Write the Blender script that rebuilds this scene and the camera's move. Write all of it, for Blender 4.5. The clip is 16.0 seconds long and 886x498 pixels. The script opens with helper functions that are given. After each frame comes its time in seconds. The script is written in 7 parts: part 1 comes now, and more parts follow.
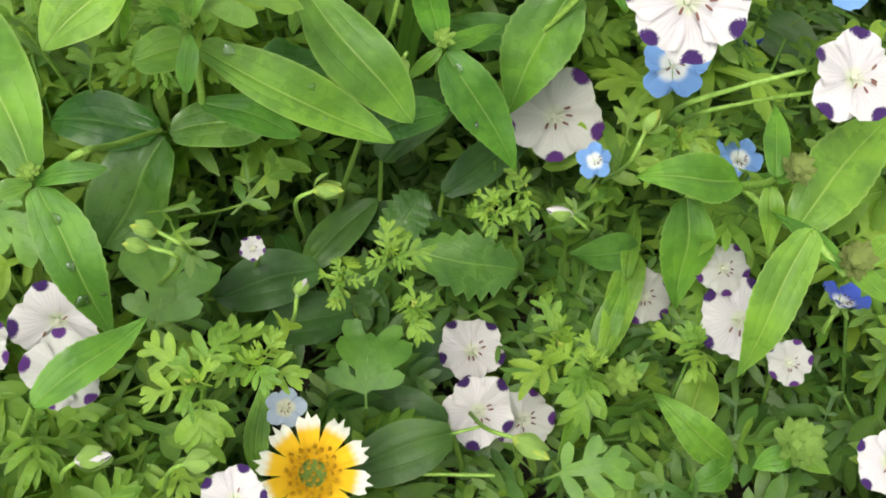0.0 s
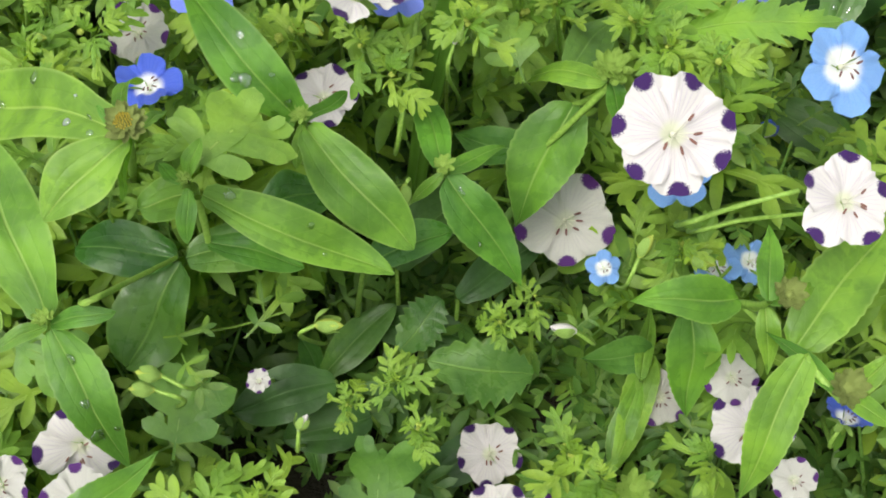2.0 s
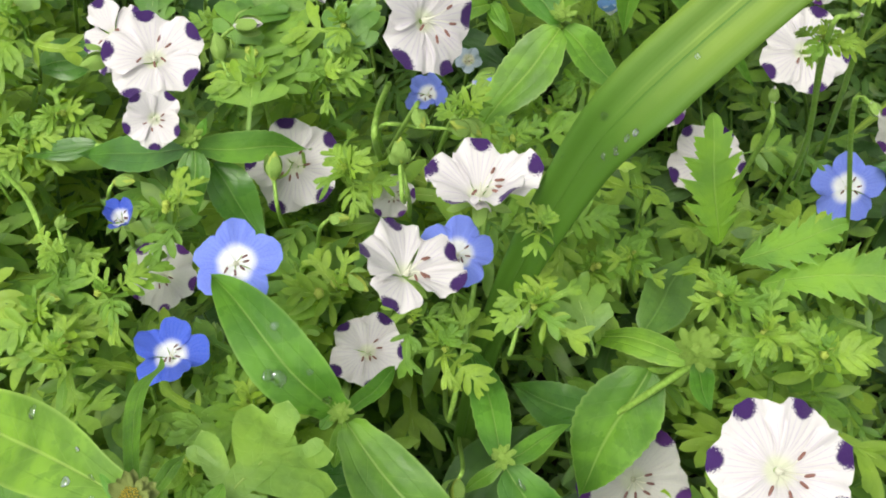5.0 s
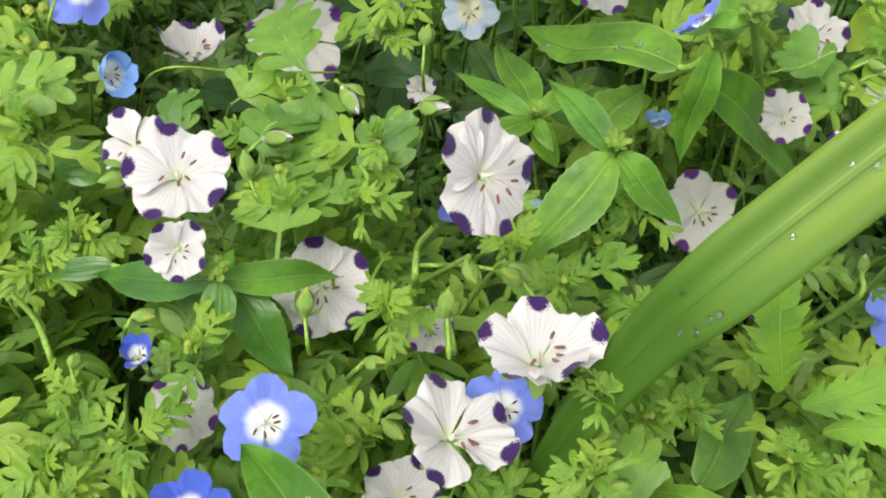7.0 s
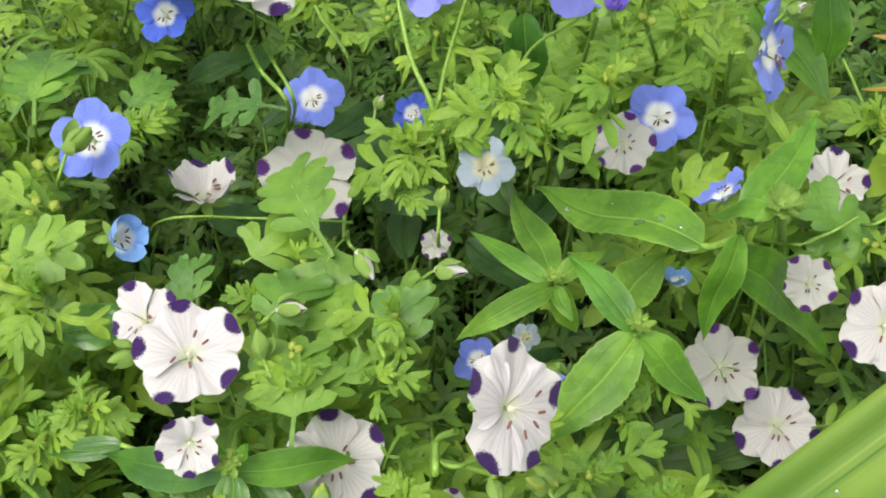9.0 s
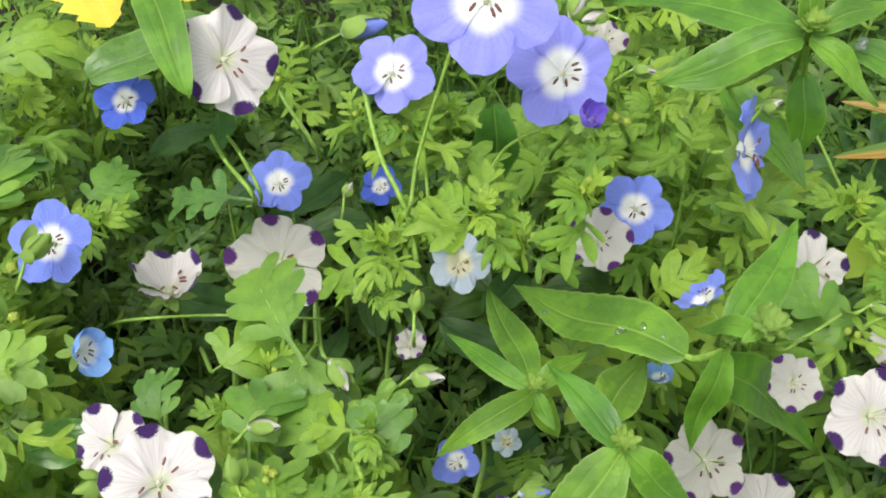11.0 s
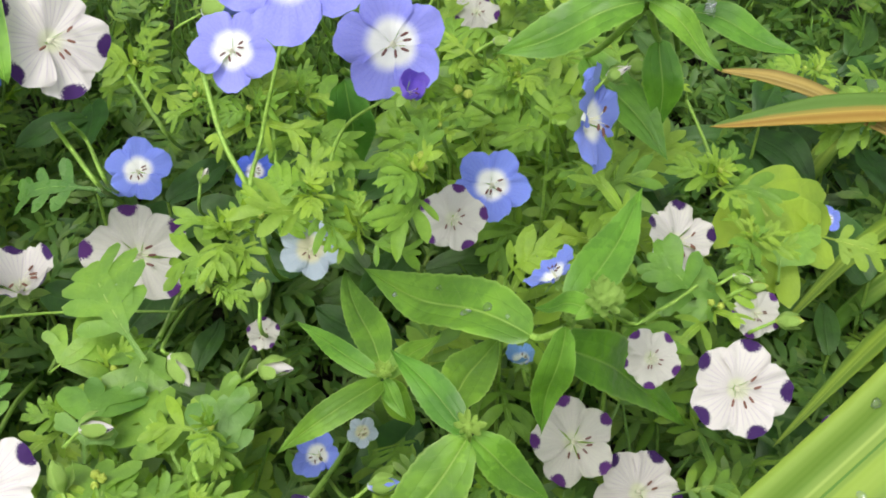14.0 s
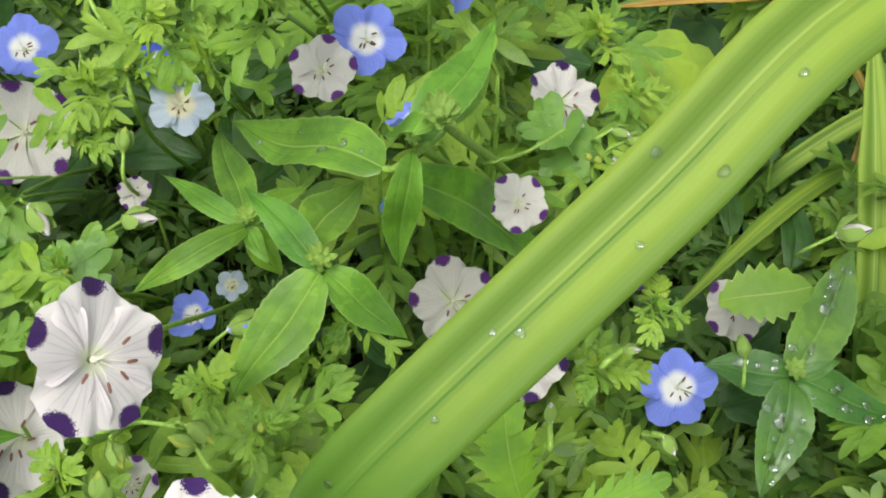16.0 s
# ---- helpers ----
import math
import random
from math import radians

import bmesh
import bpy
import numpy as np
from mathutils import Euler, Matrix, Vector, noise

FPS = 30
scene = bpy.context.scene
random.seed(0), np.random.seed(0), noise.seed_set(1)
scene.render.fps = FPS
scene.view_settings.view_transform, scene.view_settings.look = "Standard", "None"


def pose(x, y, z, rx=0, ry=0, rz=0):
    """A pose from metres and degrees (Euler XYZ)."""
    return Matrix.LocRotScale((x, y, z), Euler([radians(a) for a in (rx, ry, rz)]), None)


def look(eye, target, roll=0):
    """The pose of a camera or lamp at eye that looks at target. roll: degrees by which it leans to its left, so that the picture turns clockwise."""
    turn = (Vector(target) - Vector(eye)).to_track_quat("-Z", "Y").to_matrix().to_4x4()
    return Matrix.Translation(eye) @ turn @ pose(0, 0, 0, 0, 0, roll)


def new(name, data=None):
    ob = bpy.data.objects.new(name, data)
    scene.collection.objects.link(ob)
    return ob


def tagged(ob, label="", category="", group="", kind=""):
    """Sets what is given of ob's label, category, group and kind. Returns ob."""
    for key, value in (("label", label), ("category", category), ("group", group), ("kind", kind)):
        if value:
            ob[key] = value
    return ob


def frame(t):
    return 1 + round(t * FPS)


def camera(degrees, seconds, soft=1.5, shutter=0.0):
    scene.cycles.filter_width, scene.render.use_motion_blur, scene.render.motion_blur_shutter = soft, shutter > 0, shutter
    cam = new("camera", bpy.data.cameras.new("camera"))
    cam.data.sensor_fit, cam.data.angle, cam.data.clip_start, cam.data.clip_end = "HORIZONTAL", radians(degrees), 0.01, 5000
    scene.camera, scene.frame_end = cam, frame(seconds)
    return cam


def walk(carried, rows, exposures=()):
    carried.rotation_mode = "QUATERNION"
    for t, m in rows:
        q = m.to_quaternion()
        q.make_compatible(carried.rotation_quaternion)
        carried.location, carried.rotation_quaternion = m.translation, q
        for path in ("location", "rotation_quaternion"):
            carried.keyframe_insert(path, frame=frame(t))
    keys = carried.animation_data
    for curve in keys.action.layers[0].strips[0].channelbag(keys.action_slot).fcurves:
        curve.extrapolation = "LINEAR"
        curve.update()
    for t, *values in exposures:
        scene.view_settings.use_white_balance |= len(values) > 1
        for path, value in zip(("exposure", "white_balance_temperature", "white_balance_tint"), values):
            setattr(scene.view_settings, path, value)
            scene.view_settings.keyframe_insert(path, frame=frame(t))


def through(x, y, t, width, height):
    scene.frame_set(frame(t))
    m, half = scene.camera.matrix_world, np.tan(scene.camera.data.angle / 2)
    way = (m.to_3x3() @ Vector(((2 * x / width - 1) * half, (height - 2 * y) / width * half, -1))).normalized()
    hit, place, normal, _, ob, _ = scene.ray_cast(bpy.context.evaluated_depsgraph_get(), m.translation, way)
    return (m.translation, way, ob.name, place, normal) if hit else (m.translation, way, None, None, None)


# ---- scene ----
cam = camera(44.0, 16.0, 1.85)
PATH = [
    (0.0, pose(0.0098, -0.1799, 0.5055, 35.02, 0.01, -0.08)),
    (0.5, pose(0.0105, -0.1773, 0.5183, 34.99, 0.58, -0.31)),
    (1.0, pose(0.0179, -0.1730, 0.5265, 35.54, 1.62, -0.12)),
    (1.5, pose(0.0276, -0.1681, 0.5298, 36.18, 2.71, 0.37)),
    (2.0, pose(0.0355, -0.1579, 0.5334, 36.89, 3.63, 0.84)),
    (2.5, pose(0.0380, -0.1437, 0.5384, 37.35, 4.16, 0.98)),
    (3.0, pose(0.0380, -0.1286, 0.5401, 37.97, 4.38, 1.27)),
    (3.5, pose(0.0367, -0.1109, 0.5429, 38.33, 4.50, 1.64)),
    (4.0, pose(0.0330, -0.0954, 0.5427, 39.01, 4.52, 1.96)),
    (4.2, pose(0.0314, -0.0880, 0.5431, 39.34, 4.58, 2.14)),
    (6.3, pose(0.0138, -0.0238, 0.5429, 41.14, 3.80, 3.88)),
    (6.5, pose(0.0120, -0.0206, 0.5435, 41.28, 3.73, 3.83)),
    (7.0, pose(0.0057, -0.0106, 0.5467, 42.22, 3.39, 3.77)),
    (7.5, pose(0.0005, 0.0002, 0.5521, 42.99, 3.10, 3.72)),
    (8.0, pose(-0.0012, 0.0112, 0.5588, 43.69, 3.22, 3.70)),
    (8.5, pose(-0.0012, 0.0214, 0.5659, 44.29, 3.51, 3.68)),
    (9.0, pose(-0.0010, 0.0309, 0.5729, 44.89, 3.75, 3.63)),
    (9.5, pose(-0.0048, 0.0380, 0.5786, 45.64, 3.62, 3.12)),
    (10.0, pose(-0.0074, 0.0474, 0.5858, 45.87, 3.49, 2.61)),
    (10.2, pose(-0.0080, 0.0505, 0.5883, 45.74, 3.49, 2.41)),
    (12.3, pose(0.0061, 0.0774, 0.5879, 46.30, 3.92, -0.52)),
    (12.5, pose(0.0077, 0.0777, 0.5868, 46.29, 3.90, -0.68)),
    (13.0, pose(0.0151, 0.0798, 0.5841, 45.78, 3.63, -1.22)),
    (13.5, pose(0.0229, 0.0784, 0.5776, 45.56, 3.29, -1.80)),
    (14.0, pose(0.0299, 0.0763, 0.5721, 44.89, 2.79, -2.55)),
    (14.5, pose(0.0408, 0.0729, 0.5674, 43.96, 2.54, -2.92)),
    (15.0, pose(0.0535, 0.0639, 0.5560, 43.82, 2.56, -3.01)),
    (15.5, pose(0.0611, 0.0526, 0.5431, 43.82, 2.43, -3.59)),
    (16.0, pose(0.0673, 0.0477, 0.5377, 42.51, 2.13, -3.98)),
]
walk(cam, PATH, [(0.0, 0.83)])

# ---- light ----
world = bpy.data.worlds.new("overcast_sky")
scene.world = world
world.use_nodes = True
wn = world.node_tree
sky = wn.nodes.new("ShaderNodeTexSky")
sky.sky_type, sky.sun_disc = "NISHITA", False
sky.sun_elevation, sky.sun_rotation = radians(62), radians(205)
sky.air_density, sky.dust_density, sky.ozone_density = 1.0, 4.0, 0.6
haze = wn.nodes.new("ShaderNodeHueSaturation")
haze.inputs["Saturation"].default_value = 0.12
wn.links.new(sky.outputs[0], haze.inputs["Color"])
wn.links.new(haze.outputs[0], wn.nodes["Background"].inputs[0])
wn.nodes["Background"].inputs[1].default_value = 0.15
sun = new("sun", bpy.data.lights.new("sun", "SUN"))
sun.data.energy, sun.data.angle, sun.data.color = 1.25, radians(24), (1.0, 0.95, 0.82)
# elevation 62 degrees, behind and to the left of the camera
sun.matrix_world = look((-0.42, -0.9, 1.87), (0, 0, 0))


# ---- materials ----
class Graph:
    """A short hand for node trees."""

    def __init__(self, name):
        self.mat = bpy.data.materials.new(name)
        self.mat.use_nodes = True
        self.t = self.mat.node_tree
        self.t.nodes.clear()
        self.out = self.t.nodes.new("ShaderNodeOutputMaterial")

    def put(self, socket, value):
        if isinstance(value, bpy.types.NodeSocket):
            self.t.links.new(value, socket)
        elif isinstance(value, tuple) and len(value) == 3 and socket.type == "RGBA":
            socket.default_value = (*value, 1)
        else:
            socket.default_value = value

    def m(self, op, a, b=0.0, c=0.0):
        n = self.t.nodes.new("ShaderNodeMath")
        n.operation = op
        for i, v in enumerate((a, b, c)):
            self.put(n.inputs[i], v)
        return n.outputs[0]

    def step(self, x, lo, hi, to0=0.0, to1=1.0):
        n = self.t.nodes.new("ShaderNodeMapRange")
        n.interpolation_type = "SMOOTHSTEP"
        for i, v in enumerate((x, lo, hi, to0, to1)):
            self.put(n.inputs[i], v)
        return n.outputs[0]

    def mix(self, fac, a, b, kind="MIX"):
        n = self.t.nodes.new("ShaderNodeMix")
        n.data_type, n.blend_type = "RGBA", kind
        self.put(n.inputs[0], fac), self.put(n.inputs[6], a), self.put(n.inputs[7], b)
        return n.outputs[2]

    def uv(self):
        n = self.t.nodes.new("ShaderNodeUVMap")
        s = self.t.nodes.new("ShaderNodeSeparateXYZ")
        self.t.links.new(n.outputs[0], s.inputs[0])
        return n.outputs[0], s.outputs[0], s.outputs[1]

    def noise(self, scale, vector=None, detail=3.0, rough=0.55):
        n = self.t.nodes.new("ShaderNodeTexNoise")
        if vector is None:
            c = self.t.nodes.new("ShaderNodeTexCoord")
            vector = c.outputs["Object"]
        self.put(n.inputs["Vector"], vector)
        n.inputs["Scale"].default_value, n.inputs["Detail"].default_value, n.inputs["Roughness"].default_value = scale, detail, rough
        return n.outputs[0]

    def random(self):
        return self.t.nodes.new("ShaderNodeObjectInfo").outputs["Random"]

    def island(self):
        return self.t.nodes.new("ShaderNodeNewGeometry").outputs["Random Per Island"]

    def hsv(self, color, hue=0.5, sat=1.0, val=1.0):
        n = self.t.nodes.new("ShaderNodeHueSaturation")
        self.put(n.inputs["Hue"], hue), self.put(n.inputs["Saturation"], sat), self.put(n.inputs["Value"], val)
        self.put(n.inputs["Color"], color)
        return n.outputs[0]

    def bump(self, height, strength=0.4, distance=0.001):
        n = self.t.nodes.new("ShaderNodeBump")
        n.inputs["Strength"].default_value, n.inputs["Distance"].default_value = strength, distance
        self.put(n.inputs["Height"], height)
        return n.outputs[0]

    def surface(self, color, rough=0.5, normal=None, through=None, share=0.3, spec=0.5, sheen=0.0):
        """A principled surface; light that shines through it takes the colour `through`."""
        p = self.t.nodes.new("ShaderNodeBsdfPrincipled")
        self.put(p.inputs["Base Color"], color), self.put(p.inputs["Roughness"], rough)
        p.inputs["Specular IOR Level"].default_value = spec
        p.inputs["Sheen Weight"].default_value = sheen
        if normal is not None:
            self.put(p.inputs["Normal"], normal)
        last = p.outputs[0]
        if through is not None:
            tr = self.t.nodes.new("ShaderNodeBsdfTranslucent")
            self.put(tr.inputs["Color"], through)
            if normal is not None:
                self.put(tr.inputs["Normal"], normal)
            ms = self.t.nodes.new("ShaderNodeMixShader")
            ms.inputs[0].default_value = share
            self.t.links.new(last, ms.inputs[1]), self.t.links.new(tr.outputs[0], ms.inputs[2])
            last = ms.outputs[0]
        self.t.links.new(last, self.out.inputs[0])
        return self.mat


def leaf_material(name, dark, light, rib, shine, veins=9.0, vein_depth=0.5, by_island=False, share=0.38, spec=0.5, long_share=1.0, grain=1.0, wet=0.0, rim=0.3):
    """A leaf blade: mottled green, a paler midrib and slanting side veins in relief."""
    g = Graph(name)
    vec, u, v = g.uv()
    chance = g.island() if by_island else g.random()
    side = g.m("ABSOLUTE", v)
    broad, fine = g.noise(45.0 * grain), g.noise(420.0 * grain, detail=4.0)
    body = g.mix(g.step(broad, 0.32, 0.68), dark, light)
    body = g.mix(g.m("MULTIPLY", g.step(fine, 0.4, 0.75), 0.16), body, light)
    film = g.m("MULTIPLY", g.step(g.noise(95.0 * grain, detail=4.0), 0.53, 0.57), wet)
    body = g.mix(g.m("MULTIPLY", film, 0.45), body, dark)
    slant = g.m("FRACT", g.m("SUBTRACT", g.m("MULTIPLY", u, veins), g.m("MULTIPLY", side, 1.6)))
    vein = g.step(g.m("ABSOLUTE", g.m("SUBTRACT", slant, 0.5)), 0.06, 0.0)
    vein = g.m("MULTIPLY", vein, g.step(side, 1.0, 0.5))
    mid = g.step(side, 0.06, 0.015)
    long_vein = g.step(g.m("ABSOLUTE", g.m("SUBTRACT", side, g.m("SUBTRACT", 0.56, g.m("MULTIPLY", u, 0.2)))), 0.05, 0.0)
    long_vein = g.m("MULTIPLY", long_vein, long_share)
    body = g.mix(g.m("MULTIPLY", vein, 0.07), body, rib)
    body = g.mix(g.m("MULTIPLY", long_vein, 0.1), body, dark)
    body = g.mix(g.m("MULTIPLY", mid, 0.45), body, rib)
    body = g.mix(g.m("MULTIPLY", g.step(side, 0.88, 1.0), rim), body, rib)
    body = g.hsv(body, g.m("ADD", 0.512, g.m("MULTIPLY", chance, -0.03)), g.m("ADD", 0.9, g.m("MULTIPLY", broad, 0.2)), g.m("ADD", 0.84, g.m("MULTIPLY", chance, 0.36)))
    through = g.hsv(body, 0.485, 1.1, 1.5)
    quilt = g.noise(110.0 * grain, detail=2.0)
    height = g.m("ADD", g.m("ADD", g.m("MULTIPLY", fine, 0.35), g.m("MULTIPLY", quilt, 2.2)), g.m("MULTIPLY", g.m("MAXIMUM", g.m("MULTIPLY", vein, 0.16), g.m("MAXIMUM", g.m("MULTIPLY", long_vein, 0.35), g.m("MULTIPLY", mid, 1.6))), -vein_depth))
    rough = g.m("SUBTRACT", g.m("ADD", shine, g.m("MULTIPLY", broad, 0.22)), g.m("MULTIPLY", film, 0.12))
    return g.surface(body, rough, g.bump(height, 0.55, 0.0007), through, share, spec)


def petal_material(name, body, heart, heart_end, line, line_share, spot=None, wear=0.0):
    """A petal: fine radiating lines, a heart of another colour, a spot at the tip where there is one."""
    g = Graph(name)
    vec, u, v = g.uv()
    n = g.noise(160.0)
    n2 = g.noise(38.0)
    fan = g.m("ADD", g.m("MULTIPLY", v, 5.0), g.m("MULTIPLY", g.m("SUBTRACT", n, 0.5), 0.55))
    near = g.m("ABSOLUTE", g.m("SUBTRACT", g.m("FRACT", fan), 0.5))
    lines = g.m("MULTIPLY", g.step(near, 0.11, 0.02), g.m("MULTIPLY", g.step(u, 0.98, 0.55), g.step(u, 0.05, 0.2)))
    color = g.hsv(body, 0.5, g.m("ADD", 0.85, g.m("MULTIPLY", n2, 0.3)), g.m("ADD", 0.93, g.m("MULTIPLY", g.random(), 0.07)))
    if wear:
        color = g.mix(g.m("MULTIPLY", g.step(n2, 0.45, 0.7), wear), color, (0.62, 0.6, 0.52))
    color = g.mix(g.m("MULTIPLY", lines, line_share), color, line)
    edge = g.m("ADD", u, g.m("MULTIPLY", g.m("SUBTRACT", n, 0.5), 0.16))
    color = g.mix(g.step(edge, heart_end + 0.04, heart_end - (0.12 if spot is not None else 0.22)), color, heart)
    if spot is not None:
        across = g.m("ABSOLUTE", g.m("ADD", v, g.m("MULTIPLY", g.m("SUBTRACT", n2, 0.5), 0.35)))
        far = g.m("ADD", g.m("POWER", g.m("DIVIDE", g.m("SUBTRACT", g.m("ADD", u, g.m("MULTIPLY", g.m("SUBTRACT", n, 0.5), 0.02)), 0.96), 0.215), 2.0), g.m("POWER", g.m("DIVIDE", across, 0.28), 2.0))
        color = g.mix(g.step(far, 1.2, 0.75), color, spot)
    height = g.m("ADD", g.m("MULTIPLY", lines, -0.7), g.m("ADD", g.m("MULTIPLY", n, 0.6), g.m("MULTIPLY", g.noise(70.0), 1.2)))
    return g.surface(color, 0.62, g.bump(height, 0.35, 0.0006), color, 0.3, 0.25, 0.15)


def plain_material(name, a, b, rough=0.6, scale=300.0, share=0.0, spec=0.4, strength=0.5):
    g = Graph(name)
    n = g.noise(scale)
    wide = g.noise(scale / 7)
    color = g.mix(g.step(n, 0.3, 0.7), a, b)
    color = g.hsv(color, 0.5, 1.0, g.m("ADD", 0.75, g.m("MULTIPLY", wide, 0.5)))
    return g.surface(color, rough, g.bump(n, strength, 0.0008), color if share else None, share, spec)


def strap_material(name, dark, light, rib, other=None, foot=None):
    """A long blade with parallel veins from end to end and a keel."""
    g = Graph(name)
    vec, u, v = g.uv()
    n = g.noise(30.0)
    fibre = g.m("SINE", g.m("MULTIPLY", v, 55.0))
    coarse = g.m("SINE", g.m("ADD", g.m("MULTIPLY", v, 4.6), g.m("MULTIPLY", n, 0.9)))
    body = g.mix(g.step(g.m("ADD", coarse, g.m("MULTIPLY", n, 0.6)), -0.9, 1.5), dark, light)
    body = g.mix(g.m("MULTIPLY", g.step(fibre, -1.0, 1.0), 0.05), body, rib)
    if other:
        body = g.mix(g.step(g.m("ADD", v, g.m("MULTIPLY", n, 0.5)), 0.0, 0.55), body, other)
    band = g.step(g.m("ABSOLUTE", g.m("ADD", v, 0.22)), 0.16, 0.02)
    body = g.mix(g.m("MULTIPLY", band, 0.2), body, rib)
    line = g.step(g.m("ABSOLUTE", g.m("ADD", v, 0.18)), 0.05, 0.01)
    body = g.mix(g.m("MULTIPLY", line, 0.55), body, rib)
    groove = g.step(g.m("ABSOLUTE", g.m("ADD", v, -0.06)), 0.09, 0.01)
    body = g.mix(g.m("MULTIPLY", groove, 0.55), body, dark)
    if foot:
        body = g.mix(g.step(g.m("ADD", u, g.m("MULTIPLY", n, 0.1)), 0.62, 0.42), body, foot)
    height = g.m("ADD", g.m("MULTIPLY", fibre, 0.02), g.m("MULTIPLY", groove, -0.5))
    return g.surface(body, g.m("ADD", 0.55, g.m("MULTIPLY", n, 0.15)), g.bump(height, 0.3, 0.0006), g.hsv(body, 0.49, 1.1, 1.5), 0.35, 0.45)


def drop_material():
    """Clear water: lets the leaf show through and mirrors the sky."""
    g = Graph("water")
    clear_, shine = g.t.nodes.new("ShaderNodeBsdfTransparent"), g.t.nodes.new("ShaderNodeBsdfGlossy")
    clear_.inputs[0].default_value = (0.93, 0.96, 0.93, 1)
    shine.inputs["Roughness"].default_value = 0.03
    fresnel = g.t.nodes.new("ShaderNodeFresnel")
    fresnel.inputs["IOR"].default_value = 1.45
    ms = g.t.nodes.new("ShaderNodeMixShader")
    g.t.links.new(g.m("MINIMUM", g.m("ADD", fresnel.outputs[0], 0.05), 0.7), ms.inputs[0])
    g.t.links.new(clear_.outputs[0], ms.inputs[1]), g.t.links.new(shine.outputs[0], ms.inputs[2])
    g.t.links.new(ms.outputs[0], g.out.inputs[0])
    return g.mat


LANCE = leaf_material("lance_leaf", (0.075, 0.195, 0.02), (0.16, 0.34, 0.044), (0.34, 0.5, 0.13), 0.4, 8.0, 0.7, spec=0.38, wet=1.0)
LANCE_DEEP = leaf_material("lance_leaf_deep", (0.055, 0.155, 0.025), (0.105, 0.24, 0.04), (0.2, 0.36, 0.1), 0.32, 8.0, 0.6, wet=1.0)
ROUND = leaf_material("broad_leaf", (0.055, 0.16, 0.028), (0.105, 0.24, 0.045), (0.24, 0.42, 0.1), 0.25, 7.0, 0.8, wet=1.0)
LOBED = leaf_material("lobed_leaf", (0.15, 0.31, 0.045), (0.26, 0.45, 0.08), (0.42, 0.58, 0.17), 0.42, 6.0, 0.5, share=0.42, spec=0.5, long_share=0.0, wet=0.5, rim=0.45)
LOBED_CUT = leaf_material("cut_leaf", (0.128, 0.25, 0.029), (0.228, 0.385, 0.053), (0.4, 0.55, 0.14), 0.45, 4.0, 0.5, share=0.42, spec=0.38, long_share=0.0, grain=0.035, wet=0.5, rim=0.5)
# lower leaves: a darker copy of the lobed leaf, its green carries the shade
LOBED_SHADE_TONED = leaf_material("shade_toned_lobed_leaf", (0.085, 0.185, 0.022), (0.16, 0.3, 0.04), (0.29, 0.45, 0.09), 0.4, 6.0, 0.5, by_island=True, share=0.42, spec=0.5, long_share=0.0)
# undergrowth: green darkened further, so that gaps look shaded down to the soil
UNDER_SHADE_TONED = leaf_material("shade_toned_undergrowth", (0.06, 0.14, 0.02), (0.1, 0.21, 0.034), (0.1, 0.2, 0.05), 0.4, 6.0, 0.5, by_island=True, share=0.4, long_share=0.0)
LOBED_BIG = leaf_material("large_lobed_leaf", (0.09, 0.215, 0.028), (0.17, 0.33, 0.05), (0.38, 0.54, 0.15), 0.42, 6.0, 0.6, long_share=0.0, wet=0.5, rim=0.4)
# base colour dark enough to stand in for deep shade in the gaps
BROAD_SHADE_TONED = leaf_material("shade_toned_leaf", (0.03, 0.09, 0.016), (0.055, 0.145, 0.026), (0.09, 0.19, 0.05), 0.4, 8.0, 0.6)
JAG = leaf_material("toothed_leaf", (0.12, 0.28, 0.03), (0.2, 0.4, 0.045), (0.3, 0.48, 0.1), 0.55, 7.0, 0.7)
LIME = leaf_material("lime_leaf", (0.135, 0.26, 0.022), (0.205, 0.345, 0.04), (0.42, 0.5, 0.12), 0.5, 5.0, 0.4, share=0.3, long_share=0.0)
YELLOW = leaf_material("yellow_leaf", (0.66, 0.5, 0.03), (0.78, 0.62, 0.07), (0.78, 0.68, 0.2), 0.5, 6.0, 0.4)
STRAP = strap_material("strap_leaf", (0.12, 0.22, 0.02), (0.245, 0.36, 0.042), (0.34, 0.45, 0.09), None, (0.085, 0.2, 0.018))
STRAW = strap_material("straw", (0.22, 0.16, 0.035), (0.4, 0.3, 0.075), (0.48, 0.38, 0.13))
FADING = strap_material("fading_strap", (0.3, 0.18, 0.03), (0.42, 0.29, 0.05), (0.46, 0.36, 0.06), (0.1, 0.2, 0.025))
STEM = plain_material("stem", (0.2, 0.36, 0.05), (0.3, 0.48, 0.09), 0.5, 500.0, 0.2)
# the stem green again, darkened in place of the shade between plants
STEM_SHADE_TONED = plain_material("shade_toned_stem_mass", (0.08, 0.18, 0.03), (0.15, 0.28, 0.05), 0.55, 400.0)
CALYX = plain_material("calyx", (0.2, 0.36, 0.06), (0.34, 0.5, 0.12), 0.6, 600.0, 0.3)
BUD_LIME = plain_material("bud_lime", (0.34, 0.46, 0.05), (0.5, 0.58, 0.12), 0.55, 500.0, 0.3)
HEAD = plain_material("head_scale", (0.2, 0.35, 0.05), (0.34, 0.49, 0.1), 0.6, 500.0, 0.3)
BROWN = plain_material("brown_scale", (0.1, 0.125, 0.03), (0.24, 0.31, 0.07), 0.7, 700.0)
POLLEN = plain_material("pollen", (0.6, 0.46, 0.03), (0.75, 0.62, 0.12), 0.8, 1200.0)
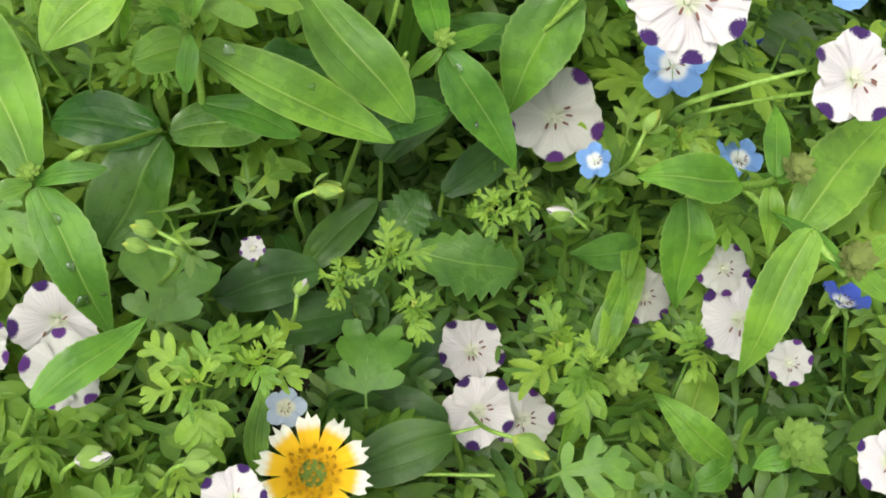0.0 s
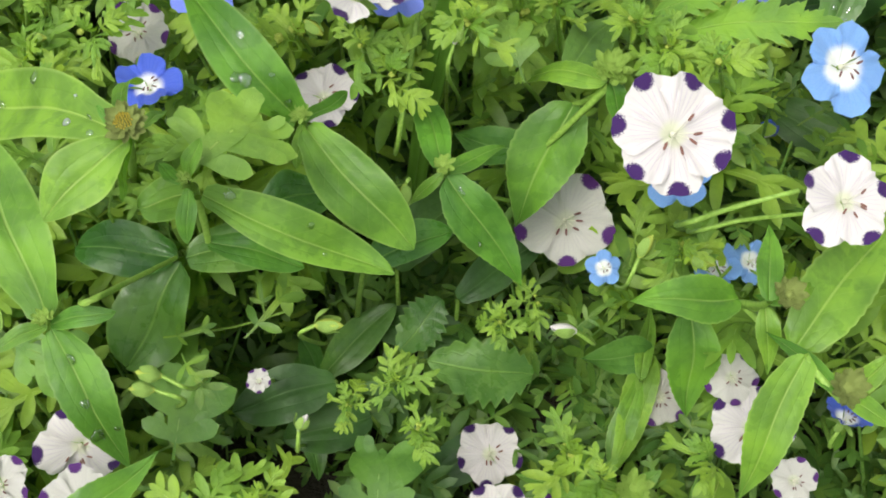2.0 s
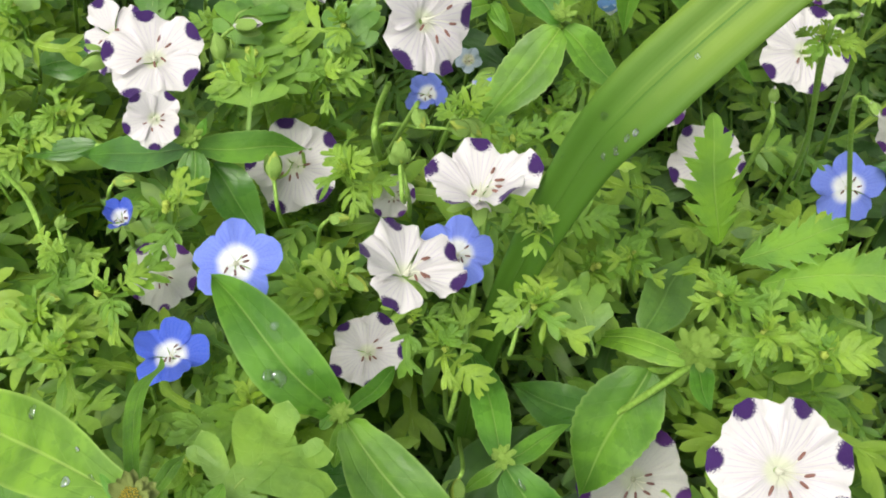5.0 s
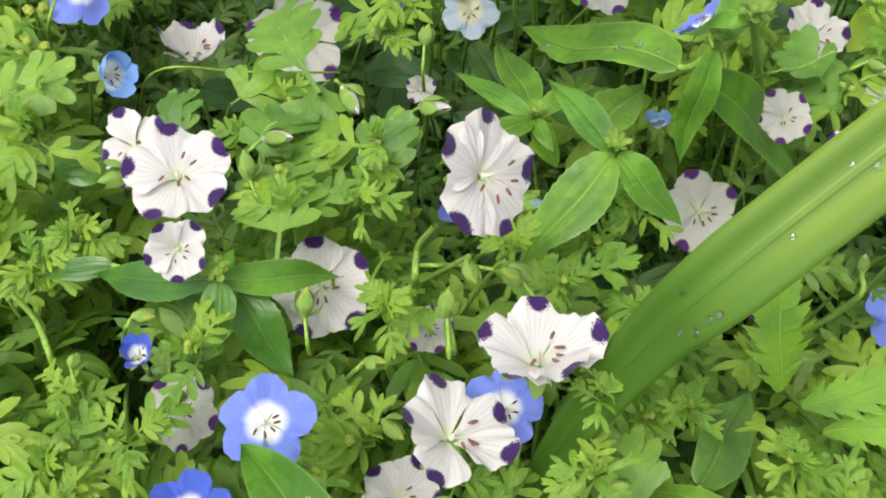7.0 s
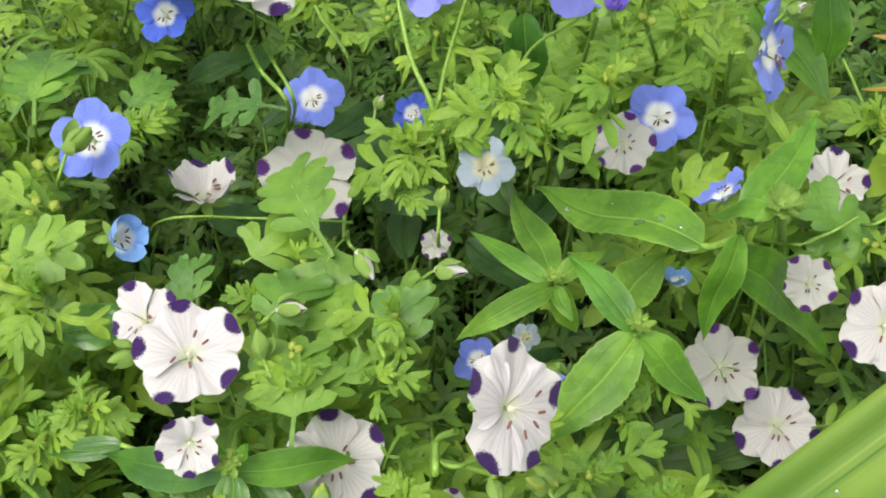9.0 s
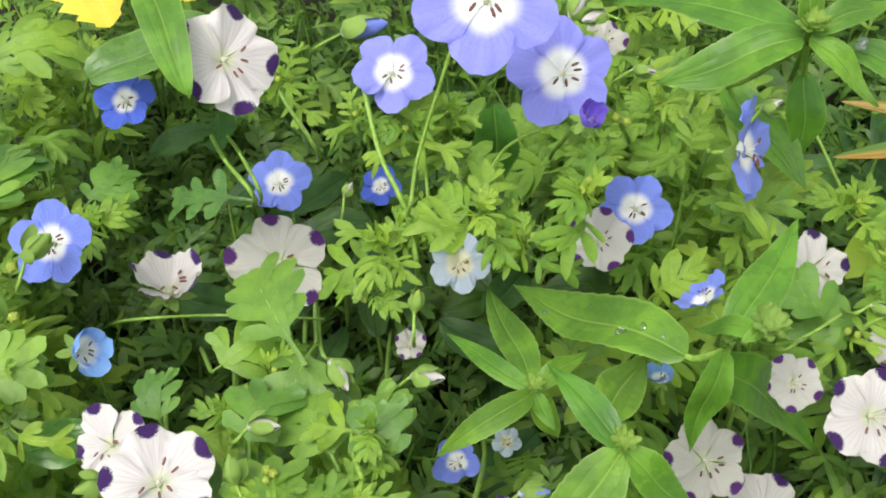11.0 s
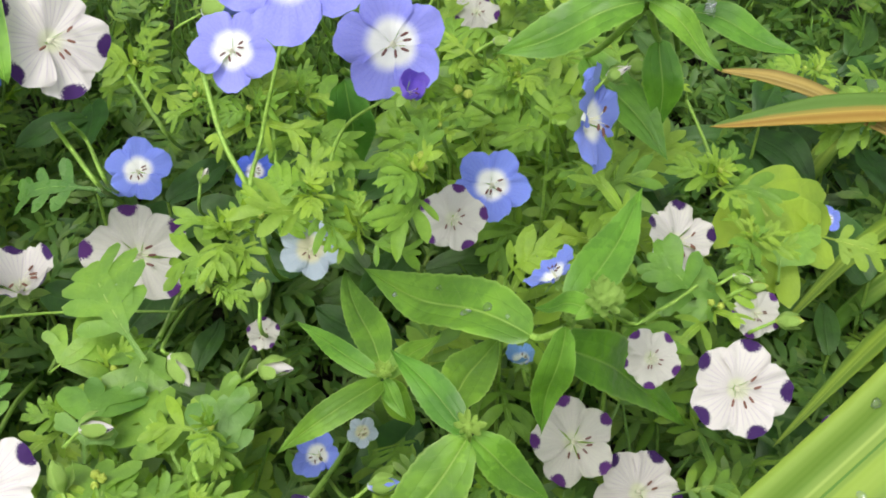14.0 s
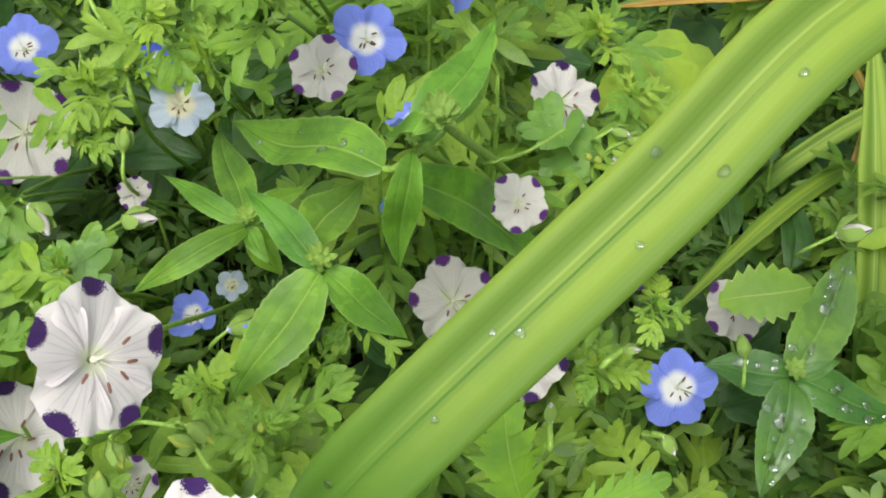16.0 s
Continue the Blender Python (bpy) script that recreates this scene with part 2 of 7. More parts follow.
ANTHER = plain_material("anther", (0.09, 0.03, 0.04), (0.2, 0.09, 0.07), 0.7, 1500.0)
ANTHER_RED = plain_material("anther_red", (0.15, 0.06, 0.045), (0.27, 0.13, 0.1), 0.7, 1500.0)
CREAM = plain_material("cream", (0.72, 0.72, 0.55), (0.82, 0.82, 0.68), 0.6, 800.0, 0.2)
SPOTTED = petal_material("spotted_petal", (0.69, 0.66, 0.65), (0.66, 0.68, 0.52), 0.2, (0.36, 0.26, 0.5), 0.45, (0.04, 0.01, 0.1))
SPOTTED_OLD = petal_material("spotted_petal_wet", (0.51, 0.505, 0.47), (0.54, 0.56, 0.44), 0.22, (0.4, 0.36, 0.42), 0.45, (0.07, 0.015, 0.13), 0.35)
BLUE = petal_material("blue_petal", (0.19, 0.26, 0.78), (0.84, 0.85, 0.86), 0.47, (0.08, 0.1, 0.55), 0.35)
BLUE_LILAC = petal_material("lilac_blue_petal", (0.27, 0.285, 0.8), (0.84, 0.85, 0.86), 0.5, (0.14, 0.14, 0.6), 0.35)
BLUE_DEEP = petal_material("deep_blue_petal", (0.07, 0.13, 0.62), (0.84, 0.85, 0.88), 0.45, (0.03, 0.05, 0.4), 0.35)
BLUE_SKY = petal_material("sky_blue_petal", (0.19, 0.37, 0.74), (0.84, 0.86, 0.86), 0.5, (0.1, 0.25, 0.6), 0.35)
BLUE_PALE = petal_material("pale_blue_petal", (0.36, 0.44, 0.54), (0.58, 0.57, 0.4), 0.5, (0.35, 0.4, 0.6), 0.35, None, 0.3)
VIOLET = petal_material("violet_petal", (0.2, 0.12, 0.68), (0.2, 0.12, 0.6), 0.1, (0.08, 0.03, 0.45), 0.4)
RAY = petal_material("ray_petal", (0.85, 0.84, 0.72), (0.84, 0.5, 0.008), 0.76, (0.72, 0.4, 0.01), 0.25)
DISC = plain_material("disc_floret", (0.7, 0.38, 0.01), (0.82, 0.55, 0.03), 0.7, 900.0)
WATER = drop_material()
g = Graph("soil")
clod, grit = g.noise(35.0, detail=6.0), g.noise(400.0, detail=4.0)
SOIL = g.surface(g.mix(g.step(clod, 0.3, 0.7), (0.02, 0.02, 0.012), (0.05, 0.045, 0.028)), 0.9, g.bump(g.m("ADD", clod, grit), 0.9, 0.01), None, 0, 0.3)


# ---- builders ----
def unit(v):
    v = np.asarray(v, float)
    return v / max(np.linalg.norm(v), 1e-9)


def mesh_of(name, verts, faces, uvs, material, smooth=True):
    me = bpy.data.meshes.new(name)
    me.from_pydata(np.asarray(verts, float).tolist(), [], faces)
    if uvs is not None:
        layer = me.uv_layers.new(name="UVMap")
        loops = np.empty(len(me.loops), np.int32)
        me.loops.foreach_get("vertex_index", loops)
        layer.data.foreach_set("uv", np.asarray(uvs, np.float32)[loops].ravel())
    if smooth:
        me.polygons.foreach_set("use_smooth", np.ones(len(me.polygons), bool))
    me.materials.append(material)
    me.update()
    return me


def quads(nu, nv, first=0, closed=False):
    out = []
    for i in range(nu - 1):
        for j in range(nv if closed else nv - 1):
            k = (j + 1) % nv
            out.append((first + i * nv + j, first + i * nv + k, first + (i + 1) * nv + k, first + (i + 1) * nv + j))
    return out


def part(name, me, parent, label="", at=None):
    ob = new(name, me)
    ob.parent = parent
    if at is not None:
        ob.matrix_basis = at
    return tagged(ob, label)


def thing(name, at, label, category, group=""):
    ob = new(name)
    ob.empty_display_size = 0.01
    ob.location = at
    return tagged(ob, label, category, group)


def spline(points, count):
    """Catmull-Rom through the points."""
    p = np.asarray(points, float)
    if len(p) == 2:
        return p[0] + (p[1] - p[0]) * np.linspace(0, 1, count)[:, None]
    q = np.vstack([2 * p[0] - p[1], p, 2 * p[-1] - p[-2]])
    s = np.linspace(0, len(p) - 1 - 1e-6, count)
    i = s.astype(int)
    f = (s - i)[:, None]
    a, b, c, d = q[i], q[i + 1], q[i + 2], q[i + 3]
    return 0.5 * (2 * b + (c - a) * f + (2 * a - 5 * b + 4 * c - d) * f**2 + (3 * b - a - 3 * c + d) * f**3)


def tube_data(points, r0, r1, sides=6):
    p = np.asarray(points, float)
    n = len(p)
    along = np.gradient(p, axis=0)
    along /= np.linalg.norm(along, axis=1, keepdims=True) + 1e-12
    ref = np.where(np.abs(along[:, 2:3]) > 0.9, [[0.0, 1.0, 0.0]], [[0.0, 0.0, 1.0]])
    x = np.cross(along, ref)
    for i in range(1, n):
        x[i] = x[i - 1] - along[i] * (x[i - 1] @ along[i])
    x /= np.linalg.norm(x, axis=1, keepdims=True) + 1e-12
    y = np.cross(along, x)
    a = np.linspace(0, 2 * math.pi, sides, endpoint=False)
    r = np.linspace(r0, r1, n)[:, None, None]
    ring = p[:, None] + r * (np.cos(a)[None, :, None] * x[:, None] + np.sin(a)[None, :, None] * y[:, None])
    return ring.reshape(-1, 3), quads(n, sides, 0, True)


def hairy_tube(points, r0, r1, material, origin, name="stem", hairs=0, seed=0):
    """A stem with fine hairs standing off it."""
    v, f = tube_data(np.asarray(points) - origin, r0, r1)
    if hairs:
        rng = np.random.default_rng(seed)
        p = np.asarray(points) - origin
        v, f = list(v), list(f)
        for _ in range(hairs):
            c = p[rng.integers(len(p) // 2, len(p))] + rng.normal(0, 0.0004, 3)
            d = unit(rng.normal(0, 1, 3)) * rng.uniform(0.0014, 0.0026)
            w = unit(np.cross(d, (0.3, 0.5, 0.8))) * 0.00007
            b = len(v)
            v += [c - w, c + w, c + d]
            f.append((b, b + 1, b + 2))
    return mesh_of(name, v, f, None, material)


def half_width(style, u, lobes=3):
    """The half width of a leaf along its length, 1 at the widest."""
    def hump(a, b):
        e = np.maximum(u, 1e-6) ** a * np.maximum(1 - u, 0) ** b
        return e / ((a / (a + b)) ** a * (b / (a + b)) ** b)

    if style == "lance":
        return hump(0.55, 1.12) * (1 - 0.07 * ((u * 13) % 1.0) * (u > 0.2)) + 0.22 * np.clip(1 - u * 12, 0, 1)
    if style == "smooth":
        return hump(0.6, 0.75) + 0.3 * np.clip(1 - u * 12, 0, 1)
    if style == "round":
        return hump(0.45, 0.55) + 0.03 * (u < 0.05)
    if style == "tooth":
        e = np.sin(math.pi * u**0.8) ** 0.7
        return e * (1 - 0.3 * ((u * 7.5) % 1.0)) + 0.03
    if style == "jag":
        e = np.sin(math.pi * np.clip(0.03 + 0.97 * u, 0, 1) ** 0.85) ** 0.75
        fall = 0.5 + 0.5 * ((u * lobes) % 1.0) ** 1.3 + 0.16 * ((u * lobes * 3) % 1.0)
        return e * fall + 0.02
    raise ValueError(style)


def leaf_grid(length, width, style, nu, nv, arch=0.08, fold=0.15, wave=0.0, lobes=3, seed=0):
    """Points of a leaf that runs along +y with its face to +z, and their uv."""
    rng = np.random.default_rng(seed)
    u = np.linspace(0, 1, nu)
    v = np.linspace(-1, 1, nv)
    lop = 1 + 0.09 * rng.normal(size=2)
    h = half_width(style, u, lobes) * width / 2
    hl, hr = h * lop[0], h * lop[1]
    x = np.where(v[None] < 0, hl[:, None] * v[None], hr[:, None] * v[None])
    lead = {"jag": 0.55, "tooth": 0.3, "lance": 0.12}.get(style, 0.1)
    full = np.abs(v)[None] * h[:, None]
    y = u[:, None] * length + lead * full
    if style == "jag":
        y = y * length / max(y.max(), 1e-9)
    z = arch * length * 4 * (u * (1 - u))[:, None] + fold * np.abs(x) - 0.2 * full**2 / max(width, 1e-9)
    ph = rng.uniform(0, 6.28, 3)
    if style in ("lance", "smooth", "round"):
        side = np.abs(v)[None] + 0 * u[:, None]
        long_vein = 0.56 - 0.2 * u[:, None]
        sunk = np.exp(-((side / 0.07) ** 2)) + 0.55 * np.exp(-(((side - long_vein) / 0.07) ** 2)) * np.sin(math.pi * u)[:, None]
        quilt = np.cos((u[:, None] * 8 - side * 1.6) * math.tau + ph[1]) * side * (1 - side) * 4
        z = z + (-0.035 * sunk + 0.004 * quilt) * width
        z = z - 0.05 * length * np.sin(math.pi * u**2.2)[:, None] + 0.03 * length * np.sin(u * 6.28 + ph[0])[:, None] * (u * (1 - u) * 4)[:, None]
    z = z + wave * width * np.sin(u[:, None] * 9 + ph[0] + v[None] * 1.4) * np.abs(v)[None]
    z = z + 0.05 * width * np.sin(u[:, None] * 5 + ph[1]) * v[None]
    x = x + 0.03 * length * np.sin(u * 3.1 + ph[2])[:, None] * (u * (1 - u) * 4)[:, None]
    pts = np.stack([x, y, z], -1)
    uvs = np.stack([np.repeat(u[:, None], nv, 1), np.repeat(v[None], nu, 0)], -1)
    return pts, uvs.reshape(-1, 2)


def lobed_leaf(pairs, wide, seed, fine=True, arch=0.08, web=0.1, broad=False):
    """A cut leaf of length 1 along +y: a rib on a thin stalk, rounded lobes in pairs and three at the tip, each bent in its own way.
    A broad one is a whole blade with shallow lobes."""
    r = np.random.default_rng(seed)
    nu, nv = (9, 5) if fine else (5, 3)
    verts, faces, uvs = [], [], []

    def strip(base, way, length, width, bend, a, b, rise, neck=0.3, lobe=True):
        s = np.linspace(0, 1, nu)
        w = np.maximum(s, 1e-4) ** a * np.maximum(1 - s, 0) ** b
        w = w / w.max() * width / 2
        w = np.maximum(w, np.interp(s, (0, 0.5, 1), (neck, neck, 0)) * width / 2)
        v = np.linspace(-1, 1, nv)
        y = unit((*way, 0))[:2]
        x = np.array([y[1], -y[0]])
        flat = base + s[:, None, None] * length * y + (w[:, None] * v)[..., None] * x
        z = rise + bend * length * (s**2)[:, None] + (0.12 if broad else 0.25) * np.abs(w[:, None] * v)
        p = np.concatenate([flat, np.broadcast_to(z[..., None], flat.shape[:2] + (1,))], -1)
        faces.extend(quads(nu, nv, sum(len(q) for q in verts)))
        verts.append(p.reshape(-1, 3))
        across = 0.12 + 0.88 * np.maximum(s[:, None] ** 3, np.abs(v)[None] ** 3 * s[:, None]) if lobe else np.repeat(0.6 * v[None], nu, 0)
        uvs.append(np.stack([np.repeat(s[:, None], nv, 1), across], -1).reshape(-1, 2))

    strip(np.array([0.0, 0.0]), (0, 1), 0.3, 0.035, 0.0, 0.1, 0.1, 0.0, 1.0, False)
    strip(np.array([0.0, 0.22]), (0, 1), 0.66, web, 0.0, 0.5, 0.35, 0.004 if broad else 0.0, 0.3, False)
    sway = r.normal(-0.1, 0.12)
    for k in range(pairs):
        t = k / max(1, pairs - 1)
        at = 0.27 + 0.46 * t
        for side in (-1, 1):
            spread = math.radians(64 - 24 * t + r.normal(0, 7))
            size = wide * (0.66 if broad else 0.68) * (0.62 + 0.45 * math.sin(math.pi * (0.2 + 0.62 * t))) * r.uniform(0.82, 1.15)
            base = np.array([0.0, at + r.normal(0, 0.018)])
            d = np.array([side * math.sin(spread), math.cos(spread)])
            bend = sway + r.normal(0, 0.06) if broad else r.normal(-0.12, 0.28)
            plump, end, neck = (r.uniform(0.36, 0.46), 0.42, 0.6) if broad else (r.uniform(0.3, 0.4), 0.55, 0.4)
            strip(base, d, size, size * plump, bend, 0.66, end, 0.002 + 0.001 * k, neck)
            if fine and r.random() < (0.5 if broad else 0.35):
                turn = spread * 0.3 if r.random() < 0.7 else spread * 1.5
                strip(base + d * size * 0.42, (side * math.sin(turn), math.cos(turn)), size * 0.5, size * plump * 0.6, 0.0, 0.7, end, 0.004 + bend * size * 0.2, neck)
    for turn, size in ((0.0, 0.3), (0.62, 0.24), (-0.62, 0.24)):
        size = size * r.uniform(0.9, 1.1) * (0.62 + 0.62 * wide)
        strip(np.array([0.0, 0.7]), (math.sin(turn), math.cos(turn)), size, size * (0.48 if broad else 0.38), sway if broad else r.normal(-0.12, 0.22), 0.66, 0.45 if broad else 0.55, 0.004 + 0.003 * turn, 0.7 if broad else 0.45)
    pts = np.vstack(verts)
    t = np.clip(pts[:, 1], 0, 1)
    pts[:, 2] += arch * 4 * t * (1 - t) - 0.12 * t**3
    pts[:, 0] += r.normal(0, 0.05) * np.sin(t * 3.1)
    return pts, faces, np.vstack(uvs)


def frame_of(base, tip, face):
    y = unit(np.subtract(tip, base))
    n = np.asarray(face, float)
    n = unit(n - y * (n @ y))
    return np.stack([np.cross(y, n), y, n], 1)


SIZES = {"lance": (40, 17), "smooth": (30, 17), "round": (24, 17), "jag": (85, 7), "oak": (8, 5), "tooth": (39, 7)}
SKY = (0.0, -0.45, 0.9)


def blade(base, tip, width, style="lance", material=None, face=SKY, arch=0.08, fold=0.26, wave=0.05, lobes=3, seed=0, origin=(0, 0, 0), name="leaf"):
    """One leaf between two places. Returns its mesh and its points."""
    length = float(np.linalg.norm(np.subtract(tip, base)))
    nu, nv = SIZES[style]
    m = frame_of(base, tip, face)
    if style == "oak":
        pts, faces, uvs = lobed_leaf(lobes + 1, width / length, seed, True, arch, 0.3 * width / length, True)
        pts = (pts * length) @ m.T + np.asarray(base)
        return mesh_of(name, pts - np.asarray(origin), faces, uvs, material or LOBED), pts[None]
    pts, uvs = leaf_grid(length, width, style, nu, nv, arch, fold, wave, lobes, seed)
    pts = pts @ m.T + np.asarray(base)
    me = mesh_of(name, (pts - np.asarray(origin)).reshape(-1, 3), quads(nu, nv), uvs, material or LANCE)
    return me, pts


GROWN = {}
TOPS, SPANS, SPRIGS = [], [], []  # where flowers and leaves stand, so that the foliage keeps clear of them


def petal_mesh(kind, material, half_angle, cup, ripple, seed, notch=0.06, long=0.0):
    """A petal of a flower of radius 1 that lies round +x, face to +z."""
    drop = 0.27 if kind.startswith("spotted") else 0.38
    notch = 0.01 if kind.startswith("spotted") else notch * 0.6
    key = (kind, material.name, round(half_angle, 3), cup, ripple, seed, long)
    if key in GROWN:
        return GROWN[key]
    rng = np.random.default_rng(seed)
    nu, nv = 17, 15
    u, v = np.linspace(0.0, 1, nu)[:, None], np.linspace(-1, 1, nv)[None]
    spread = half_angle * (0.78 + 0.3 * np.sin(u * math.pi * 0.62)) if not long else half_angle * (0.5 + 0.75 * np.sin(np.clip(u * 1.05, 0, 1) * math.pi * 0.6)) * (1 - 0.25 * u**4)
    reach = 1 - drop * np.abs(v) ** 2.3 - notch * np.exp(-((v / 0.12) ** 2)) * rng.uniform(0.2, 1.0)
    reach = reach + 0.02 * np.sin(v * 7 + rng.uniform(0, 6)) + 0.012 * np.sin(v * 17 + rng.uniform(0, 6))
    r = (0.05 + 0.95 * u) * (1 + (reach - 1) * u**1.5)
    close = 0.75 * min(1.0, max(0.0, cup - 0.45))
    a = spread * v
    x, y = r * np.cos(a) * (1 - close * u), r * np.sin(a) * (1 - 0.6 * close * u)
    ph = rng.uniform(0, 6.28, 3)
    z = (cup * r**1.5 * (1 - 0.3 * r) - 0.12 * np.exp(-((r / 0.22) ** 2))) + 0.1 * np.abs(v) ** 2 * u * (1 - u) * 2 + ripple * u**2 * np.sin(v * 4.2 + ph[0]) + 0.7 * ripple * u**3 * np.sin(v * 11 + ph[1]) + 0.35 * ripple * u * np.sin(v * 15 + u * 3 + ph[2])
    z = z - 0.10 * u**3 * (0.5 + 0.5 * math.sin(ph[2]))
    pts = np.stack([x + 0 * z, y + 0 * z, z], -1)
    uvs = np.stack([u + 0 * v, v + 0 * u], -1)
    me = mesh_of("petal", pts.reshape(-1, 3), quads(nu, nv), uvs.reshape(-1, 2), material)
    GROWN[key] = me
    return me


def stamen_mesh(material, seed, reach=0.3, up=0.26, tip=0.055):
    key = ("stamen", material.name, seed, reach)
    if key in GROWN:
        return GROWN[key]
    rng = np.random.default_rng(seed)
    end = np.array([reach * rng.uniform(0.85, 1.15), rng.normal(0, 0.03), up])
    p = spline([(0.03, 0, 0.02), (reach * 0.45, 0, up * 0.75), end], 6)
    v, f = tube_data(p, 0.009, 0.006, 4)
    w = unit((1.0, rng.normal(0, 0.4), 0.1)) * tip * 1.35
    q = np.array([end - w, end - w * 0.6, end + w * 0.6, end + w])
    v2, f2 = tube_data(q, 1, 1, 6)
    rad = np.repeat([0.01, 0.024, 0.024, 0.008], 6)[:, None]
    c = np.repeat(q, 6, 0)
    v2 = c + (v2 - c) * rad
    f = f + [tuple(i + len(v) for i in q4) for q4 in f2]
    me = mesh_of("stamen", np.vstack([v, v2]), f, None, CREAM)
    me.materials.append(material)
    me.polygons.foreach_set("material_index", [0] * (len(f) - len(f2)) + [1] * len(f2))
    GROWN[key] = me
    return me


def pistil_mesh():
    if "pistil" in GROWN:
        return GROWN["pistil"]
    p = np.array([(0, 0, -0.03), (0, 0, 0.03), (0, 0, 0.06), (0.01, 0, 0.08), (0.015, 0.0, 0.22)])
    v, f = tube_data(p, 1, 1, 8)
    c = np.repeat(p, 8, 0)
    v = c + (v - c) * np.repeat([0.055, 0.05, 0.035, 0.015, 0.01], 8)[:, None]
    GROWN["pistil"] = mesh_of("pistil", v, f, None, CREAM)
    return GROWN["pistil"]


def calyx_mesh(seed):
    key = ("calyx", seed)
    if key in GROWN:
        return GROWN[key]
    v, f = [], []
    for k in range(5):
        pts, _ = leaf_grid(0.52, 0.24, "smooth", 6, 3, 0.1, 0.1, 0, 3, seed + k)
        a = k * math.tau / 5 + 0.6
        m = frame_of((0, 0, 0), (math.cos(a), math.sin(a), -0.12), (0, 0, 1))
        b = len(v)
        v += list((pts @ m.T).reshape(-1, 3) + (0, 0, -0.13))
        f += quads(6, 3, b)
    GROWN[key] = mesh_of("calyx", v, f, None, CALYX)
    return GROWN[key]


def flower(name, at, face, first, radius, petals, n=5, sunk=False, cup=0.22, gap=1.0, ripple=0.04, anthers=ANTHER, reach=0.3, stem=(), long=0.0, label="", category="flower", group="", seed=0, lean=(0, 0.9)):
    """An open flower on its stem. face: where it looks; first: the way to its first petal."""
    rng = np.random.default_rng(seed + 11)
    TOPS.append((*at, radius * (0.45 if sunk else 1.0)))
    at, face = np.asarray(at, float), unit(face)
    low = np.asarray(stem[-1], float) if stem else at - face * 0.014 + np.array((lean[0], lean[1], -1.0)) * 0.014
    foot = np.array([low[0] + low[2] * lean[0] + rng.normal(0, 0.006), low[1] + low[2] * lean[1] + rng.normal(0, 0.006), -0.01])
    mids = [low + (foot - low) * 0.5 + rng.normal(0, 0.006, 3)]
    path = spline([at - face * radius * 0.12, at - face * 0.012, *([np.asarray(s, float) for s in stem] if stem else [low]), *mids, foot], 22)
    top = thing(name, (foot[0], foot[1], 0), label, category, group)
    o = np.array([foot[0], foot[1], 0.0])
    part("stem", hairy_tube(path[::-1], 0.0012, 0.0008, STEM, o, hairs=40, seed=seed), top)
    z = face
    x = np.asarray(first, float)
    x = unit(x - z * (x @ z))
    m = np.eye(4)
    m[:3, :3] = np.stack([x, np.cross(z, x), z], 1) * radius
    m[:3, 3] = at - o
    m = Matrix(m.tolist())
    for k in range(n):
        turn = k * math.tau / n + rng.normal(0, 0.05)
        tilt, roll = rng.normal(0, 0.13), 0.06 + rng.normal(0, 0.06)
        size = rng.uniform(0.93, 1.04)
        me = petal_mesh(name, petals, math.pi / n * (1.18 if name.startswith("spotted") else 1.1) * gap, cup, ripple, (seed + k) % 4, long=long)
        part("petal", me, top, "", m @ Matrix.Rotation(turn, 4, "Z") @ Matrix.Rotation(tilt, 4, "Y") @ Matrix.Rotation(roll, 4, "X") @ Matrix.Scale(size, 4) @ Matrix.Translation((0, 0, 0.004 * k)))
    droop = np.array((0.6, -0.3, -0.8))
    down = math.atan2(droop @ np.cross(z, x), droop @ x)
    for k in range(5):
        part("stamen", stamen_mesh(anthers, (seed + k) % 3, reach), top, "", m @ Matrix.Rotation(down + (k - 2) * 0.72 + rng.normal(0, 0.2), 4, "Z"))
    part("pistil", pistil_mesh(), top, "", m)
    part("calyx", calyx_mesh(seed % 3), top, "", m)
    return top


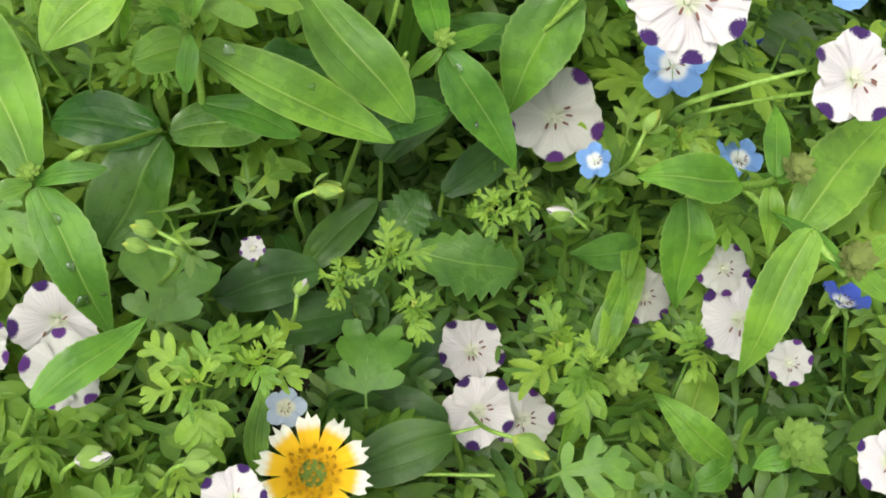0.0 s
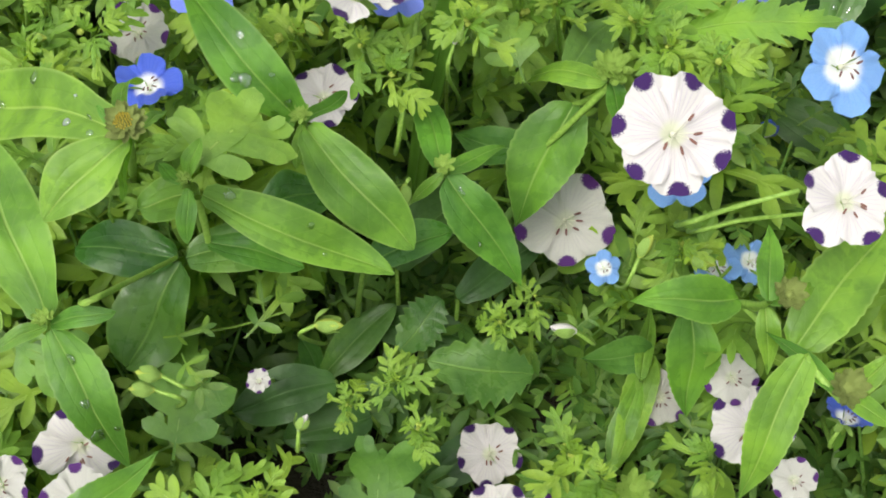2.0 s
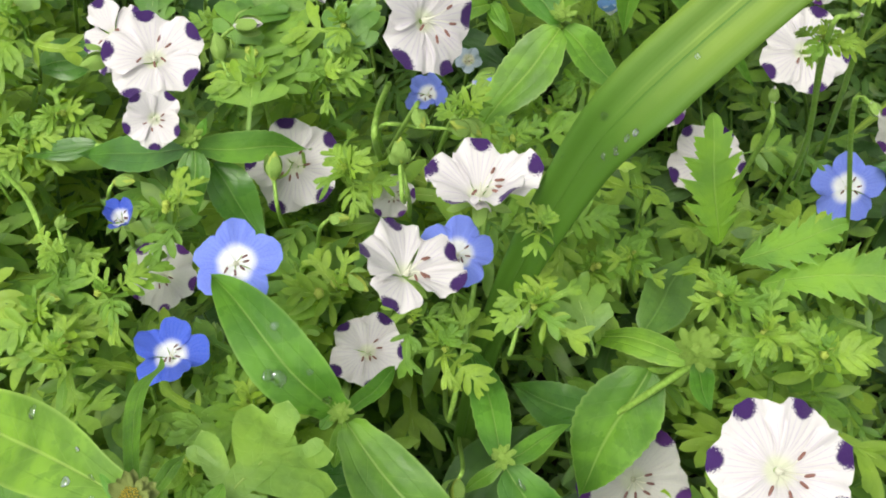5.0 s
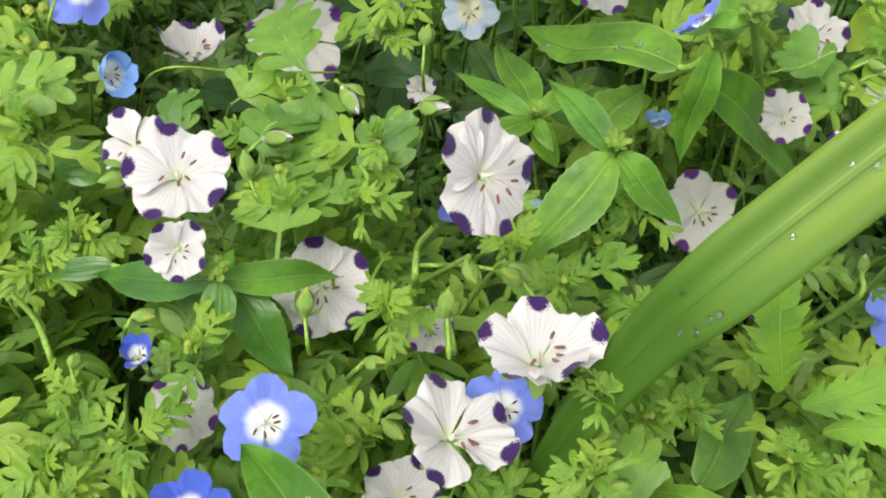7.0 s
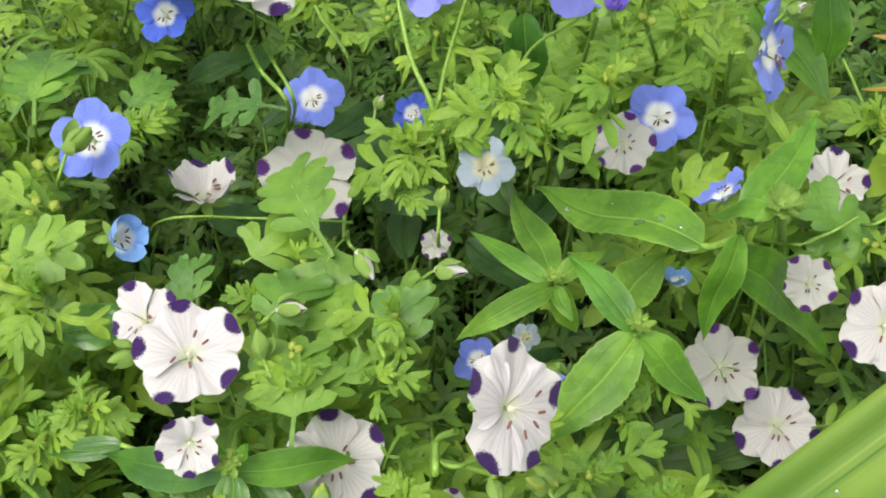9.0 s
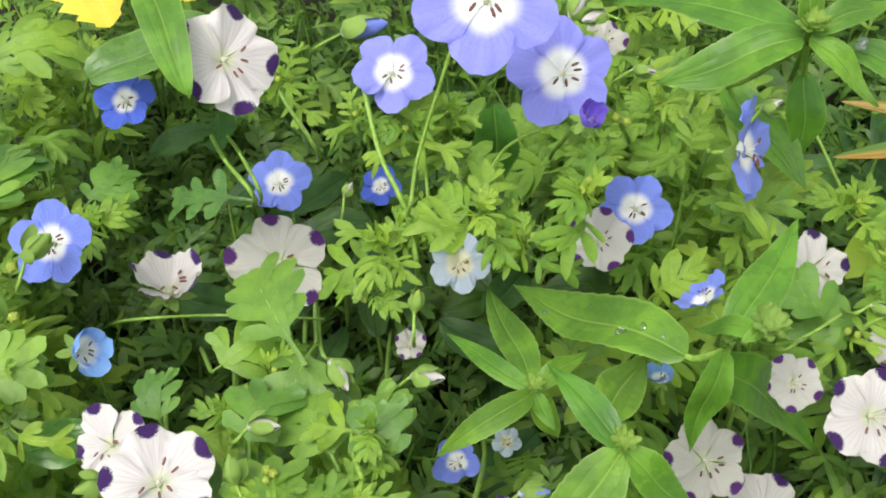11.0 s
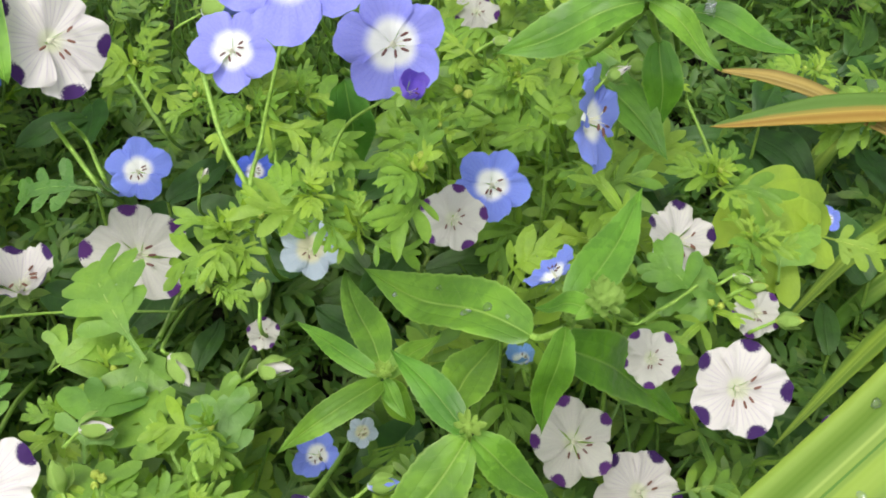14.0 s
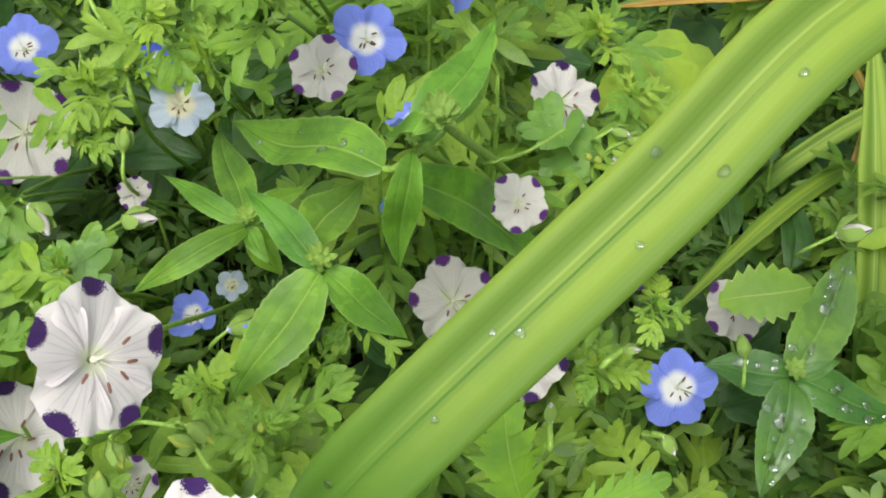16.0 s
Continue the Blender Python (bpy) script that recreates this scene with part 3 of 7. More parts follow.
def bud(at, way, size, tip=None, label="", group="flower buds", seed=0, lean=(0, 0.9)):
    """A closed bud in its pointed sepals, on a hairy stem."""
    rng = np.random.default_rng(seed + 5)
    TOPS.append((*at, size * 0.7))
    at, way = np.asarray(at, float), unit(way)
    low = at - way * size * 1.3 + (0, 0.003, -0.012)
    foot = np.array([low[0] + low[2] * lean[0] + rng.normal(0, 0.005), low[1] + low[2] * lean[1] + rng.normal(0, 0.005), -0.01])
    path = spline([at - way * size * 0.4, low, low + (foot - low) * 0.5 + rng.normal(0, 0.005, 3), foot], 16)
    o = np.array([foot[0], foot[1], 0.0])
    top = thing("flower_bud", tuple(o), label, "flower bud", group)
    part("stem", hairy_tube(path[::-1], 0.0011, 0.0007, STEM, o, hairs=30, seed=seed), top)
    x = unit(np.cross(way, (0.3, 0.2, 0.9)))
    m = np.eye(4)
    m[:3, :3] = np.stack([x, np.cross(way, x), way], 1) * size
    m[:3, 3] = at - o
    m = Matrix(m.tolist())
    key = "bud_core", (tip or BUD_LIME).name
    if key not in GROWN:
        p = np.array([(0, 0, -0.45), (0, 0, -0.3), (0, 0, 0.0), (0, 0, 0.3), (0.01, 0, 0.55), (0.02, 0, 0.66)])
        v, f = tube_data(p, 1, 1, 10)
        c = np.repeat(p, 10, 0)
        a = np.tile(np.arange(10), 6)[:, None]
        v = c + (v - c) * np.repeat([0.09, 0.19, 0.25, 0.21, 0.1, 0.02], 10)[:, None] * (1 + 0.08 * np.cos(a * math.pi))
        uv = np.stack([0.35 + 0.5 * (v[:, 2] + 0.45), np.sin(a[:, 0] * 0.63)], 1)
        GROWN[key] = mesh_of("bud_core", v, f, uv, tip or BUD_LIME)
    part("closed_petals", GROWN[key], top, "", m)
    if "sepal" not in GROWN:
        pts, uvs = leaf_grid(0.98, 0.46, "round", 9, 5, 0.2, -0.25, 0.02, 3, 3)
        GROWN["sepal"] = mesh_of("sepal", pts.reshape(-1, 3), quads(9, 5), uvs, CALYX)
    for k in range(5):
        t = k * math.tau / 5
        tilt = rng.uniform(0, 16) if rng.random() < 0.75 else rng.uniform(25, 50)
        part("sepal", GROWN["sepal"], top, "", m @ Matrix.Rotation(t, 4, "Z") @ Matrix.Translation((0.0, -0.09, -0.44)) @ Matrix.Rotation(radians(90 + tilt), 4, "X"))
    return top


def dome_mesh(material, seed):
    """A knobbly rounded tip, radius 1."""
    key = ("dome", material.name, seed)
    if key not in GROWN:
        bm = bmesh.new()
        bmesh.ops.create_icosphere(bm, subdivisions=3, radius=1)
        for q in bm.verts:
            a = math.atan2(q.co.y, q.co.x)
            k = 1 + 0.22 * math.cos(5 * a + seed + 3 * q.co.z) * math.cos(4 * q.co.z) + 0.1 * noise.noise(q.co * 2.5 + Vector((seed, 0, 0)))
            q.co = Vector((q.co.x * k, q.co.y * k, q.co.z * k * 0.9))
        me = bpy.data.meshes.new("dome")
        bm.to_mesh(me)
        bm.free()
        me.polygons.foreach_set("use_smooth", np.ones(len(me.polygons), bool))
        me.materials.append(material)
        GROWN[key] = me
    return GROWN[key]


def scale_mesh(material, kind):
    key = ("scale", material.name, kind)
    if key not in GROWN:
        pts, uvs = leaf_grid(1.0, 0.5, "smooth", 6, 5, -0.08, 0.4, 0.03, 3, kind)
        GROWN[key] = mesh_of("scale", pts.reshape(-1, 3), quads(6, 5), uvs, material)
    return GROWN[key]


def bud_cluster(top, m, material, rings, seed, core=None):
    """A tight head of pointed scales round a knobbly tip."""
    rng = np.random.default_rng(seed)
    head = part("bud_head", dome_mesh(material, seed % 3), top, "", m @ Matrix.Scale(0.36, 4))
    for ring in range(1 if not core else 2, rings + (1 if core else 0)):
        count = 4 + 2 * ring
        lean = 0.25 + 1.25 * (ring + 0.4) / rings
        for k in range(count):
            a = k * math.tau / count + ring * 0.5 + rng.normal(0, 0.1)
            d = np.array([math.cos(a) * math.sin(lean), math.sin(a) * math.sin(lean), math.cos(lean)])
            w = np.eye(4)
            size = rng.uniform(0.55, 0.85)
            w[:3, :3] = frame_of((0, 0, 0), d + (0, 0, 0.25), (0, 0, 1) if lean > 0.6 else (-math.cos(a), -math.sin(a), 0.3)) * size / 0.36
            w[:3, 3] = d * 0.25 / 0.36
            part("scale", scale_mesh(material, k % 3), head, "", Matrix(w.tolist()))
    if core:
        part("disc", core_mesh(core, seed % 2), top, "", m @ Matrix.Translation((0, 0, 0.3)) @ Matrix.Scale(0.4, 4))


def core_mesh(material, seed):
    key = ("core", material.name, seed)
    if key in GROWN:
        return GROWN[key]
    rng = np.random.default_rng(seed)
    v, f = [], []
    for k in range(46):
        r = math.sqrt((k + 0.5) / 46)
        a = k * 2.39996
        c = np.array([r * math.cos(a), r * math.sin(a), 0.45 * (1 - r * r)])
        p = np.array([c, c + (0, 0, 0.2), c + (0, 0, 0.34)]) + rng.normal(0, 0.02, (1, 3))
        w, g4 = tube_data(p, 0.1, 0.05, 5)
        f += [tuple(i + len(v) for i in q) for q in g4]
        v += list(w)
    me = mesh_of("disc", v, f, None, material)
    GROWN[key] = me
    return me


def placed(at, z, size, o, spin=0.0):
    z = unit(z)
    x = unit(np.cross((0.2, 1, 0.1), z))
    m = np.eye(4)
    m[:3, :3] = np.stack([x, np.cross(z, x), z], 1) * size
    m[:3, 3] = np.asarray(at) - o
    return Matrix(m.tolist()) @ Matrix.Rotation(spin, 4, "Z")


LEAF_POINTS = {}


def leafy(key, at, leaves, label, head=0.0, head_material=CALYX, core=None, rings=3, material=None, category="plant", group="broad-leaved seedlings", lean=(0, 0.85), seed=0):
    """A stem from the ground to `at` with its leaves: (base, tip, width, style, options)."""
    at = np.asarray(at, float)
    if head:
        TOPS.append((*at, head))
    foot = np.array([at[0] + lean[0] * at[2], at[1] + lean[1] * at[2], 0.0])
    top = thing("leafy_plant", tuple(foot), label, category, group)
    path = spline([foot + (0, 0, -0.01), foot + (at - foot) * 0.55 + (0.003, 0.004, 0), at], 14)
    part("stem", hairy_tube(path, 0.0024, 0.0016, STEM, foot, hairs=50, seed=seed), top)
    for k, (base, tip, width, *more) in enumerate(leaves):
        opt = dict(more[0]) if more else {}
        if np.linalg.norm(np.subtract(base, at)) < 0.016 < np.linalg.norm(np.subtract(tip, at)):
            base = at + (np.asarray(tip) - at) * 0.03 - (0, 0, 0.003)
        style = opt.pop("style", "lance")
        mat = opt.pop("material", material or LANCE)
        width = width * 0.92
        me, pts = blade(base, tip, width, style, mat, origin=foot, seed=seed + 7 * k, **opt)
        whole = part("leaf", me, top)
        line = pts[:, pts.shape[1] // 2]
        rib_v, rib_f = tube_data(line[1:-2] - foot - np.array((0, 0, width * 0.007)), width * 0.009, width * 0.003, 5)
        part("midrib", mesh_of("midrib", rib_v, rib_f, None, STEM), whole)
        LEAF_POINTS[key, k] = pts
        SPANS.append((*base, *tip, width))
        gap_ = np.asarray(base, float) - at
        if np.linalg.norm(gap_) > 0.006:
            part("leaf_stalk", hairy_tube(spline([at - (0, 0, 0.006), np.asarray(base) - gap_ * 0.3 - (0, 0, 0.004), base], 8), 0.0016, 0.0012, STEM, foot), top)
    if head:
        m = placed(at + np.array((0, 0, head * 0.3)), (0.05, -0.35, 0.93), head, foot, seed)
        bud_cluster(top, m, head_material, rings, seed, core)
    return top


def single_leaf(name, base, tip, width, label, category="leaf", group="", seed=0, lean=(0, 0.85), **opt):
    """A leaf on its own stalk from the ground."""
    base = np.asarray(base, float)
    d = unit(np.subtract(base, tip))
    foot = np.array([base[0] + d[0] * 0.01 + base[2] * lean[0], base[1] + d[1] * 0.01 + base[2] * lean[1], 0.0])
    top = thing(name, tuple(foot), label, category, group)
    part("stalk", hairy_tube(spline([foot - (0, 0, 0.01), foot + (base - foot) * 0.6, base], 12), 0.0016, 0.001, STEM, foot, hairs=20, seed=seed), top)
    me, pts = blade(base, tip, width, origin=foot, seed=seed, **opt)
    part("blade", me, top)
    LEAF_POINTS[name, seed] = pts
    SPANS.append((*base, *tip, width))
    return top


def strap(name, path, width, material, label, group="", keel=0.18, twist=(0, 0), taper=0.25):
    """A long arching blade along a path, with a keel, and thickness."""
    p = spline(path, 60)
    along = np.gradient(p, axis=0)
    along /= np.linalg.norm(along, axis=1, keepdims=True)
    nv = 13
    v = np.linspace(-1, 1, nv)
    u = np.linspace(0, 1, 60)
    side = np.cross(along, (0.0, -0.5, 0.87))
    side /= np.linalg.norm(side, axis=1, keepdims=True)
    up = np.cross(side, along)
    a = np.radians(np.interp(u, (0, 1), twist))[:, None]
    side, up = side * np.cos(a) + up * np.sin(a), up * np.cos(a) - side * np.sin(a)
    w = width / 2 * np.interp(u, (0, 0.2, 0.44), (0.4, 0.5, 1.0)) * np.clip((1 - u) / taper, 0, 1) ** 0.7
    hump = keel * (np.abs(v + 0.1) ** 1.2) + 0.05 * np.cos(v * 9)
    top_ = p[:, None] + side[:, None] * (w[:, None] * v)[..., None] + up[:, None] * (w[:, None] * hump)[..., None]
    under = top_ - up[:, None] * 0.0006
    foot = np.array([p[0][0], p[0][1], 0.0])
    ring = np.concatenate([top_, under[:, ::-1]], 1)
    uv = np.concatenate([np.stack([np.repeat(u[:, None], nv, 1), np.repeat(v[None], 60, 0)], -1), np.stack([np.repeat(u[:, None], nv, 1), np.repeat(v[None, ::-1], 60, 0)], -1)], 1)
    top = thing(name, tuple(foot), label, "leaf", group)
    part("blade", mesh_of("blade", (ring - foot).reshape(-1, 3), quads(60, nv * 2, 0, True), uv.reshape(-1, 2), material), top)
    rv, rf = tube_data(top_[:, 6] - foot - up * 0.0004, width * 0.035, width * 0.01, 6)
    part("midrib", mesh_of("midrib", rv, rf, None, material), top)
    LEAF_POINTS[name, 0] = LEAF_POINTS.get((name, 0), top_)
    return top


def drop_mesh(seed):
    key = ("drop", seed)
    if key in GROWN:
        return GROWN[key]
    rng = np.random.default_rng(seed)
    bm = bmesh.new()
    bmesh.ops.create_icosphere(bm, subdivisions=3, radius=1)
    sx, sy = rng.uniform(0.85, 1.2), rng.uniform(0.85, 1.2)
    for q in bm.verts:
        k = 1 + 0.08 * math.sin(3 * math.atan2(q.co.y, q.co.x) + seed)
        q.co = Vector((q.co.x * sx * k, q.co.y * sy * k, (q.co.z if q.co.z > 0 else q.co.z * 0.12) * 0.42))
    me = bpy.data.meshes.new("water_drop")
    bm.to_mesh(me)
    bm.free()
    me.polygons.foreach_set("use_smooth", np.ones(len(me.polygons), bool))
    me.materials.append(WATER)
    GROWN[key] = me
    return me


def drops(key, count, sizes, label, seed, lo=0.1, hi=0.9):
    """Rain beads that lie on a leaf."""
    rng = np.random.default_rng(seed)
    pts = LEAF_POINTS[key]
    nu, nv, _ = pts.shape
    for k in range(count):
        i, j = int(rng.uniform(lo, hi) * (nu - 2)), int(rng.uniform(0.12, 0.88) * (nv - 1))
        a, b, c = pts[i, j], pts[i + 1, j], pts[i, min(j + 1, nv - 1)]
        n = unit(np.cross(c - a, b - a))
        n = n if n[2] > 0 else -n
        f, h = rng.uniform(0, 1), rng.uniform(0, 1)
        q = a + (b - a) * f + (c - a) * h * 0.9
        s = rng.uniform(*sizes)
        ob = new("water_drop", drop_mesh(int(rng.integers(4))))
        ob.matrix_basis = placed(q + n * s * 0.04, n, s, np.zeros(3), rng.uniform(0, 6))
        tagged(ob, label, "water drop", "rain drops on leaves")


# ---- ground ----
bm = bmesh.new()
bmesh.ops.create_grid(bm, x_segments=90, y_segments=90, size=1.3)
for q in bm.verts:
    if max(abs(q.co.x), abs(q.co.y)) > 1.29:
        q.co.x, q.co.y = q.co.x * 200, q.co.y * 200
    else:
        q.co.z = 0.012 * noise.noise(q.co * 9) + 0.004 * noise.noise(q.co * 40)
me = bpy.data.meshes.new("ground")
bm.to_mesh(me)
bm.free()
me.materials.append(SOIL)
tagged(new("ground", me), "dark damp garden soil under the flowers", "ground", "", "structure")


def sprig(at, reach, seed, lean=(0, 0.85)):
    """Where a leafy shoot will stand; it is built once all flowers have their place."""
    SPRIGS.append((np.asarray(at, float), reach, seed, lean))


def leafy_sprig(at, reach, seed, lean):
    """A leafy shoot: whorls of cut leaves round a hairy tip, small buds among them."""
    r = np.random.default_rng(seed)
    foot = np.array([at[0] + at[2] * lean[0], at[1] + at[2] * lean[1], 0.0])
    leaves = []
    a = r.uniform(0, 6.28)
    for k in range(8):
        whorl = (0, 0, 1, 1, 1, 2, 2, 2)[k]
        az = a + k * 2.2 + r.normal(0, 0.25)
        rise = (1.1, 0.5, 0.1)[whorl] + r.normal(0, 0.2)
        size = reach * (0.7, 1.15, 1.4)[whorl] * r.uniform(0.8, 1.2)
        y = np.array([math.cos(az) * math.cos(rise), math.sin(az) * math.cos(rise) - 0.15, math.sin(rise)])
        base = at - np.array((0, -0.3, 1.0)) * reach * (0.0, 0.25, 0.6)[whorl]
        m3 = frame_of((0, 0, 0), y, (0, -0.5, 0.85))
        kind = int(r.integers(len(CUT_LEAVES)))
        if clear(np.array([base + m3[:, 1] * size * f for f in (0.5, 0.8, 1.0)]), FLOWERS).all():
            leaves.append((base, m3 * size, kind))
    if len(leaves) < 3:
        return
    top = thing("leafy_sprig", tuple(foot), "bright green hairy sprig with deeply lobed leaves", "plant", "leafy sprigs")
    path = spline([foot - (0, 0, 0.01), foot + (at - foot) * 0.6 + r.normal(0, 0.004, 3), at], 14)
    part("stem", hairy_tube(path, 0.0014, 0.0009, STEM, foot, hairs=40, seed=seed), top)
    for base, m3, kind in leaves:
        m = np.eye(4)
        m[:3, :3], m[:3, 3] = m3, base - foot
        part("leaf", CUT_LEAVES[kind], top, "", Matrix(m.tolist()))
    for k in range(int(r.integers(1, 4))):
        part("bud_tip", dome_mesh(BUD_LIME, k), top, "", placed(at + r.normal(0, reach * 0.12, 3) + (0, 0, reach * 0.12), (r.normal(0, 0.4), -0.4, 0.9), reach * r.uniform(0.07, 0.11), foot))


CUT_LEAVES = []
for k in range(12):
    p, f, t = lobed_leaf((3, 3, 2, 4)[k % 4], (0.56, 0.74, 0.64)[k % 3], 140 + k, True, 0.04 + 0.05 * (k % 4), 0.08 if k % 2 else 0.15)
    CUT_LEAVES.append(mesh_of("leaf", p, f, t, LOBED_CUT))


def bare_stem(path, radius, label, seed=0):
    o = np.array([path[0][0], path[0][1], 0.0])
    ob = new("plant_stem", hairy_tube(spline(path, 26), radius * 1.1, radius * 0.85, STEM, o, "plant_stem", 110, seed))
    ob.location = o
    return tagged(ob, label, "stem", "bare stems")


def daisy(at, face, radius):
    at, face = np.asarray(at, float), unit(face)
    TOPS.append((*at, radius))
    foot = np.array([at[0], at[1] + 0.03, 0.0])
    top = thing("tidytips_flower", tuple(foot), "yellow daisy-like flower with white-tipped rays", "flower")
    part("stem", hairy_tube(spline([foot - (0, 0, 0.01), at - face * 0.03 - (0, 0, 0.02), at - face * 0.002], 14), 0.0014, 0.001, STEM, foot, hairs=40), top)
    m = placed(at, face, radius, foot)
    nu, nv = 14, 9
    u, v = np.linspace(0, 1, nu)[:, None], np.linspace(-1, 1, nv)[None]
    for k in range(3):
        reach = 1 - 0.17 * np.abs(np.sin(v * math.pi * 1.5)) ** 1.1 - 0.05 * np.abs(v)
        r = 0.22 + 0.78 * u * (1 + (reach - 1) * u**3)
        w = 0.225 * (0.4 + 0.6 * u**0.7) * (1 - 0.15 * u**6)
        x, y = r + 0 * v, w * v
        z = 0.1 * np.sin(u * 2.4) + 0.05 * v**2 + 0.012 * np.cos(v * 9) - 0.06 * u**2 * k
        me = mesh_of("ray_petal", np.stack([x + 0 * z, y + 0 * z, z], -1).reshape(-1, 3), quads(nu, nv), np.stack([u + 0 * v, v + 0 * u], -1).reshape(-1, 2), RAY)
        for q in range(4 if k < 1 else 3):
            part("ray_petal", me, top, "", m @ Matrix.Rotation((q * 3 + k) * math.tau / 10, 4, "Z") @ Matrix.Translation((0, 0, 0.012 * k)))
    part("disc", core_mesh(DISC, 5), top, "", m @ Matrix.Translation((0, 0, 0.06)) @ Matrix.Scale(0.46, 4))
    part("calyx", calyx_mesh(1), top, "", m)
    return top



# ---- things ----

# broad-leaved seedlings
leafy("first", (-0.0765, 0.0645, 0.3008), [
    ((-0.0801, 0.0613, 0.2986), (-0.1676, 0.1207, 0.2700), 0.0257, {"arch": 0.06, "style": "smooth"}),
    ((-0.0800, 0.0600, 0.2950), (-0.1030, 0.0430, 0.2850), 0.0240, {"style": "smooth", "arch": 0.1}),
    ((-0.0755, 0.0664, 0.3022), (-0.1090, 0.1549, 0.2333), 0.0086, {"style": "smooth"}),
    ((-0.0785, 0.0638, 0.3004), (-0.0853, 0.0698, 0.3059), 0.0040, {"style": "smooth"}),
    ((-0.0738, 0.0627, 0.2991), (-0.0726, 0.0872, 0.2850), 0.0050, {"style": "smooth"}),
    ((-0.0763, 0.0589, 0.2963), (-0.0868, 0.0617, 0.2700), 0.0050, {"style": "smooth"})],
    "broad-leaved plant with a brown-ringed yellow bud head", head=0.0070, head_material=BROWN, core=POLLEN, rings=4, seed=1, lean=(-0.44, 0.69))
leafy("first_side", (-0.0700, 0.0756, 0.2637), [
    ((-0.0695, 0.0763, 0.2642), (-0.0637, 0.0840, 0.2750), 0.0068, {"style": "smooth"}),
    ((-0.0701, 0.0749, 0.2632), (-0.0724, 0.0637, 0.2450), 0.0078, {"style": "smooth"}),
    ((-0.0718, 0.0748, 0.2633), (-0.0800, 0.0824, 0.2650), 0.0054, {"style": "smooth"})],
    "small side shoot with yellow-tipped bud", head=0.0035, head_material=HEAD, seed=2, lean=(-0.36, 0.63))
leafy("long_leaf", (-0.0741, 0.0891, 0.2450), [
    ((-0.0674, 0.0867, 0.2450), (-0.0071, 0.0813, 0.2000), 0.0209, {"style": "smooth", "arch": 0.03, "wave": 0.02}),
    ((-0.0759, 0.0875, 0.2150), (-0.0418, 0.0853, 0.2000), 0.0153, {"style": "smooth", "arch": 0.1}),
    ((-0.0813, 0.0816, 0.2500), (-0.0943, 0.0839, 0.2400), 0.0169, {"style": "round"})],
    "plant with long glossy lance-shaped leaves, rain-wet", head=0.0000, seed=3, lean=(-0.35, 0.64))
leafy("centre_pair", (-0.0421, 0.1325, 0.2326), [
    ((-0.0449, 0.1268, 0.2246), (-0.0787, 0.1525, 0.2818), 0.0253, {"arch": 0.07, "style": "smooth"}),
    ((-0.0477, 0.1176, 0.2320), (-0.0014, 0.0999, 0.1900), 0.0260, {"arch": 0.13, "style": "smooth"}),
    ((-0.0410, 0.1323, 0.2324), (-0.0286, 0.1632, 0.2150), 0.0086, {"style": "smooth"}),
    ((-0.0440, 0.1331, 0.2333), (-0.0493, 0.1281, 0.2299), 0.0052, {"style": "smooth"}),
    ((-0.0421, 0.1283, 0.2293), (-0.0461, 0.1221, 0.2150), 0.0063, {"style": "smooth"})],
    "seedling with two long opposite glossy leaves and a yellow bud", head=0.0053, head_material=HEAD, seed=4, lean=(-0.24, 0.75))
leafy("second_pair", (0.0102, 0.1360, 0.1973), [
    ((0.0143, 0.1377, 0.1982), (-0.0054, 0.1959, 0.1885), 0.0175),
    ((0.0142, 0.1351, 0.1962), (0.0405, 0.1118, 0.1463), 0.0231, {"arch": 0.1}),
    ((0.0125, 0.1368, 0.1977), (0.0352, 0.1577, 0.1850), 0.0090),
    ((0.0098, 0.1341, 0.1959), (-0.0054, 0.1306, 0.1800), 0.0084)],
    "seedling with toothed lance leaves and pale bud", head=0.0057, head_material=HEAD, material=LANCE, seed=5, lean=(-0.07, 0.68))
leafy("clustered", (0.0793, 0.1703, 0.2126), [
    ((0.0663, 0.1847, 0.1819), (0.0392, 0.1558, 0.1313), 0.0314, {"arch": 0.12}),
    ((0.0765, 0.1660, 0.2094), (0.0389, 0.2014, 0.1839), 0.0137),
    ((0.0639, 0.1967, 0.1900), (0.0911, 0.2495, 0.1750), 0.0226, {"material": LANCE_DEEP}),
    ((0.0770, 0.1651, 0.2087), (0.0862, 0.1603, 0.1900), 0.0096),
    ((0.0477, 0.1748, 0.1600), (0.0109, 0.1988, 0.1500), 0.0239, {"material": LANCE_DEEP})],
    "seedling topped by a cluster of pale green buds", head=0.0097, head_material=HEAD, rings=4, seed=6, lean=(0.12, 0.81))
leafy("left_pair", (-0.1300, 0.0543, 0.2147), [
    ((-0.1230, 0.0551, 0.2149), (-0.1583, 0.1180, 0.2450), 0.0302, {"style": "smooth"}),
    ((-0.1295, 0.0526, 0.2134), (-0.1093, 0.0227, 0.1585), 0.0228, {"arch": 0.12}),
    ((-0.1280, 0.0559, 0.2157), (-0.1024, 0.0537, 0.2200), 0.0081, {"style": "smooth"}),
    ((-0.1311, 0.0535, 0.2141), (-0.1489, 0.0445, 0.2100), 0.0076, {"style": "smooth"})],
    "seedling with wet lance leaves and yellow bud", head=0.0048, head_material=HEAD, seed=7, lean=(-0.48, 0.67))
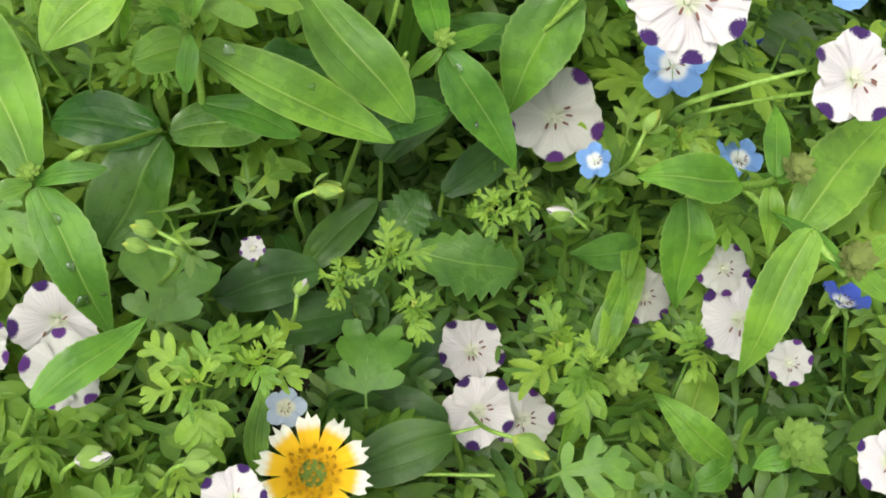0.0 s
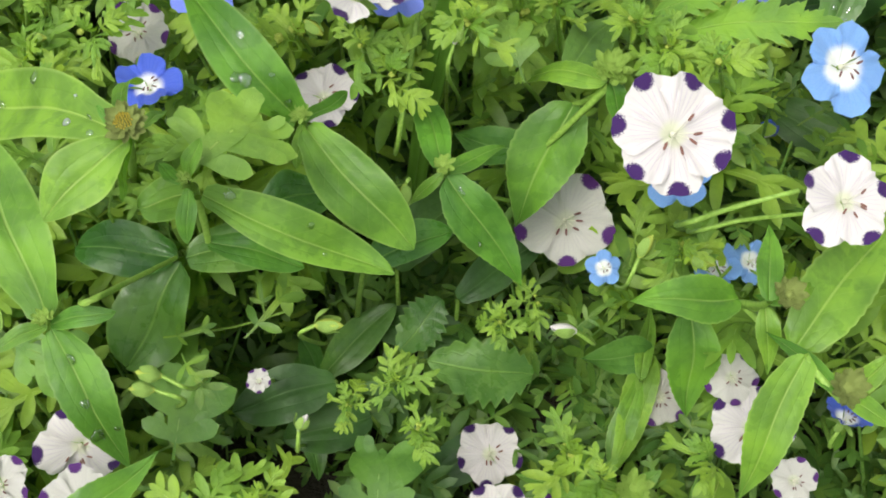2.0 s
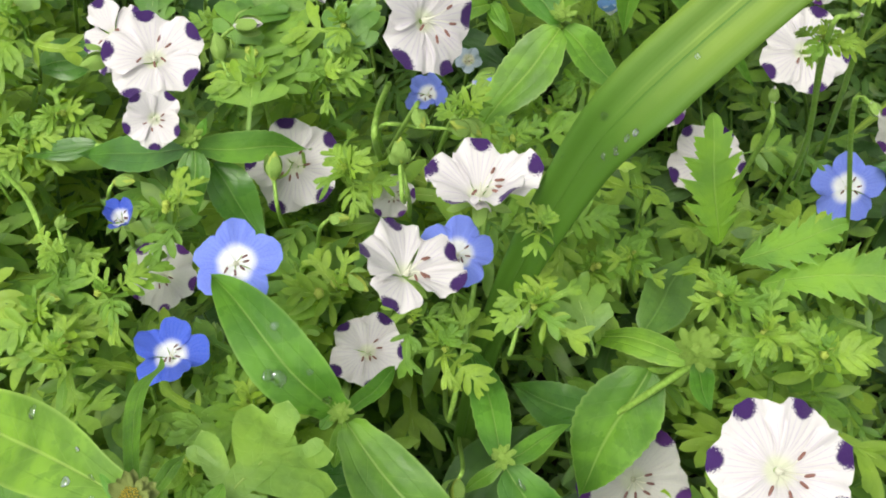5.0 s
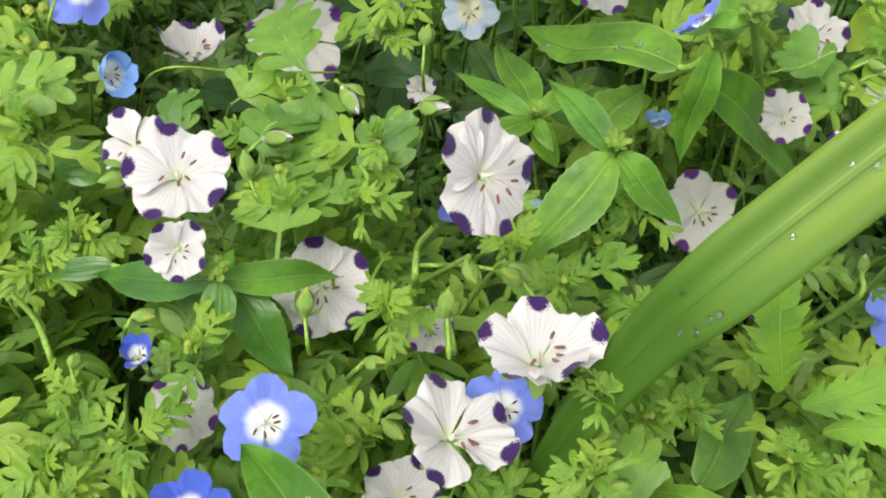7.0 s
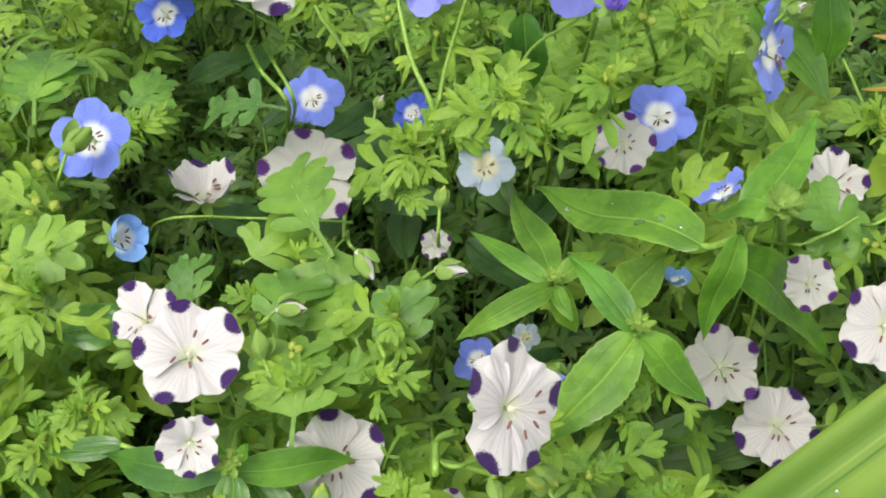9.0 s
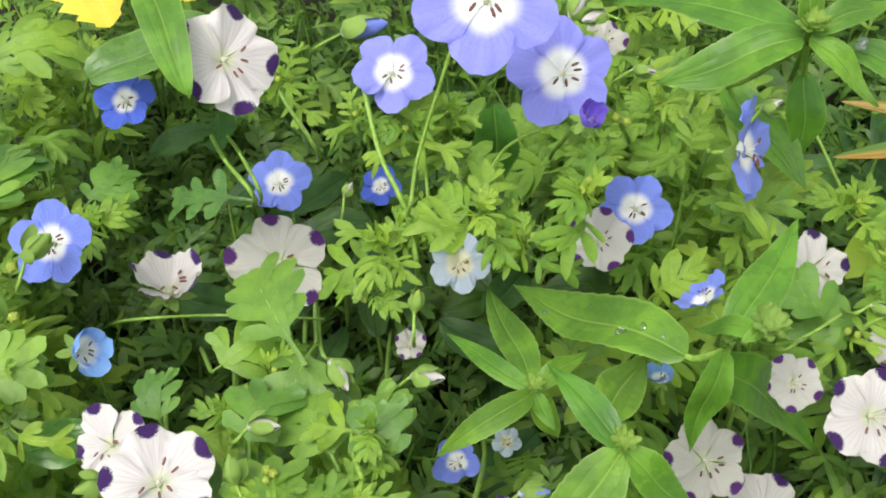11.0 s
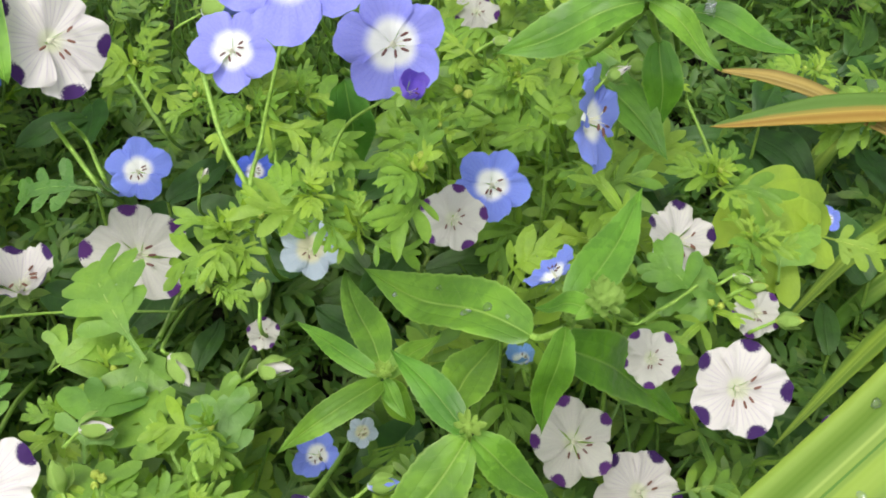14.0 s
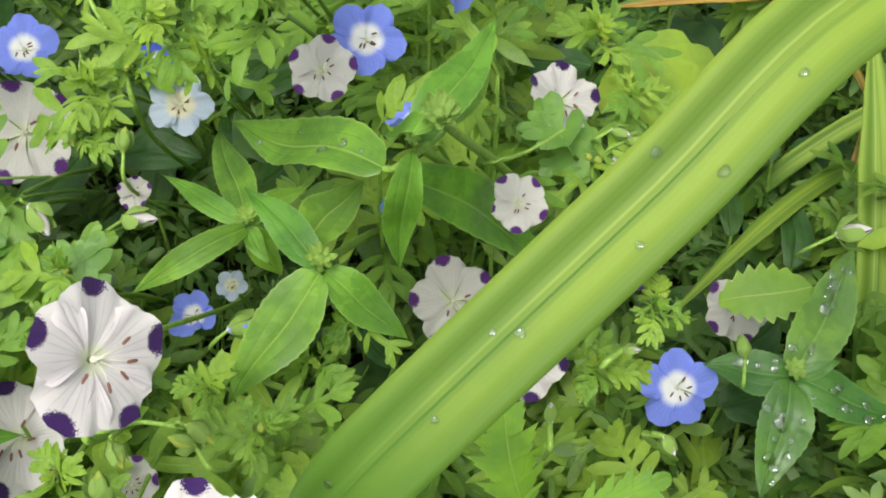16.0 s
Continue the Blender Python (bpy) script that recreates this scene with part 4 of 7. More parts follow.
leafy("round_leaved", (-0.1044, 0.1197, 0.1650), [
    ((-0.1064, 0.1204, 0.1650), (-0.1541, 0.1289, 0.1600), 0.0303, {"style": "round", "material": ROUND, "arch": 0.12}),
    ((-0.1001, 0.1187, 0.1650), (-0.0605, 0.1246, 0.1650), 0.0264, {"style": "round", "material": ROUND, "arch": 0.12}),
    ((-0.1040, 0.1173, 0.1630), (-0.1320, 0.0845, 0.1300), 0.0429, {"style": "round", "material": ROUND, "arch": 0.1})],
    "plant with dark rounded glossy leaves", head=0.0000, category="plant", seed=8, lean=(-0.34, 0.75))
leafy("right_cross", (0.1251, 0.0823, 0.1797), [
    ((0.1246, 0.0824, 0.1797), (0.0802, 0.0721, 0.1920), 0.0215),
    ((0.1101, 0.0956, 0.1500), (0.1108, 0.0713, 0.1013), 0.0249, {"arch": 0.1}),
    ((0.1400, 0.0570, 0.1800), (0.1902, 0.1146, 0.1900), 0.0279),
    ((0.1283, 0.0641, 0.2014), (0.1333, 0.0983, 0.2031), 0.0104),
    ((0.1297, 0.0696, 0.1900), (0.1310, 0.0522, 0.1700), 0.0101)],
    "toothed lance-leaved seedling beside white flowers", head=0.0000, seed=9, lean=(0.26, 0.68))
leafy("right_head", (0.1349, 0.0650, 0.2017), [
    ((0.1338, 0.0633, 0.2005), (0.1264, 0.0749, 0.1900), 0.0060),
    ((0.1359, 0.0642, 0.2010), (0.1504, 0.0795, 0.1900), 0.0060)],
    "upright shoot with a pinkish-brown bud head", head=0.0074, head_material=BROWN, rings=4, seed=10, lean=(0.31, 0.67))
leafy("right_low", (0.1493, 0.0299, 0.1958), [
    ((0.1380, 0.0430, 0.1990), (0.1170, 0.0110, 0.1500), 0.0190, {"arch": 0.1}),
    ((0.1455, 0.0324, 0.1978), (0.1285, 0.0628, 0.1850), 0.0085),
    ((0.1493, 0.0308, 0.1965), (0.1686, 0.0433, 0.2000), 0.0094),
    ((0.1512, 0.0261, 0.1929), (0.1697, 0.0240, 0.1800), 0.0083)],
    "lance-leaved seedling with brownish bud head", head=0.0086, head_material=BROWN, rings=4, seed=11, lean=(0.35, 0.56))
leafy("dark_leaves", (0.1051, 0.1213, 0.0750), [
    ((0.1086, 0.1261, 0.0850), (0.0681, 0.1107, 0.0870), 0.0193, {"material": LANCE_DEEP}),
    ((0.0980, 0.1102, 0.0750), (0.0784, 0.0612, 0.0600), 0.0178),
    ((0.0967, 0.1055, 0.0750), (0.1059, 0.1517, 0.0700), 0.0132)],
    "shaded dark green lance-leaved seedling", head=0.0000, seed=12, lean=(0.16, 0.60))
leafy("mid_leaves", (-0.0604, 0.1214, 0.0600), [
    ((-0.0740, 0.1397, 0.0475), (-0.0618, 0.0761, 0.0325), 0.0190, {"style": "smooth", "material": LANCE_DEEP}),
    ((-0.0643, 0.1202, 0.0620), (-0.0222, 0.1543, 0.0722), 0.0205, {"style": "smooth", "material": LANCE_DEEP}),
    ((-0.0621, 0.1248, 0.0600), (-0.0733, 0.1454, 0.0550), 0.0122, {"style": "smooth", "material": LANCE_DEEP})],
    "shaded seedling with deep green smooth leaves", head=0.0000, seed=13, lean=(-0.18, 0.59))
leafy("low_right", (0.1389, 0.0215, 0.0550), [
    ((0.1416, 0.0223, 0.0550), (0.1012, 0.0439, 0.0776), 0.0201),
    ((0.1362, 0.0202, 0.0550), (0.1170, 0.0091, 0.0500), 0.0142)],
    "low seedling with glossy lance leaves", head=0.0000, seed=14, lean=(0.27, 0.42))
leafy("low_mid", (0.0810, 0.0686, 0.0600), [
    ((0.0884, 0.0660, 0.0620), (0.0983, 0.1144, 0.0750), 0.0156),
    ((0.0793, 0.0566, 0.0550), (0.0604, 0.0220, 0.0500), 0.0156),
    ((0.0657, 0.0540, 0.0600), (0.0351, 0.0657, 0.0600), 0.0098)],
    "seedling with narrow upright leaves", head=0.0000, seed=15, lean=(0.15, 0.53))
leafy("low_left", (-0.0640, -0.0043, 0.1000), [
    ((-0.0641, -0.0038, 0.1000), (-0.0617, 0.0361, 0.1150), 0.0112)],
    "seedling with narrow pointed leaves", head=0.0000, seed=16, lean=(-0.17, 0.41))
leafy("mid_cross", (-0.1090, 0.2391, 0.2558), [
    ((-0.1059, 0.2386, 0.2550), (-0.0691, 0.2596, 0.2311), 0.0143),
    ((-0.1139, 0.2380, 0.2554), (-0.1694, 0.2620, 0.2273), 0.0172, {"material": LANCE_DEEP}),
    ((-0.1099, 0.2368, 0.2538), (-0.1089, 0.2203, 0.2350), 0.0150),
    ((-0.1057, 0.2432, 0.2400), (-0.0868, 0.2272, 0.2100), 0.0191, {"material": LANCE_DEEP}),
    ((-0.1109, 0.2397, 0.2566), (-0.1181, 0.2443, 0.2700), 0.0084),
    ((-0.1621, 0.2651, 0.2300), (-0.1960, 0.2645, 0.2250), 0.0107, {"material": LANCE_DEEP}),
    ((-0.1059, 0.2416, 0.2577), (-0.1017, 0.2432, 0.2650), 0.0050)],
    "cross-leaved seedling with clustered green buds", head=0.0069, head_material=HEAD, rings=3, seed=17, lean=(-0.37, 0.82))
leafy("star_right", (0.0336, 0.2946, 0.2665), [
    ((0.0325, 0.2963, 0.2683), (0.0074, 0.3265, 0.2740), 0.0159),
    ((0.0367, 0.2932, 0.2649), (0.0604, 0.2841, 0.2350), 0.0163),
    ((0.0263, 0.2917, 0.2648), (-0.0023, 0.2662, 0.2300), 0.0227),
    ((0.0269, 0.3081, 0.2600), (0.0477, 0.3446, 0.2550), 0.0203)],
    "star-shaped four-leaved seedling with central buds", head=0.0063, head_material=HEAD, seed=18, lean=(0.09, 1.03))
leafy("star_left", (0.0031, 0.3364, 0.2474), [
    ((0.0044, 0.3389, 0.2497), (-0.0143, 0.4092, 0.2298), 0.0163),
    ((-0.0001, 0.3352, 0.2350), (-0.0352, 0.3008, 0.2500), 0.0171),
    ((0.0044, 0.3373, 0.2480), (0.0260, 0.3560, 0.2450), 0.0100),
    ((0.0025, 0.3370, 0.2460), (-0.0340, 0.3730, 0.2400), 0.0110),
    ((0.0044, 0.3350, 0.2450), (0.0110, 0.3200, 0.2400), 0.0080),
    ((0.0021, 0.3355, 0.2466), (-0.0182, 0.3589, 0.2350), 0.0090),
    ((0.0044, 0.3340, 0.2448), (0.0128, 0.3312, 0.2200), 0.0133)],
    "star-shaped seedling with narrow toothed leaves", head=0.0050, head_material=HEAD, seed=19, lean=(0.01, 0.89))
leafy("big_star", (0.0672, 0.3077, 0.3060), [
    ((0.0570, 0.3183, 0.2850), (-0.0040, 0.3854, 0.2547), 0.0261, {"arch": 0.06}),
    ((0.0666, 0.3115, 0.3100), (0.0990, 0.3557, 0.3159), 0.0167),
    ((0.0623, 0.3194, 0.2800), (0.1282, 0.3536, 0.1762), 0.0264, {"arch": 0.08}),
    ((0.0654, 0.3071, 0.3054), (0.0589, 0.3025, 0.2500), 0.0143, {"fold": 0.6}),
    ((0.0810, 0.3356, 0.2900), (0.0958, 0.3576, 0.2950), 0.0135)],
    "large seedling with long wet lance leaves", head=0.0044, head_material=CALYX, rings=3, seed=20, lean=(0.20, 0.78))
leafy("big_star_head", (0.0758, 0.2960, 0.3234), [
    ((0.0735, 0.2960, 0.3235), (0.0671, 0.2931, 0.3208), 0.0043),
    ((0.0761, 0.2960, 0.3233), (0.0839, 0.2965, 0.3234), 0.0043),
    ((0.0716, 0.2942, 0.3217), (0.0571, 0.3183, 0.3000), 0.0086)],
    "side shoot ending in a round green bud cluster", head=0.0080, head_material=CALYX, rings=4, seed=21, lean=(0.25, 0.79))
leafy("upper_right", (0.1077, 0.4117, 0.3582), [
    ((0.1040, 0.4085, 0.3540), (0.0517, 0.4101, 0.3368), 0.0250),
    ((0.0980, 0.4130, 0.3500), (0.0426, 0.4756, 0.3350), 0.0220),
    ((0.1106, 0.4110, 0.3573), (0.1439, 0.4281, 0.3600), 0.0129),
    ((0.1053, 0.4083, 0.3547), (0.1324, 0.3936, 0.3350), 0.0120),
    ((0.0983, 0.4849, 0.2800), (0.1287, 0.4369, 0.2565), 0.0253, {"arch": 0.08}),
    ((0.1263, 0.4650, 0.3000), (0.1272, 0.4517, 0.2600), 0.0189),
    ((0.1315, 0.4397, 0.3300), (0.1710, 0.4211, 0.3200), 0.0158),
    ((0.1061, 0.4132, 0.3598), (0.1036, 0.4252, 0.3850), 0.0107)],
    "tall seedling with many spreading lance leaves", head=0.0073, head_material=HEAD, rings=4, seed=22, lean=(0.39, 1.29))
leafy("back_leaf", (-0.0101, 0.4720, 0.2900), [
    ((-0.0101, 0.4720, 0.2900), (-0.0114, 0.4812, 0.2200), 0.0233, {"material": LANCE_DEEP})],
    "shaded upright seedling behind the blue flowers", head=0.0000, seed=23, lean=(-0.06, 1.26))
leafy("yellow_side", (-0.1650, 0.4920, 0.3600), [
    ((-0.1640, 0.4880, 0.3600), (-0.1330, 0.4230, 0.3300), 0.0200, {"arch": 0.08, "style": "smooth"}),
    ((-0.1670, 0.4940, 0.3600), (-0.1900, 0.5250, 0.3500), 0.0160)],
    "seedling leaning over a yellow leaf", head=0.0000, seed=24, lean=(-0.49, 1.26))
leafy("far_right", (0.2224, 0.3163, 0.1498), [
    ((0.2238, 0.3180, 0.1514), (0.2606, 0.3679, 0.1700), 0.0271),
    ((0.2175, 0.3158, 0.1492), (0.1852, 0.3243, 0.1500), 0.0208),
    ((0.2197, 0.3129, 0.1467), (0.2017, 0.2738, 0.1200), 0.0251),
    ((0.2272, 0.3151, 0.1488), (0.2701, 0.3005, 0.1300), 0.0208),
    ((0.2263, 0.3178, 0.1513), (0.2421, 0.3166, 0.1550), 0.0092)],
    "dark cross-leaved seedling beaded with rain", head=0.0063, head_material=CALYX, material=LANCE_DEEP, seed=25, lean=(0.38, 0.66))
leafy("clump_low", (0.0872, 0.0472, 0.0795), [
    ((0.0869, 0.0447, 0.0777), (0.0631, 0.0491, 0.0850), 0.0103),
    ((0.0881, 0.0437, 0.0770), (0.1005, 0.0546, 0.0850), 0.0094)],
    "low shoot with spiky green buds", head=0.0099, head_material=HEAD, rings=4, seed=26, lean=(0.17, 0.51))
leafy("clump_right", (0.1540, 0.0108, 0.0900), [
    ((0.1526, 0.0096, 0.0900), (0.1367, 0.0044, 0.0850), 0.0110),
    ((0.1549, 0.0096, 0.0900), (0.1687, 0.0019, 0.0850), 0.0110)],
    "leafy shoot with whorled young leaves", head=0.0128, head_material=CALYX, rings=4, seed=27, lean=(0.33, 0.44))

# toothed and lobed leaves that stand out
single_leaf("toothed_leaf", (-0.0041, 0.1093, 0.0904), (0.0454, 0.1109, 0.0731), 0.0366, "broad toothed dark green leaf in shade", style="tooth", material=ROUND, seed=28, lean=(-0.07, 0.60))
single_leaf("toothed_leaf", (-0.0198, 0.1275, 0.0700), (0.0020, 0.1481, 0.0850), 0.0268, "toothed green leaf in shade", style="tooth", material=ROUND, seed=29, lean=(-0.10, 0.61))
single_leaf("lobed_leaf", (-0.1073, 0.0454, 0.1200), (-0.1014, 0.0749, 0.1397), 0.0334, "three-lobed fresh green leaf", style="oak", material=LOBED_BIG, lobes=2, seed=30, lean=(-0.31, 0.49))
single_leaf("lobed_leaf", (-0.0210, 0.0215, 0.1050), (-0.0200, 0.0491, 0.1175), 0.0308, "three-lobed pale green leaf", style="oak", material=LOBED_BIG, lobes=2, seed=31, lean=(-0.11, 0.42))
single_leaf("lobed_leaf", (0.0501, -0.0026, 0.0900), (0.0836, -0.0002, 0.1000), 0.0215, "lobed pale green hairy leaf", style="oak", material=LOBED_BIG, lobes=2, seed=32, lean=(0.09, 0.41))
single_leaf("lobed_leaf", (-0.0945, 0.0854, 0.1200), (-0.1149, 0.0946, 0.1250), 0.0200, "lobed bright green leaf", style="oak", material=LOBED_BIG, lobes=2, seed=33, lean=(-0.28, 0.59))
single_leaf("jagged_leaf", (0.0947, 0.2287, 0.2050), (0.0883, 0.2466, 0.2589), 0.0254, "jagged deeply toothed bright green leaf", style="jag", material=JAG, lobes=6, group="jagged leaves", seed=34, lean=(0.18, 0.89))
single_leaf("jagged_leaf", (0.1052, 0.2325, 0.1900), (0.1471, 0.2400, 0.2040), 0.0210, "jagged toothed green leaf with pointed lobes", style="jag", material=JAG, lobes=6, group="jagged leaves", seed=35, lean=(0.20, 0.86))
single_leaf("jagged_leaf", (0.1141, 0.2275, 0.1800), (0.1906, 0.2276, 0.1850), 0.0253, "long jagged toothed green leaf", style="jag", material=JAG, lobes=7, group="jagged leaves", seed=36, lean=(0.22, 0.83))
single_leaf("lobed_leaf", (-0.0898, 0.3519, 0.2450), (-0.1208, 0.4043, 0.2550), 0.0378, "large lobed leaf in front of a wet flower", style="oak", material=LOBED_BIG, lobes=3, seed=37, lean=(-0.30, 1.14))
single_leaf("lobed_leaf", (-0.0876, 0.3676, 0.2400), (-0.0952, 0.3366, 0.2350), 0.0296, "broad lobed bright green leaf", style="oak", material=LOBED_BIG, lobes=2, seed=38, lean=(-0.29, 1.17))
single_leaf("lobed_leaf", (-0.0553, 0.3050, 0.2350), (-0.0552, 0.3228, 0.2544), 0.0252, "curled lobed pale leaf", style="oak", material=LOBED_BIG, lobes=2, seed=39, lean=(-0.19, 0.96))
single_leaf("lobed_leaf", (-0.1432, 0.3232, 0.2400), (-0.1464, 0.3421, 0.2550), 0.0191, "lobed leaf above a flower", style="oak", material=LOBED_BIG, lobes=2, seed=40, lean=(-0.46, 1.03))
single_leaf("lobed_leaf", (-0.2995, 0.5635, 0.2500), (-0.2434, 0.5858, 0.2600), 0.0355, "feathery lobed green leaf", style="oak", material=LOBED_BIG, lobes=3, seed=41, lean=(-0.67, 1.17))
single_leaf("lobed_leaf", (-0.2483, 0.4368, 0.2500), (-0.2551, 0.4956, 0.2600), 0.0310, "upright lobed green leaf", style="oak", material=LOBED_BIG, lobes=3, seed=42, lean=(-0.67, 1.08))
single_leaf("lobed_leaf", (-0.2260, 0.4788, 0.2200), (-0.2061, 0.5084, 0.2300), 0.0271, "lobed green leaf over shade", style="oak", material=LOBED_BIG, lobes=3, seed=43, lean=(-0.56, 1.10))
single_leaf("lobed_leaf", (-0.1323, 0.4725, 0.2300), (-0.1828, 0.4854, 0.2200), 0.0267, "pointed lobed leaf on a curved stalk", style="oak", material=ROUND, lobes=2, seed=44, lean=(-0.37, 1.05))
single_leaf("lime_leaf", (0.1621, 0.4727, 0.2236), (0.2022, 0.4375, 0.1898), 0.0582, "yellow-green broadly lobed leaf", style="oak", material=LIME, lobes=3, face=(0.12, -0.45, 0.89), seed=45, lean=(0.34, 1.10))
single_leaf("lime_leaf", (0.1859, 0.4256, 0.1850), (0.1973, 0.4537, 0.2000), 0.0338, "yellow-green lobed hairy leaf", style="oak", material=LOBED, lobes=3, face=(0.02, -0.45, 0.89), seed=46, lean=(0.36, 0.88))
single_leaf("lime_leaf", (0.1568, 0.4051, 0.2000), (0.1316, 0.4097, 0.2050), 0.0281, "fresh green lobed hairy leaf", style="oak", material=LOBED, lobes=3, face=(0.02, -0.45, 0.89), seed=47, lean=(0.30, 0.86))
single_leaf("lime_leaf", (0.2311, 0.4886, 0.1500), (0.2627, 0.4726, 0.1500), 0.0211, "yellowing lobed leaf with orange tip", style="oak", material=LIME, lobes=2, seed=48, lean=(0.43, 0.95))
single_leaf("lime_leaf", (0.2380, 0.3504, 0.1650), (0.1966, 0.3500, 0.1600), 0.0262, "yellow-green rain-beaded leaf over a white flower", style="tooth", material=LIME, seed=49, lean=(0.44, 0.77))
single_leaf("yellow_leaf", (-0.2580, 0.6505, 0.2900), (-0.2191, 0.5753, 0.2700), 0.0597, "bright yellow dying lobed leaf", style="tooth", material=YELLOW, seed=50, lean=(-0.57, 1.23))
single_leaf("yellow_leaf", (-0.1873, 0.6347, 0.2900), (-0.1706, 0.5844, 0.2800), 0.0527, "bright yellow dying lobed leaf", style="tooth", material=YELLOW, seed=51, lean=(-0.44, 1.28))
single_leaf("yellow_leaf", (0.1191, 0.0340, 0.0600), (0.1309, 0.0647, 0.0600), 0.0194, "yellowed rounded leaf near the soil", style="round", material=LIME, seed=52, lean=(0.18, 0.41))
single_leaf("smooth_leaf", (-0.2258, 0.5414, 0.2600), (-0.1610, 0.5768, 0.2700), 0.0328, "broad smooth green leaf under a yellow leaf", style="smooth", material=ROUND, seed=53, lean=(-0.60, 1.21))
single_leaf("smooth_leaf", (-0.2098, 0.3296, 0.2200), (-0.1795, 0.3395, 0.2200), 0.0223, "smooth green leaf in shade", style="smooth", material=ROUND, seed=54, lean=(-0.56, 0.80))
single_leaf("smooth_leaf", (-0.0223, 0.1000, 0.1800), (0.0124, 0.1243, 0.1700), 0.0192, "broad smooth leaf behind the seedlings", style="smooth", material=ROUND, seed=55, lean=(-0.14, 0.49))
single_leaf("smooth_leaf", (-0.0625, 0.1149, 0.2000), (-0.0362, 0.1328, 0.1900), 0.0232, "broad smooth leaf in shade", style="smooth", material=ROUND, seed=56, lean=(-0.26, 0.56))

single_leaf("lobed_leaf", (-0.0710, 0.0780, 0.2620), (-0.0500, 0.1040, 0.2650), 0.0330, "three-lobed fresh green leaf beside a bud head", style="oak", material=LOBED_BIG, lobes=2, seed=57, lean=(-0.25, 0.6))
single_leaf("lobed_leaf", (-0.1700, 0.0740, 0.1700), (-0.1320, 0.0590, 0.1650), 0.0240, "pale green lobed leaf with narrow lobes", style="oak", material=LOBED_BIG, lobes=2, seed=58, lean=(-0.4, 0.6))

single_leaf("lobed_leaf", (-0.0920, 0.2550, 0.2450), (-0.0960, 0.3030, 0.2550), 0.0340, "broad fleshy lobed green leaf", style="oak", material=LOBED_BIG, lobes=3, seed=310, lean=(-0.30, 0.90))
single_leaf("lobed_leaf", (-0.2340, 0.3410, 0.2500), (-0.1990, 0.3460, 0.2600), 0.0270, "lobed green leaf with rain on it", style="oak", material=LOBED_BIG, lobes=2, seed=311, lean=(-0.60, 1.00))
single_leaf("lobed_leaf", (-0.2400, 0.3550, 0.2350), (-0.2050, 0.3590, 0.2450), 0.0280, "lobed bright green leaf", style="oak", material=LOBED_BIG, lobes=2, seed=312, lean=(-0.60, 1.00))
single_leaf("lobed_leaf", (-0.2620, 0.4400, 0.2500), (-0.2440, 0.4900, 0.2600), 0.0330, "upright feathery lobed leaf", style="oak", material=LOBED_BIG, lobes=3, seed=313, lean=(-0.65, 1.10))
single_leaf("lobed_leaf", (-0.0740, 0.3100, 0.2300), (-0.0940, 0.3370, 0.2400), 0.0260, "rounded lobed leaf beside pale buds", style="oak", material=LOBED_BIG, lobes=2, seed=314, lean=(-0.25, 0.90))
single_leaf("lobed_leaf", (-0.1090, 0.3130, 0.2350), (-0.1000, 0.3400, 0.2450), 0.0260, "pale green lobed leaf", style="oak", material=LOBED_BIG, lobes=2, seed=315, lean=(-0.30, 0.90))
single_leaf("lobed_leaf", (-0.1340, 0.3620, 0.2300), (-0.1130, 0.3760, 0.2400), 0.0280, "broad lobed green leaf over shade", style="oak", material=LOBED_BIG, lobes=2, seed=316, lean=(-0.40, 1.00))
single_leaf("lobed_leaf", (-0.0510, 0.3150, 0.2350), (-0.0620, 0.3350, 0.2450), 0.0240, "curled lobed green leaf", style="oak", material=LOBED_BIG, lobes=2, seed=317, lean=(-0.20, 0.90))
single_leaf("lobed_leaf", (0.0440, 0.1750, 0.2050), (0.0360, 0.2000, 0.2200), 0.0220, "lobed green leaf with pointed lobes", style="oak", material=LOBED_BIG, lobes=2, seed=318, lean=(0.10, 0.90))
single_leaf("lobed_leaf", (0.1370, 0.3970, 0.2100), (0.1200, 0.4100, 0.2250), 0.0260, "hairy lobed pale green leaf", style="oak", material=LOBED_BIG, lobes=2, seed=319, lean=(0.30, 0.90))

single_leaf("lance_leaf", (-0.1210, -0.0200, 0.1900), (-0.0880, 0.0140, 0.1920), 0.0130, "narrow pointed leaf crossing a faded white flower", style="lance", material=LANCE, seed=330, lean=(-0.4, 0.3))

# white spotted flowers
flower("spotted_flower", (0.0940, 0.1047, 0.2469), (0.16, -0.54, 0.82), (0.43, 0.74, 0.52), 0.0223, SPOTTED, cup=0.16, gap=1.2, ripple=0.07, anthers=ANTHER_RED, reach=0.3, n=7, label="large white flower with seven purple-spotted lobes", group="white spotted flowers", seed=57, lean=(0.22, 0.92))
flower("spotted_flower", (0.0634, 0.1752, 0.1106), (-0.06, -0.50, 0.86), (-0.02, -0.81, -0.59), 0.0239, SPOTTED_OLD, cup=0.22, gap=1.0, ripple=0.07, anthers=ANTHER, reach=0.3, label="rain-dulled whitish flower with dark spots, low among leaves", group="white spotted flowers", seed=58, lean=(0.08, 0.78))
flower("spotted_flower", (0.1550, 0.0908, 0.2241), (0.19, -0.50, 0.84), (0.11, 0.80, 0.58), 0.0179, SPOTTED, cup=0.22, gap=1.0, ripple=0.07, anthers=ANTHER_RED, reach=0.3, label="white five-petalled flower with purple-spotted petal tips", group="white spotted flowers", seed=59, lean=(0.40, 0.80))
